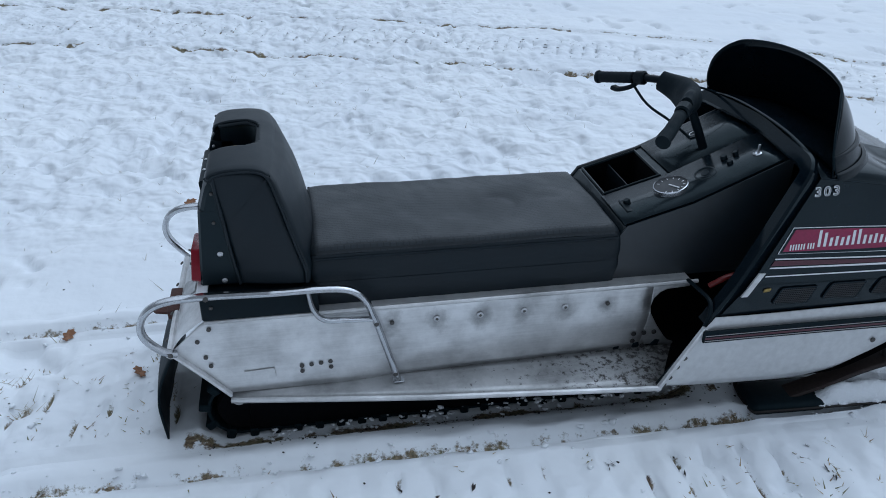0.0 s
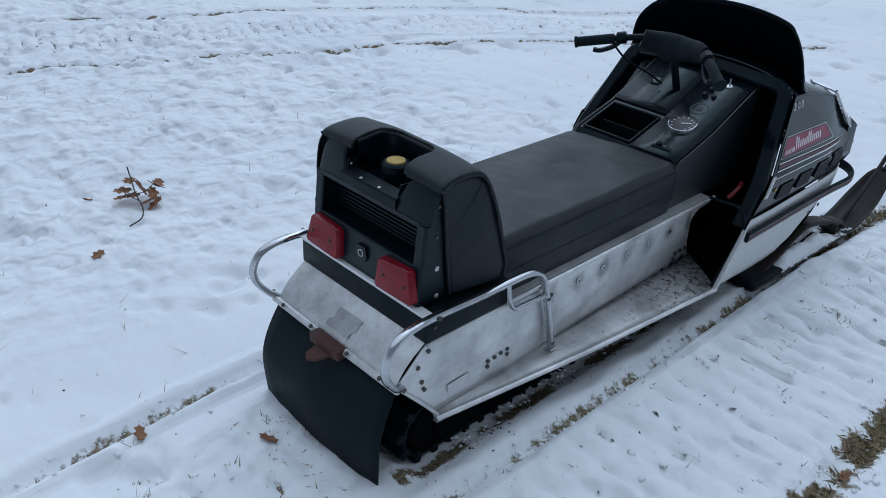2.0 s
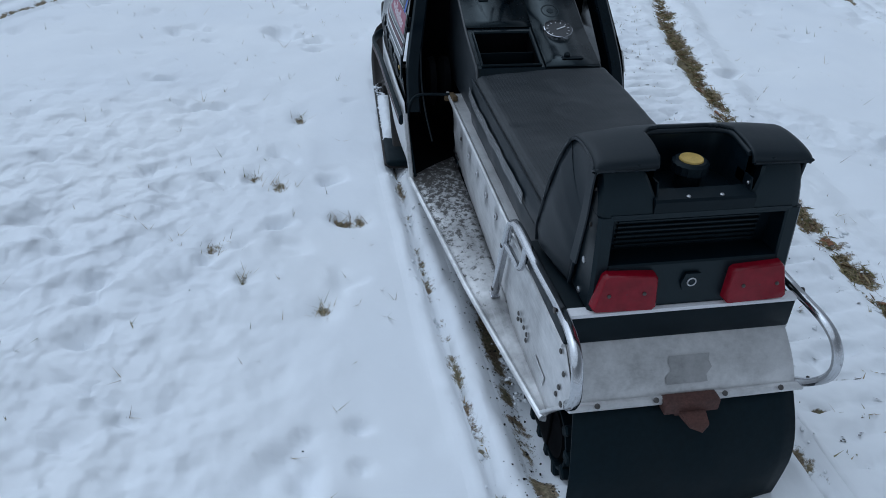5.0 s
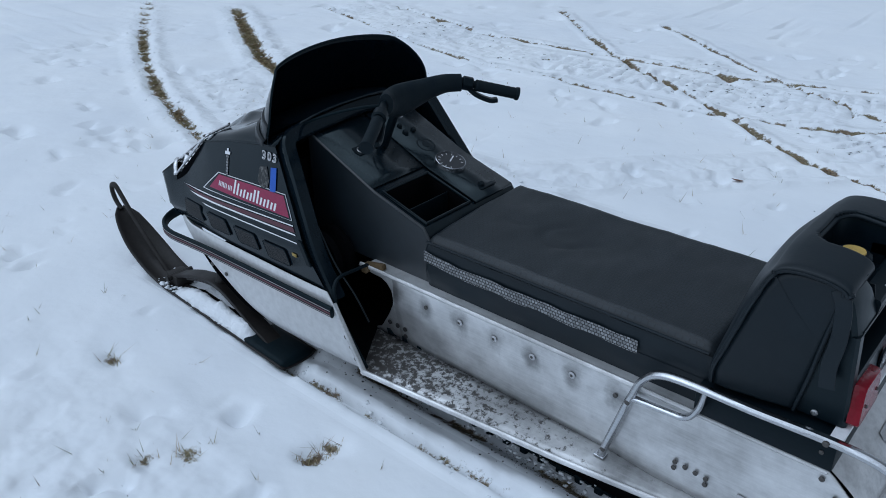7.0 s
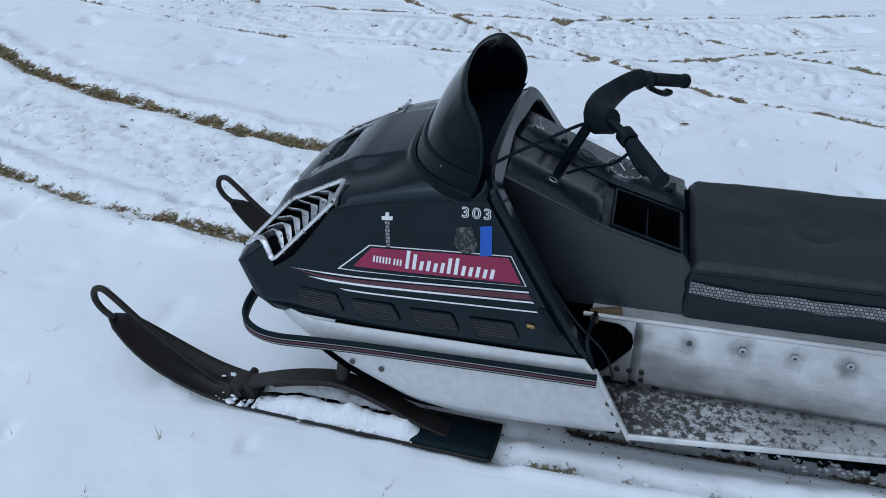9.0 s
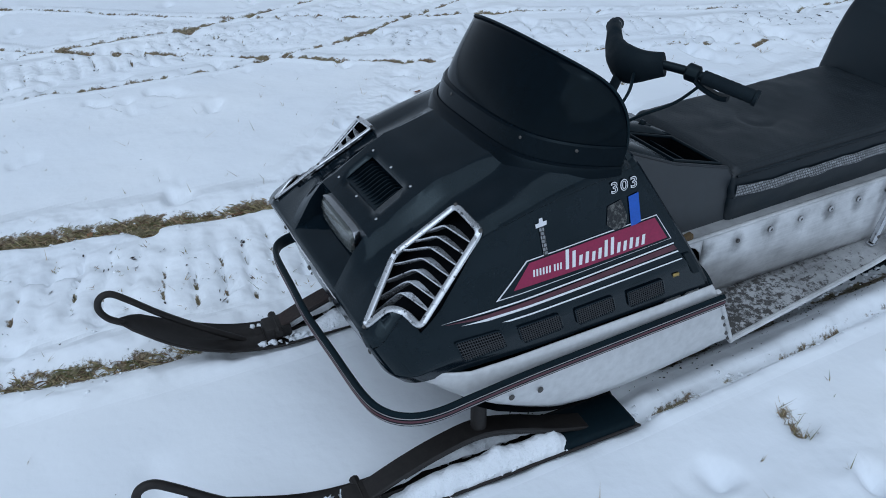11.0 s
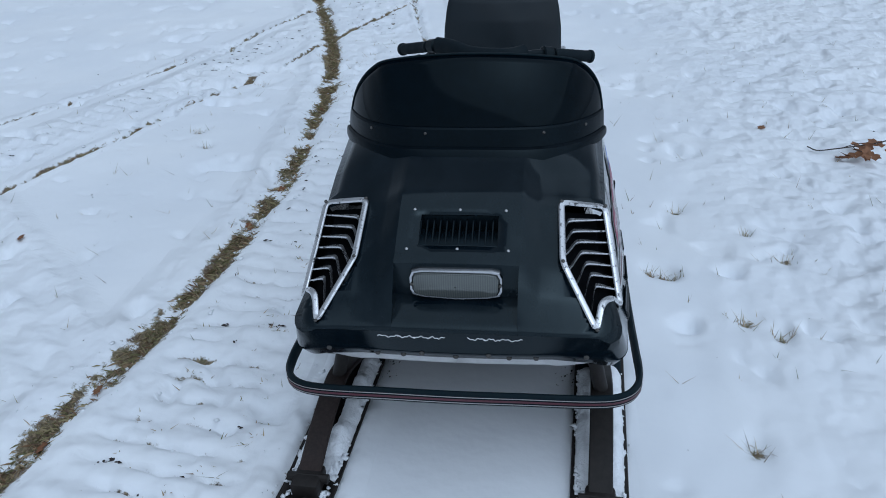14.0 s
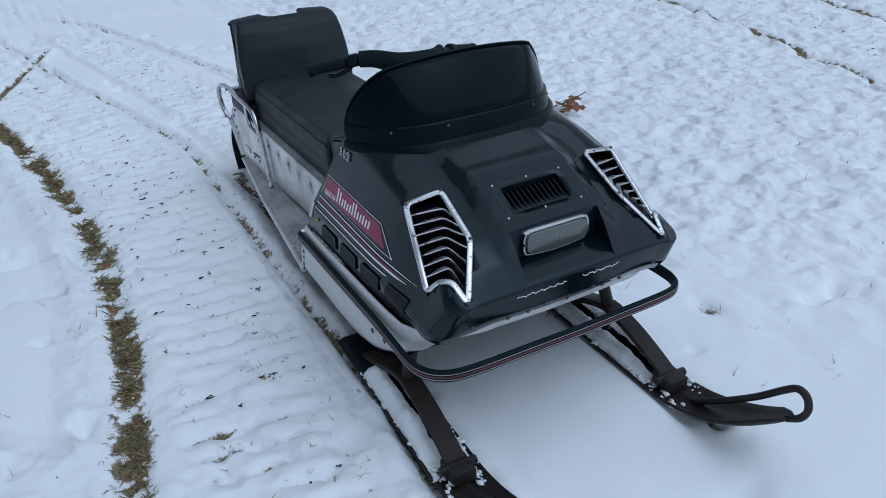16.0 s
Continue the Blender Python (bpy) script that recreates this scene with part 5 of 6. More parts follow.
def shield_base(t):
    """The curved foot of the windshield, from one side (1) to the other (-1)."""
    y = 0.338 * math.sin(t * math.pi / 2)
    x = 1.650 + 0.183 * (1 - abs(y / 0.338) ** 4)
    return Vector((x, y, 0.720 + 0.016 * (1 - (y / 0.338) ** 2)))


def shield_at(t, h, out=0.0):
    """A place on the windshield at a height over its foot."""
    i = (1 - t) / 2 * (len(shield_edge) - 1)
    i0 = min(int(i), len(shield_edge) - 2)
    top = shield_edge[i0].lerp(shield_edge[i0 + 1], i - i0)
    foot = shield_base(t)
    low = foot - Vector((0, 0, 0.018))
    k = min(1.0, max(-0.1, (h + 0.018) / max(0.03, top.z - low.z)))
    side = (shield_base(max(-1.0, t - 0.02)) - shield_base(min(1.0, t + 0.02))).normalized()
    away = Vector((-side.y, side.x, 0))
    p = low.lerp(top, k) + Vector((0.018, 0, 0)) * math.sin(math.pi * max(0.0, k)) * (1 - t * t)
    return p + away * out * (1 - 0.62 * t * t)


shield_rows = []
for t, top in zip(ring_t, shield_edge):
    foot = shield_base(t)
    shield_rows.append([(foot - Vector((0, 0, 0.018))).lerp(top, k) + Vector((0.018, 0, 0)) * math.sin(math.pi * k) * (1 - t * t) for k in np.linspace(0, 1, 12)])
shield = part("windshield", grid(shield_rows), "shield", sled, "low smoked black windshield with riveted base strip", smooth=60)
shield.modifiers.new("thickness", "SOLIDIFY").thickness = 0.004
STRIP = ((0.029, -0.036), (0.029, -0.012), (0.025, -0.007), (0.0145, -0.004), (0.0115, -0.007), (0.0105, 0.003), (0.0095, 0.033), (0.0065, 0.037), (0.0, 0.0375))
strip_t = np.linspace(0.985, -0.985, 60)
part("base_strip", grid([[shield_at(t, min(h, 0.006 + 0.5 * (1 - abs(t))) if h > 0.006 else h, o) for o, h in STRIP] for t in strip_t]), "trim", shield, "black rubber strip along the windshield base", smooth=24)
dots("rivet", "dull", [(shield_at(t, 0.024, 0.009), (math.cos(t), math.sin(t) * 1.2, 0.3)) for t in (-0.5, -0.18, 0.32, 0.6)], 0.004, shield)
part("top_bead", tube(shield_edge, 0.003, 6), "rubber", shield)


# -- corner grilles --
def grille(s):
    V = {k: Vector((x, y * s, z)) for k, (x, y, z) in VENT.items()}
    out = Vector((0.3, 0.25 * s, 0.9)).normalized() * 0.0055

    def inner(v):
        return V["B"].lerp(V["M"], v / 0.55) if v < 0.55 else V["M"].lerp(V["C"], (v - 0.55) / 0.45)

    frame_line = [p + out for p in (V["A"], V["B"], V["M"], V["C"], V["N"], V["E"], V["D"])]
    start = frame_line[0].lerp(frame_line[-1], 0.5)
    loop = round_corners([start] + frame_line + [start], 0.016, 4)[:-1]
    g = part("side_grille", sweep(loop, bar_outline(0.0155, 0.007, 0.4), out, close=True), "flaked", hood, "flaking chrome corner grille with chevron slats", smooth=45)
    for k in range(7):
        a, b = inner(0.30 + 0.105 * k), V["A"].lerp(V["D"], 0.13 + 0.1185 * k)
        m = V["B"].lerp(V["N"], 0.195 + 0.109 * k)
        m.z += 0.15 * max(0.0, hood_top(m.x, abs(m.y)) - m.z)
        bend = smooth_path([a, a.lerp(m, 0.45) + Vector((0.003, 0, -0.001)), m.lerp(a, 0.12), m.lerp(b, 0.12), m.lerp(b, 0.6), b], 2)
        rows = []
        for i, p in enumerate(bend):
            p = p + out * 0.2
            d = min(1.0, 0.25 + 0.2 * (len(bend) - 1 - i))
            rows.append([p, p + Vector((-0.001, 0, 0.003)), p + Vector((-0.005, 0, 0.002)) * d, p + Vector((-0.019, 0, -0.001)) * d, p + Vector((-0.019, 0, -0.007)) * d, p + Vector((-0.003, 0, -0.004)) * d])
        part("slat", grid(rows, close_v=True, cap=True), "flaked", g, smooth=30)
    dots("screw", "dull", [(frame_line[i] + out * 0.5, out) for i in (0, 1, 2, 3, 6)], 0.0045, g)
    # backing sheet in the near-black, painting the shade behind the slats
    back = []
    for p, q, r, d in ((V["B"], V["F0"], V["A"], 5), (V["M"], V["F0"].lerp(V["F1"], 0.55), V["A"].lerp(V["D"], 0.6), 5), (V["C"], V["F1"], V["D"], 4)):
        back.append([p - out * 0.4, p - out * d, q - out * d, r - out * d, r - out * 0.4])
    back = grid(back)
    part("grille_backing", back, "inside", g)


for s in SIDES:
    grille(s)

# -- scoop louvre, headlight, nose script --
rim_out = [(2.036, -0.112), (2.036, 0.112), (2.140, 0.124), (2.140, -0.124)]
rim_in = [(2.044, -0.101), (2.044, 0.101), (2.122, 0.101), (2.122, -0.101)]
rim_rows = []
for k in range(4):
    for t in np.linspace(0, 1, 8)[:-1]:
        (ax, ay), (bx, by) = [(lerp(q[k][0], q[(k + 1) % 4][0], t), lerp(q[k][1], q[(k + 1) % 4][1], t)) for q in (rim_out, rim_in)]
        rim_rows.append([(ax, ay, hood_top(ax, ay)), (ax, ay, hood_top(ax, ay) + 0.004), (bx, by, hood_top(bx, by) + 0.004), (bx, by, hood_top(bx, by) - 0.003)])
louvre = part("scoop_louvre", grid(rim_rows, close_u=True), "paint", hood, "black plastic scoop louvre with upright fins", smooth=30)
# a ramp that sinks towards the rear, with fins standing on it
ramp = lambda x: hood_top(x, 0.05) + lerp(-0.042, 0.002, ((x - 2.044) / 0.078) ** 0.8)
floor_rows = [[(x, y, ramp(x)) for y in np.linspace(-0.101, 0.101, 6)] for x in np.linspace(2.044, 2.122, 8)]
part("ramp", grid([[(2.044, y, hood_top(2.044, y) + 0.002) for y in np.linspace(-0.101, 0.101, 6)]] + floor_rows), "plastic", louvre, smooth=30)
for s in SIDES:
    part("cheek", grid([[(x, 0.101 * s, hood_top(x, 0.101) + 0.003), (x, 0.101 * s, ramp(x) - 0.002)] for x in np.linspace(2.044, 2.122, 8)]), "plastic", louvre)
for k in range(13):
    y = -0.09 + 0.015 * k
    top = [(x, max(ramp(x) + 0.003, min(hood_top(x, y) - 0.002, ramp(x) + 0.026))) for x in (2.046, 2.06, 2.075, 2.09, 2.105)]
    fin = plate(top + [(2.118, ramp(2.118) - 0.001)] + [(x, ramp(x) - 0.002) for x in (2.105, 2.09, 2.075, 2.06, 2.046)], 0.003, "y", y)
    part("fin", fin, "matte", louvre)
dots("screw", "steel", [((x, y, hood_top(x, y) + 0.0050), (0.45, 0, 0.9)) for x, y in ((2.041, -0.105), (2.041, 0), (2.041, 0.105), (2.131, -0.114), (2.131, 0), (2.131, 0.114))], 0.0038, louvre)
lamp_out = [(-0.098, 0.516), (-0.075, 0.510), (0.0, 0.505), (0.075, 0.510), (0.098, 0.516), (0.104, 0.530), (0.104, 0.563), (0.098, 0.577), (0.08, 0.581), (-0.08, 0.581), (-0.098, 0.577), (-0.104, 0.563), (-0.104, 0.530)]


def lamp_rows(steps):
    return [[(x, y * k, 0.545 + (z - 0.545) * k2) for y, z in lamp_out] for x, k, k2 in steps]


headlight = part("headlight", grid(lamp_rows(((2.148, 1.0, 1.0), (2.178, 1.0, 1.0), (2.182, 0.985, 0.96), (2.182, 0.94, 0.87), (2.177, 0.925, 0.84))), close_v=True), "chrome", hood, "rectangular headlight with chrome rim and fluted glass", smooth=45)
part("lamp_glass", grid(lamp_rows(((2.176, 0.93, 0.845), (2.188, 0.90, 0.78), (2.193, 0.6, 0.3), (2.1935, 0.02, 0.02))), close_v=True), "lamp", headlight, "fluted clear glass lens", smooth=60)
dots("screw", "dull", [((2.184, 0.098 * s, 0.545), (1, 0, 0)) for s in SIDES], 0.004, headlight)
script = None
# a worn cursive mark, kept as two runs of plain strokes
for k, (y0, y1) in enumerate(((-0.17, -0.12), (-0.125, -0.085), (-0.09, -0.05), (-0.055, -0.02), (0.03, 0.07), (0.065, 0.10), (0.1, 0.15))):
    stroke = tube([nose_at(lerp(y0, y1, t), 0.452 + 0.0026 * math.sin(t * 9 + 2 * k) + 0.0018 * math.sin(t * 23 + 5 * k), 0.0012) for t in np.linspace(0, 1, 14)], 0.0011, 5, (1, 0, 0))
    script = part("script_stroke", stroke, "white", script or hood, "chipped white script mark")
    script = script if script.parent == hood else script.parent
dots("rivet", "dull", [(nose_at(y, 0.400, 0.001), (1, 0, -0.2)) for y in (-0.29, -0.075, 0.075, 0.29)] + [(nose_at(y, 0.385, 0.001), (1, 0, -0.2)) for y in (-0.18, -0.12, 0.0, 0.12, 0.18)], 0.0062, hood)


# -- side decals --
def on_side(x, z, s, lift):
    return (x, s * (side_y(x, z) + lift), z)


def decal(name, outline, s, lift, material, parent, label=""):
    """A thin film on the hood's side, outline in (x, z)."""
    bm = bmesh.new()
    bm.faces.new([bm.verts.new((x, 0, z)) for x, z in outline])
    for axis, step in ((0, 0.025), (2, 0.012)):
        values = [p[axis // 2] for p in outline]
        cut = math.ceil(min(values) / step) * step
        while cut < max(values):
            place, way = [0, 0, 0], [0, 0, 0]
            place[axis], way[axis] = cut, 1
            bmesh.ops.bisect_plane(bm, geom=bm.verts[:] + bm.edges[:] + bm.faces[:], plane_co=place, plane_no=way)
            cut += step
    for v in bm.verts:
        v.co = on_side(v.co.x, v.co.z, s, lift)
    return part(name, bm, material, parent, label, smooth=60)


for s in SIDES:
    film = decal("decal", [(1.976, 0.491), (1.895, 0.561), (1.72, 0.573), (1.556, 0.582), (1.516, 0.516), (1.75, 0.503)], s, 0.0020, "white", hood, "crimson side decal with white edging")
    decal("dark_field", [(1.968, 0.4940), (1.893, 0.5590), (1.72, 0.5710), (1.557, 0.5800), (1.519, 0.5170), (1.75, 0.5045)], s, 0.0027, "paint", film)
    decal("red_field", [(1.934, 0.5055), (1.889, 0.5555), (1.72, 0.5675), (1.562, 0.5765), (1.529, 0.5215), (1.75, 0.5120)], s, 0.0032, "red", film)
    # the word on the decal, kept as plain leaning bars, begun at the end that comes first in reading
    along = (lambda x: x) if s > 0 else (lambda x: 3.432 - x)
    for k in range(13):
        x0, tall = 1.804 - 0.0168 * k, (0.043, 0.036, 0.022, 0.025, 0.021, 0.024, 0.037, 0.039, 0.023, 0.022, 0.025, 0.021, 0.023)[k]
        z0 = (0.5195 + 0.0003 * k) if s > 0 else (0.5265 - 0.0003 * k)
        decal("word_bar", [(along(x0), z0), (along(x0 - 0.0085), z0), (along(x0 - 0.0125), z0 + tall), (along(x0 - 0.004), z0 + tall)], s, 0.0038, "white", film)
    for k in range(9):
        x0 = 1.884 - 0.0078 * k - 0.004 * (k > 5)
        decal("word_bar", [(along(x0), 0.5235), (along(x0 - 0.0042), 0.5235), (along(x0 - 0.0055), 0.5385), (along(x0 - 0.0013), 0.5385)], s, 0.0038, "white", film)
    decal("stripe", [(2.105, 0.470), (2.0, 0.477), (1.51, 0.505), (1.51, 0.5015), (2.0, 0.4735)], s, 0.0022, "white", hood, "thin white pinstripe")
    decal("stripe", [(2.095, 0.467), (2.0, 0.469), (1.51, 0.499), (1.50, 0.486), (2.0, 0.461)], s, 0.0020, "maroon", hood, "faded maroon pinstripe")
    decal("stripe", [(2.06, 0.4585), (1.50, 0.4825), (1.495, 0.479), (2.0, 0.4555)], s, 0.0022, "white", hood, "thin white pinstripe")
    decal("stripe", [(1.97, 0.445), (1.488, 0.461), (1.485, 0.458), (1.95, 0.442)], s, 0.0022, "white", hood, "thin white pinstripe")
    for k in range(4):
        x0, z0 = 2.079 - 0.145 * k, 0.428 - 0.003 * k
        hole = [(x0, z0), (x0 - 0.102, z0 + 0.002), (x0 - 0.119, z0 - 0.046), (x0 - 0.016, z0 - 0.050)]
        # no opening is cut: a flat near-black film paints the shaded hole
        vent = decal("mesh_vent", hole, s, 0.0022, "inside", hood, "dark wire mesh side vent")
        rim_pts = [Vector(on_side(x, z, s, 0.0045)) for x, z in hole]
        part("vent_rim", tube([Vector(on_side(p.x, p.z, s, 0.004)) for p in round_corners(rim_pts + rim_pts[:1], 0.008, 2)], 0.0022, 5, (0, 1, 0)), "paint", vent)
        net = bmesh.new()
        spot = lambda u, v: on_side(lerp(lerp(hole[0][0], hole[1][0], u), lerp(hole[3][0], hole[2][0], u), v), lerp(lerp(hole[0][1], hole[1][1], u), lerp(hole[3][1], hole[2][1], u), v), s, 0.0045)
        for j in range(1, 18):
            tube([spot(j / 18, v) for v in (0.0, 0.5, 1.0)], 0.0012, 4, (0, 1, 0), net)
        for j in range(1, 8):
            tube([spot(u, j / 8) for u in np.linspace(0, 1, 8)], 0.0012, 4, (0, 1, 0), net)
        tagged(part("wire_net", net, "mesh", vent), kind="stuff")
    tag = decal("brass_tag", [(1.510, 0.424), (1.492, 0.423), (1.490, 0.414), (1.508, 0.415)], s, 0.004, "brass", hood, "small brass tag")
    tag.modifiers.new("thickness", "SOLIDIFY").thickness = 0.003
    # engine size number: white digits with a dark middle
    number = None
    for body_offset, material, lift in ((0.0012, "white", 0.003), (-0.0007, "paint", 0.0037)):
        font = bpy.data.curves.new("number", "FONT")
        font.body = "303"
        font.offset = body_offset
        font.size, font.align_x, font.align_y, font.extrude = 0.034, "CENTER", "CENTER", 0.0
        font.space_character = 1.3
        tmp = bpy.data.objects.new("tmp", font)
        number_mesh = bpy.data.meshes.new_from_object(tmp)
        number_mesh.name = "number_decal"
        bpy.data.objects.remove(tmp)
        number_mesh.materials.append(M[material])
        c = Vector((1.641, s * (side_y(1.641, 0.665) + lift), 0.668))
        up = Vector((0, -0.225 * s, 1)).normalized()
        right = Vector((-s, 0, 0.06)).normalized()
        piece = new("number_decal" if number is None else "dark_middle", number_mesh)
        piece.parent = hood if number is None else number
        place = Matrix.Translation(c) @ Matrix((right, up, right.cross(up))).transposed().to_4x4() @ Matrix.Diagonal((1.15, 1, 1, 1))
        if number is None:
            number, number_place = piece, place
            piece.matrix_basis = place
        else:
            piece.matrix_basis = number_place.inverted() @ place
    tagged(number, "white outlined number 303 on the hood side")
# marks on the sled's left side only
decal("blue_tape", [(1.631, 0.640), (1.604, 0.645), (1.600, 0.577), (1.627, 0.570)], 1, 0.003, "blue", hood, "strip of blue tape")
decal("peeled_mark", [(1.858, 0.628), (1.847, 0.632), (1.842, 0.560), (1.852, 0.556)], 1, 0.0025, "tape", hood, "peeled remains of a white sticker")
decal("peeled_mark", [(1.866, 0.633), (1.857, 0.634), (1.856, 0.643), (1.848, 0.644), (1.847, 0.635), (1.838, 0.636), (1.839, 0.627), (1.865, 0.624)], 1, 0.0028, "white", hood, "peeled remains of a white sticker")
decal("glue_smear", [(1.685, 0.630), (1.650, 0.638), (1.636, 0.60), (1.640, 0.577), (1.668, 0.571), (1.69, 0.59)], 1, 0.0022, "glue", hood, "grey glue smear from an old sticker")

# -- rub rail and front bumper --
rail_line = [(1.338, 0.412, 0.296), (1.6, 0.415, 0.296), (1.9, 0.416, 0.292), (2.05, 0.419, 0.288)]
bump = [(2.14, 0.421, 0.286), (2.20, 0.410, 0.289), (2.245, 0.376, 0.295), (2.267, 0.31, 0.300), (2.276, 0.15, 0.305), (2.283, 0.0, 0.309)]
full = [(x, -y, z) for x, y, z in rail_line + bump] + [(x, y, z) for x, y, z in (rail_line + bump)[-2::-1]]
line = smooth_path(full, 4)
bumper = part("front_bumper", sweep(line, bar_outline(0.014, 0.036, 0.35), (0, 0, 1)), "rubber", sled, "black bumper rail with maroon and white pinstripes", smooth=45)
for dz, h, mat in ((0.008, 0.0025, "faded"), (0.0, 0.006, "maroon"), (-0.008, 0.0025, "faded")):
    rows = []
    for i, p in enumerate(line):
        a, b = line[max(i - 1, 0)], line[min(i + 1, len(line) - 1)]
        side = (b - a).normalized().cross(Vector((0, 0, 1))).normalized() * 0.0085
        rows.append([p + side + Vector((0, 0, dz - h / 2)), p + side + Vector((0, 0, dz + h / 2))])
    part("pinstripe", grid(rows), mat, bumper)


# -- skis --
def ski(s, y0, turn):
    base = new("ski")
    base.parent = sled
    base.matrix_basis = Matrix.Translation((2.104 if s > 0 else 2.088, y0, 0)) @ Matrix.Rotation(turn, 4, "Z")
    tagged(base, "weathered dark steel ski with loop handle, snow lying on it")
    rows = []
    for x in np.linspace(-0.53, 0.605, 46):
        lift = max(0.0, x - 0.18) / 0.425
        z = -0.008 + 0.190 * lift**2.2
        half = 0.068 * (1 if x < 0.40 else max(0.16, math.sqrt(1 - ((x - 0.40) / 0.208) ** 2)))
        row = []
        for t in np.linspace(-1, 1, 11):
            edge = (0.014 + 0.010 * min(1.0, 2 * lift)) * abs(t) ** 3 * min(1.0, (0.62 - x) / 0.06)
            rib = 0.016 * max(0.0, 1 - abs(t) / 0.28) * min(1.0, max(0.0, (0.5 - x) / 0.2)) * (x > -0.5)
            row.append((x, half * t, z + edge + rib))
        rows.append(row)
    blade = part("ski_blade", grid(rows), "ski", base, "dark steel ski blade with rust", smooth=50)
    blade.modifiers.new("thickness", "SOLIDIFY").thickness = -0.006
    handle = [(0.29, 0.0, 0.004), (0.40, 0.0, 0.088), (0.50, 0.0, 0.172), (0.575, 0.0, 0.246), (0.612, 0.0, 0.276), (0.640, 0.0, 0.270), (0.650, 0.0, 0.238), (0.634, 0.0, 0.203), (0.600, 0.0, 0.176)]
    part("loop_handle", tube(smooth_path(handle, 5), 0.0095, 8, (0, 1, 0)), "ski", base, smooth=50)
    spring = [(0.21, 0, 0.030), (0.10, 0, 0.075), (0.0, 0, 0.105), (-0.10, 0, 0.118), (-0.2, 0, 0.09), (-0.30, 0, 0.045), (-0.40, 0, 0.01)]
    part("leaf_spring", sweep(smooth_path(spring, 4), bar_outline(0.058, 0.012), (0, 0, 1)), "ski" if s > 0 else "rust", base, "dark steel leaf spring" if s > 0 else "rusty leaf spring", smooth=40)
    part("spring_leaf", sweep(smooth_path([(x, y, z - 0.012) for x, y, z in spring[1:6]], 4), bar_outline(0.048, 0.010), (0, 0, 1)), "ski", base, smooth=40)
    saddle = bmesh.new()
    box((0.16, -0.036, 0.0), (0.24, 0.036, 0.046), 0.01, bm=saddle)
    tube([(0.20, -0.052, 0.035), (0.20, 0.052, 0.035)], 0.012, 8, bm=saddle)
    part("front_saddle", saddle, "ski", base, smooth=40)
    part("spindle", tube([(-0.10, 0, 0.11), (-0.115, -0.03 * s, 0.24)], 0.019, 12, (0, 1, 0)), "ski", base, smooth=40)
    part("wear_block", box((-0.528, -0.064, -0.020), (-0.30, 0.064, 0.016), 0.017, 3), "rubber", base, smooth=40)
    snow = bmesh.new()
    for side in (-1, 1):
        rows = []
        for x in np.linspace(-0.34, 0.16, 44):
            fade = min(1, (x + 0.34) / 0.05, (0.16 - x) / 0.14)
            high = fade * ((0.052 if s * side > 0 else 0.036) + (0.018 if s > 0 else 0.040) * noise.noise((x * 11, side * 3.1, s)) + 0.012 * noise.noise((x * 34, side, s * 2)))
            rows.append([(x, side * (0.010 + 0.053 * u) + 0.004 * noise.noise((x * 30, u * 3, side)), 0.0 + max(0.0, high) * math.sin(math.pi * min(1, u * 0.8 + 0.2)) ** 0.7 + 0.003 * noise.noise((x * 60, u * 9, side))) for u in np.linspace(0, 1, 7)])
        grid(rows, bm=snow)
    tagged(part("ski_snow", snow, "clump", base, "loose snow lying on the ski", smooth=80), kind="stuff")
    return base


SKIS = [ski(1, 0.346, radians(-2.8)), ski(-1, -0.364, radians(-2.8))]

# -- steering --
steering = part("steering_post", tube([(1.512, 0.028, 0.60), (1.465, 0.03, 0.70), (1.415, 0.032, 0.80)], 0.013, 12, (0, 1, 0)), "matte", sled, "black handlebar on a steel steering post", smooth=40)
L, R = Vector((1.256, 0.321, 0.781)), Vector((1.206, -0.264, 0.793))
CL, CR = Vector((1.336, 0.189, 0.815)), Vector((1.309, -0.150, 0.832))
bar_path = smooth_path([L, CL, (1.395, 0.10, 0.828), (1.405, 0.03, 0.832), (1.375, -0.06, 0.838), CR, R], 5)
handlebar = part("handlebar", tube(bar_path, 0.011, 10), "matte", steering, smooth=40)
pad_line = smooth_path([(1.372, 0.128, 0.824), (1.405, 0.08, 0.812), (1.412, 0.03, 0.806), (1.395, -0.03, 0.818), (1.355, -0.09, 0.836), (1.322, -0.135, 0.836)], 5)
rows = []
for i, p in enumerate(pad_line):
    a, b = pad_line[max(i - 1, 0)], pad_line[min(i + 1, len(pad_line) - 1)]
    ahead = (b - a).normalized()
    side = ahead.cross(Vector((0, 0, 1))).normalized()
    top = side.cross(ahead)
    t = i / (len(pad_line) - 1)
    r = 0.020 + 0.017 * math.exp(-(((t - 0.38) / 0.28) ** 2))
    rows.append([p + side * r * math.cos(k) * 0.9 + top * r * math.sin(k) * 1.3 for k in np.linspace(0, 2 * math.pi, 15)[:-1]])
part("foam_pad", grid(rows, close_v=True, cap=True), "foam", handlebar, "black foam pad over the bar", smooth=60)
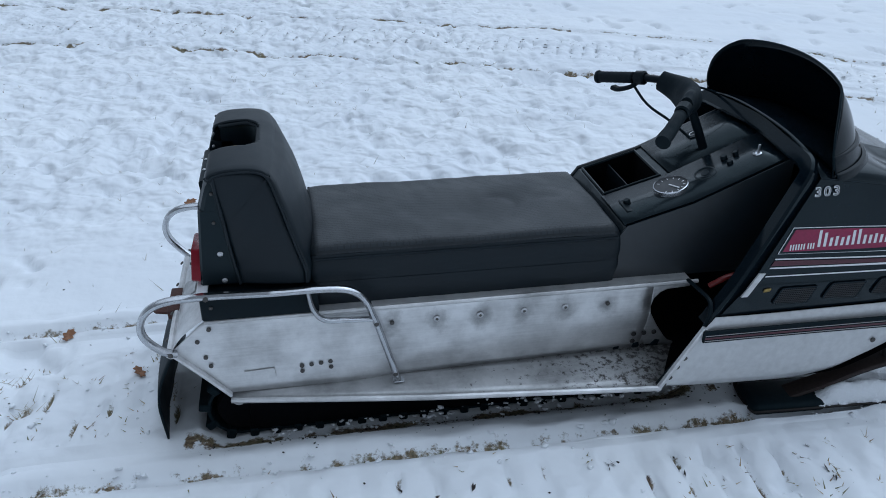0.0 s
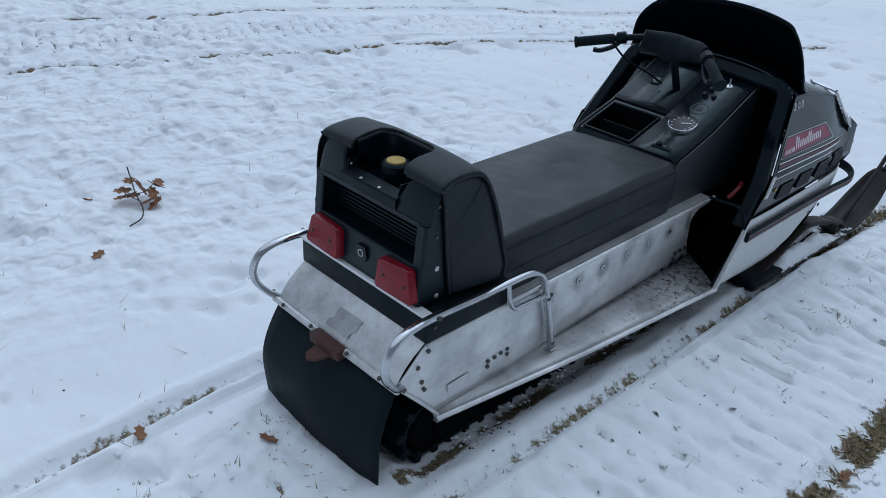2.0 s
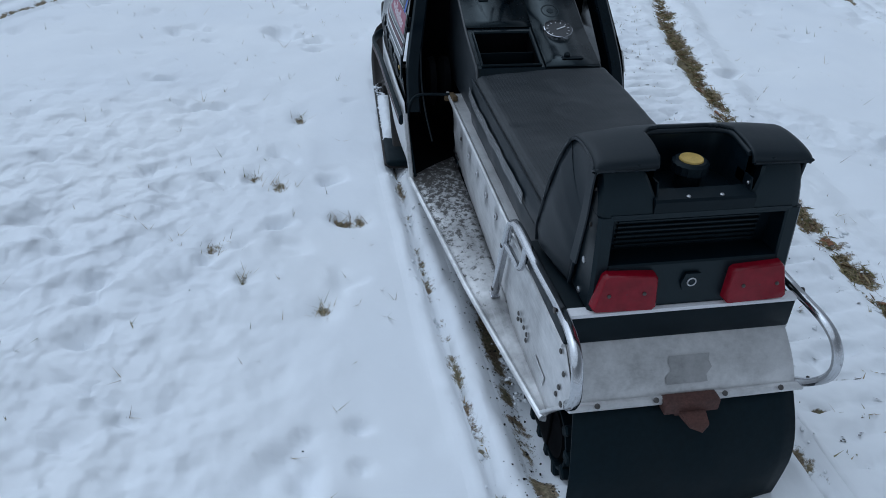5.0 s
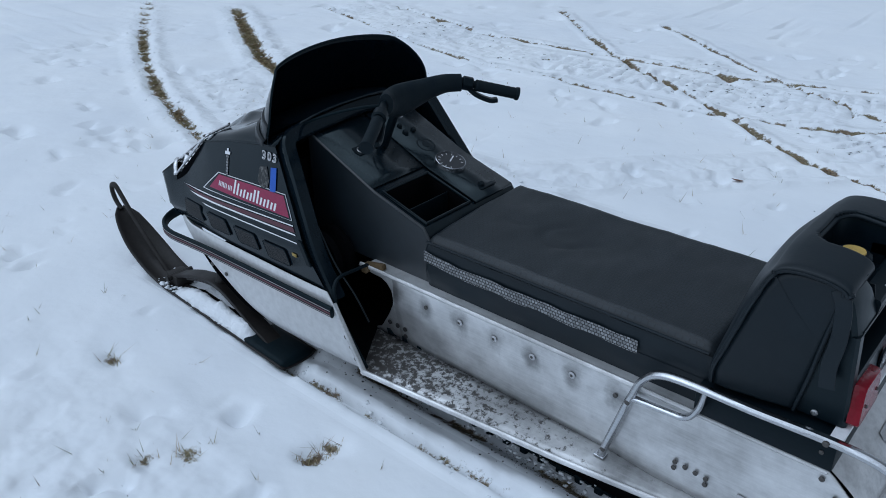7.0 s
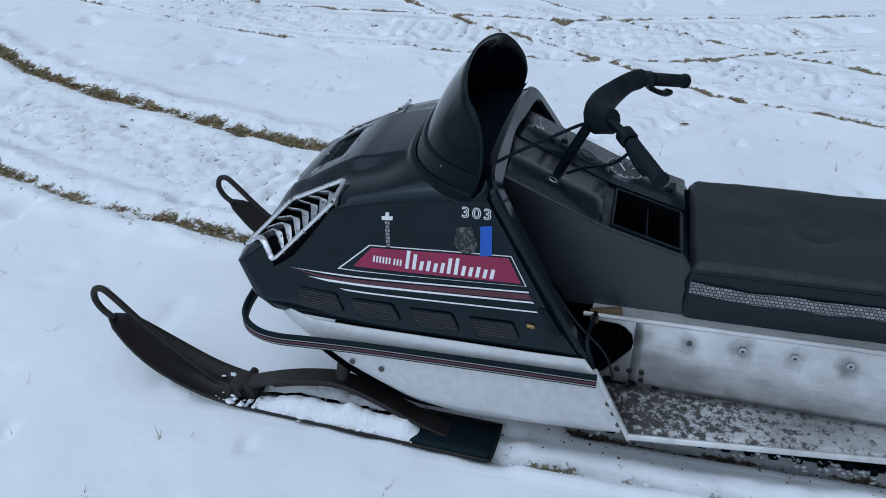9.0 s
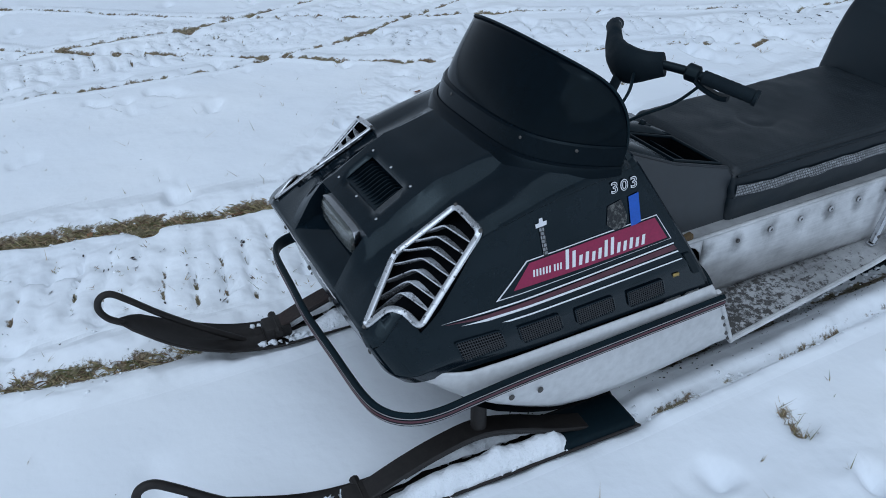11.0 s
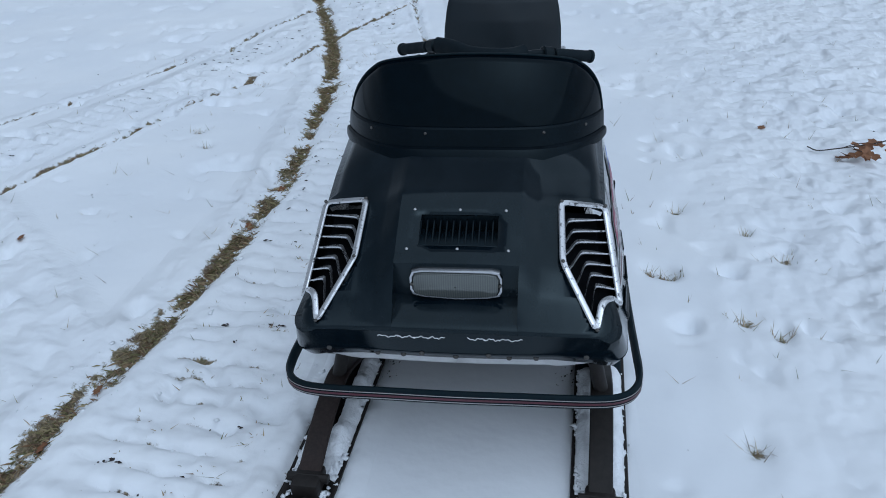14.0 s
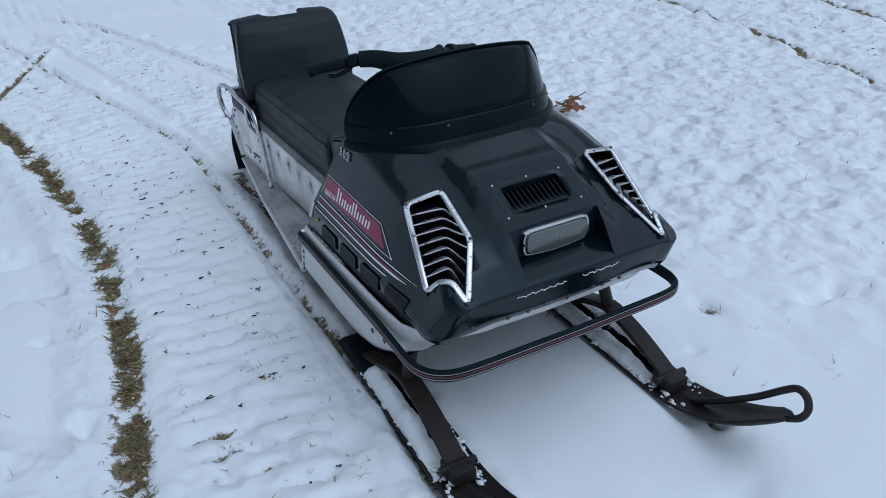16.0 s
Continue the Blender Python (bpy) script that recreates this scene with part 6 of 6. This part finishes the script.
for end, inner in ((L, CL), (R, CR)):
    d = (end - inner).normalized()
    a = inner.lerp(end, 0.15)
    length = (end - a).length
    prof = [(0.016, 0.0), (0.0175, 0.004)] + [(0.0165 + 0.0007 * (k % 2), 0.006 + (length - 0.016) * k / 14) for k in range(15)] + [(0.0195, length - 0.008), (0.0195, length), (0.001, length)]
    part("grip", turned(prof, 14, m=facing(a, d)), "foam", handlebar, "black ribbed rubber grip", smooth=40)
    clamp = turned([(0.016, -0.018), (0.021, -0.014), (0.021, 0.012), (0.016, 0.016)], 12, m=facing(inner, d))
    part("clamp", clamp, "matte", handlebar, smooth=30)
    low = Vector((-0.25, 0, -0.9))
    lever = smooth_path([inner + low * 0.012, inner + d * 0.02 + low * 0.03, inner + d * 0.06 + low * 0.04, inner + d * 0.085 + low * 0.034], 4)
    part("lever", sweep(lever, bar_outline(0.024, 0.013), (0, 0, 1)), "matte", handlebar, smooth=40)
cable = smooth_path([(1.40, 0.055, 0.79), (1.44, 0.10, 0.80), (1.50, 0.16, 0.79), (1.57, 0.20, 0.765), (1.62, 0.22, 0.74)], 5)
part("cable", tube(cable, 0.004, 6), "rubber", steering)
cable2 = smooth_path([(1.318, 0.215, 0.80), (1.36, 0.17, 0.74), (1.42, 0.12, 0.70), (1.47, 0.08, 0.66)], 5)
part("cable", tube(cable2, 0.004, 6), "rubber", steering)
part("fuel_line", tube(smooth_path([(1.40, -0.29, 0.375), (1.44, -0.30, 0.405), (1.50, -0.28, 0.40)], 4), 0.008, 8), "orange", hood, "short red rubber hose")
bracket = bmesh.new()
box((1.298, 0.228, 0.364), (1.375, 0.246, 0.382), 0.004, bm=bracket, turn=Matrix.Rotation(radians(12), 4, "Y"))
box((1.352, 0.236, 0.35), (1.372, 0.262, 0.37), 0.003, bm=bracket)
part("rusty_bracket", bracket, "earth", tunnel, "small rusty yellow-brown bracket", smooth=40)
part("loose_wire", tube(smooth_path([(1.47, 0.33, 0.50), (1.40, 0.335, 0.40), (1.33, 0.33, 0.32), (1.30, 0.31, 0.23)], 5), 0.0028, 6), "fin", hood, "loose dark wire hanging in the foot well")


# ---- leaves, twig and grass on the snow ----
def oak_leaf(size):
    """A curled, lobed dry leaf lying round the origin."""
    n = 22
    rim = []
    for k in range(n):
        a = 2 * math.pi * k / n
        lobes = 1 + 0.38 * math.cos(a * 7)
        rim.append((size * 0.62 * math.cos(a) * (0.75 + 0.25 * lobes), size * 0.33 * math.sin(a) * lobes))
    bm = bmesh.new()
    rows = []
    for f in (0.05, 0.35, 0.7, 1.0):
        rows.append([(x * f, y * f, 0.18 * size * (f * f) * (0.5 + math.sin(3 * y / size + 2 * x / size) * 0.6)) for x, y in rim])
    grid(rows, close_v=True, bm=bm)
    return bm


leaf_one = part("oak_leaf", oak_leaf(0.042), "leaf", None, "dry curled brown oak leaf on snow", smooth=60)
tagged(leaf_one, category="leaf", group="leaves on the snow")
leaf_one.modifiers.new("thickness", "SOLIDIFY").thickness = 0.001
LEAVES = [(-0.146, 1.235, 20), (-0.44, 0.290, 70), (0.035, 1.765, 140), (1.09, -1.895, 30), (2.2, -1.15, 10), (0.55, -0.98, 80), (0.9, -1.01, 200), (-0.195, 0.066, 120), (3.1, -0.52, 60), (2.72, -1.28, 90), (1.95, -1.12, 15), (-0.48, -1.05, 220)]
for k, (x, y, a) in enumerate(LEAVES):
    m = Matrix.Translation((x, y, height_at(x, y) + 0.004)) @ Matrix.Rotation(radians(a), 4, "Z") @ Matrix.Rotation(radians(8), 4, "X")
    if k == 0:
        leaf_one.matrix_basis = m
    else:
        copy_thing(leaf_one, m)

bx, by = 0.11, 1.50
bz = height_at(bx, by)
stem = smooth_path([(0.045, 1.40, bz + 0.006), (0.105, 1.425, bz + 0.012), (0.135, 1.475, bz + 0.030), (0.150, 1.56, bz + 0.050), (0.172, 1.64, bz + 0.075), (0.190, 1.71, bz + 0.105)], 4)
branch = part("oak_twig", tube(stem, 0.0028, 6), "twig", None, "fallen oak twig with dry brown leaves on snow")
tagged(branch, category="twig")
part("side_twig", tube(smooth_path([(0.150, 1.56, bz + 0.050), (0.19, 1.565, bz + 0.05), (0.235, 1.585, bz + 0.06)], 3), 0.0018, 5), "twig", branch)
part("side_twig", tube(smooth_path([(0.142, 1.52, bz + 0.04), (0.12, 1.58, bz + 0.05), (0.125, 1.64, bz + 0.06)], 3), 0.0018, 5), "twig", branch)
rng = random.Random(11)
twig_leaf = None
for x, y, z in ((0.125, 1.625, 0.045), (0.105, 1.60, 0.03), (0.165, 1.65, 0.07), (0.19, 1.60, 0.05), (0.215, 1.555, 0.035), (0.245, 1.585, 0.055), (0.265, 1.60, 0.05), (0.18, 1.525, 0.02), (0.20, 1.50, 0.015), (0.15, 1.59, 0.03)):
    m = Matrix.Translation((x, y, bz + z)) @ Euler((rng.uniform(-0.7, 0.7), rng.uniform(-0.7, 0.7), rng.uniform(0, 6))).to_matrix().to_4x4()
    if twig_leaf is None:
        twig_leaf = part("leaf", oak_leaf(0.062), "leaf", branch, smooth=60)
        twig_leaf.matrix_basis = m
    else:
        again(twig_leaf, (0, 0, 0)).matrix_basis = m


def blades(lines, count, seed):
    """Short dry blades standing in the bare ruts."""
    rng = np.random.RandomState(seed)
    xs, ys = [], []
    for line, width, share in lines:
        pts = smooth_path([(a, b, 0) for a, b in line], 4)
        lengths = np.cumsum([0] + [(b - a).length for a, b in zip(pts, pts[1:])])
        n = int(count * share)
        s = rng.rand(n) * lengths[-1]
        xs += list(np.interp(s, lengths, [p.x for p in pts]) + rng.randn(n) * width * 0.45)
        ys += list(np.interp(s, lengths, [p.y for p in pts]) + rng.randn(n) * width * 0.45)
    xs, ys = np.array(xs), np.array(ys)
    zs, bare = ground_height(xs, ys)
    keep = bare > 0.33
    verts, faces = [], []
    for x, y, z in zip(xs[keep], ys[keep], zs[keep]):
        a, lean, h, w = rng.rand() * 6.28, 0.5 + rng.rand() * 2.2, (0.003 + 0.012 * rng.rand() ** 2) * (0.6 if abs(y) < 0.5 and x < 2 else 1.0), 0.0016
        dx, dy = math.cos(a), math.sin(a)
        n = len(verts)
        verts += [(x - dy * w, y + dx * w, z - 0.003), (x + dy * w, y - dx * w, z - 0.003), (x + dx * lean * h * 0.6 + dy * w * 0.7, y + dy * lean * h * 0.6 - dx * w * 0.7, z + h * 0.7), (x + dx * lean * h * 1.5, y + dy * lean * h * 1.5, z + h)]
        faces += [(n, n + 1, n + 2), (n, n + 2, n + 3)]
    mesh = bpy.data.meshes.new("rut_grass")
    mesh.from_pydata(verts, [], faces)
    mesh.materials.append(M["grass"])
    tagged(new("rut_grass", mesh), "short dry grass showing in the bare ruts", "grass", kind="stuff")


blades([(RUTS[0][0], 0.06, 0.46), (RUTS[1][0], 0.035, 0.02), (RUTS[2][0], 0.055, 0.20), (RUTS[3][0], 0.03, 0.04), (RUTS[4][0], 0.035, 0.05), (RUTS[10][0], 0.03, 0.05)], 52000, 3)


def tufts():
    """Lone grass stalks poking through the snow."""
    rng = np.random.RandomState(8)
    verts, faces = [], []
    for k in range(900):
        x, y = rng.uniform(-1.6, 4.2), rng.uniform(-2.6, 3.2)
        if -0.3 < x < 2.9 and abs(y) < 0.5:
            continue
        z = 0.0
        for j in range(rng.randint(1, 4)):
            a, h, w, lean = rng.rand() * 6.28, 0.008 + 0.03 * rng.rand() ** 2, 0.0013, 0.3 + 2 * rng.rand()
            dx, dy = math.cos(a), math.sin(a)
            n = len(verts)
            verts += [(x - dy * w, y + dx * w, z - 0.004), (x + dy * w, y - dx * w, z - 0.004), (x + dx * h * lean, y + dy * h * lean, z + h)]
            faces.append((n, n + 1, n + 2))
    for line, half, _ in LUGS[:2]:
        pts = smooth_path([(a, b, 0) for a, b in line], 4)
        for k in range(170):
            p = pts[rng.randint(len(pts) - 1)]
            x0, y0 = p.x + rng.uniform(-0.25, 0.25), p.y + rng.uniform(-1, 1) * half
            for j in range(rng.randint(2, 7)):
                x, y, z = x0 + rng.randn() * 0.008, y0 + rng.randn() * 0.015, -0.002
                a, h, w, lean = rng.rand() * 6.28, 0.004 + 0.010 * rng.rand(), 0.0022, 0.6 + 2 * rng.rand()
                dx, dy = math.cos(a), math.sin(a)
                n = len(verts)
                verts += [(x - dy * w, y + dx * w, z), (x + dy * w, y - dx * w, z), (x + dx * h * lean, y + dy * h * lean, z + h)]
                faces.append((n, n + 1, n + 2))
    for hx, hy, r in HOLES:
        for j in range(26):
            x, y = hx + r * 0.3 + rng.randn() * r * 0.35, hy + rng.randn() * r * 0.35
            z = 0.0
            a, h, w, lean = rng.rand() * 6.28, 0.012 + 0.025 * rng.rand(), 0.0012, 0.3 + rng.rand() * 1.6
            dx, dy = math.cos(a), math.sin(a)
            n = len(verts)
            verts += [(x - dy * w, y + dx * w, z - 0.002), (x + dy * w, y - dx * w, z - 0.002), (x + dx * h * lean, y + dy * h * lean, z + h)]
            faces.append((n, n + 1, n + 2))
    verts = np.array(verts)
    foot = verts.reshape(-1, 3, 3)[:, 0]
    verts[:, 2] += np.repeat(ground_height(foot[:, 0], foot[:, 1])[0], 3)
    mesh = bpy.data.meshes.new("grass_stalks")
    mesh.from_pydata(verts, [], faces)
    mesh.materials.append(M["grass"])
    tagged(new("grass_stalks", mesh), "lone dry grass stalks poking through the snow", "grass", kind="stuff")


tufts()


def litter():
    """Dark bits of soil and stalk lying in the slots of the tread prints."""
    rng = np.random.RandomState(17)
    spots = []
    for line, half, _ in LUGS:
        pts = smooth_path([(a, b, 0) for a, b in line], 3)
        lengths = np.cumsum([0] + [(b - a).length for a, b in zip(pts, pts[1:])])
        for k in range(int(lengths[-1] / 0.092)):
            s0 = (k + 0.75) * 0.092
            i = min(int(np.searchsorted(lengths, s0)) - 1, len(pts) - 2)
            ahead = (pts[i + 1] - pts[i]).normalized()
            at = pts[i] + ahead * (s0 - lengths[i])
            wear = 2.6 + 9 * float(value_noise(np.array([at.x]), np.array([at.y]), 0.45, 21)[0])
            for j in range(rng.poisson(max(0.2, wear))):
                off = rng.uniform(-0.92, 0.92) * half
                slip = rng.randn() * 0.008
                spots.append((at.x - ahead.y * off + ahead.x * slip, at.y + ahead.x * off + ahead.y * slip, math.atan2(ahead.x, -ahead.y) + rng.randn() * 0.5))
    spots = np.array(spots)
    zs = ground_height(spots[:, 0], spots[:, 1])[0]
    verts, faces = [], []
    for (x, y, a), z in zip(spots, zs):
        for j in range(rng.randint(1, 4)):
            b, l, w = a + rng.randn() * 0.35, 0.004 + 0.013 * rng.rand() ** 2, 0.0014 + 0.0028 * rng.rand()
            cx, cy = x + rng.randn() * 0.006, y + rng.randn() * 0.006
            dx, dy, n = math.cos(b), math.sin(b), len(verts)
            verts += [(cx - dx * l, cy - dy * l, z + 0.0015), (cx + dy * w, cy - dx * w, z + 0.001), (cx + dx * l, cy + dy * l, z + 0.003), (cx - dy * w, cy + dx * w, z + 0.0045)]
            faces += [(n, n + 1, n + 2), (n, n + 2, n + 3)]
    mesh = bpy.data.meshes.new("rut_litter")
    mesh.from_pydata(verts, [], faces)
    mesh.materials.append(M["rust"])
    tagged(new("rut_litter", mesh), "dark bits of soil and stalk in the tread prints", "litter", kind="stuff")


litter()


def clumps(name, label, places, material, seed, parent=None):
    """Many small uneven lumps joined in one mesh, from (x, y, z, size)."""
    rng = np.random.RandomState(seed)
    unit = bmesh.new()
    bmesh.ops.create_icosphere(unit, subdivisions=1, radius=1.0)
    unit.verts.index_update()
    shape = np.array([v.co[:] for v in unit.verts])
    tris = np.array([[v.index for v in f.verts] for f in unit.faces])
    unit.free()
    verts, faces = [], []
    for k, (x, y, z, r) in enumerate(places):
        own = shape * (0.35 + 1.2 * rng.rand(len(shape), 1)) * r * np.array([1.3, 1.1, 0.6])
        verts.append(own + np.array([x, y, z]))
        faces.append(tris + k * len(shape))
    mesh = bpy.data.meshes.new(name)
    mesh.from_pydata(np.concatenate(verts), [], np.concatenate(faces).tolist())
    mesh.materials.append(M[material])
    mesh.shade_smooth()
    ob = new(name, mesh)
    ob.parent = parent
    return tagged(ob, label, kind="stuff") if parent else tagged(ob, label, "snow", kind="stuff")


def along_ruts(count, seed):
    """Crumbs thrown up beside the ruts and in the tread prints."""
    rng = np.random.RandomState(seed)
    xs, ys, rs = [], [], []
    lines = [(line, width * 1.3) for line, width, _, _ in RUTS[:4]] * 2 + [(line, width * 1.3) for line, width, _, _ in RUTS[4:8] + RUTS[10:]] + [(line, half * 0.8) for line, half, _ in LUGS]
    for line, wide in lines:
        pts = smooth_path([(a, b, 0) for a, b in line], 4)
        lengths = np.cumsum([0] + [(b - a).length for a, b in zip(pts, pts[1:])])
        s = rng.rand(count) * lengths[-1]
        xs += list(np.interp(s, lengths, [p.x for p in pts]) + rng.randn(count) * wide)
        ys += list(np.interp(s, lengths, [p.y for p in pts]) + rng.randn(count) * wide)
        rs += list(0.002 + 0.007 * rng.rand(count) ** 3)
    xs, ys = np.array(xs), np.array(ys)
    zs = ground_height(xs, ys)[0]
    free = ~((xs > -0.1) & (xs < 2.7) & (np.abs(ys) < 0.36))
    return [(x, y, z + r * 0.2, r) for x, y, z, r, ok in zip(xs, ys, zs, rs, free) if ok]


clumps("snow_crumbs", "small crumbs of snow beside the trails", along_ruts(230, 21), "clump", 5)
rng = np.random.RandomState(31)
for base in SKIS:
    bits = []
    for k in range(190):
        heap = rng.choice([-0.30, -0.2, -0.08, 0.05, 0.14, 0.22])
        x, y = heap + rng.randn() * 0.035, rng.choice([-1, 1]) * rng.uniform(0.028, 0.064)
        bits.append((x, y, 0.003 + 0.008 * rng.rand() ** 2, 0.003 + 0.008 * rng.rand() ** 2))
    clumps("loose_snow", "bits of snow stuck to the ski", bits, "clump", 7, base)
beside = []
for s in SIDES:
    for k in range(170):
        x = rng.choice([0.3, 0.42, 0.62, 0.7, 0.85, 0.98, 1.1, 1.22, 1.33]) + rng.randn() * 0.05
        beside.append((x, s * rng.uniform(0.225, 0.262), rng.uniform(-0.03, -0.004) + 0.03 * (x > 0.8) * rng.rand() ** 2, 0.002 + 0.005 * rng.rand() ** 2))
dx = rng.uniform(-0.02, 1.85, 1500)
dy = (0.232 + np.abs(rng.randn(1500)) * 0.05) * np.where(np.arange(1500) % 2, 1, -1)
dirt = list(zip(dx, dy, ground_height(dx, dy)[0] + 0.0005, 0.0006 + 0.0026 * rng.rand(1500) ** 3))
fx, fy = rng.uniform(-1.6, 5.0, 420), rng.uniform(-3.6, 3.2, 420)
away = ~((fx > -0.2) & (fx < 2.8) & (np.abs(fy) < 0.45))
dirt += [(x, y, z, r) for x, y, z, r, ok in zip(fx, fy, ground_height(fx, fy)[0], 0.0008 + 0.0028 * rng.rand(420) ** 3, away) if ok]
clumps("dirt_crumbs", "dark crumbs of dirt scattered over the snow", dirt, "dirt", 8)
clumps("packed_snow", "clumps of snow packed along the track", beside, "clump", 6, track)
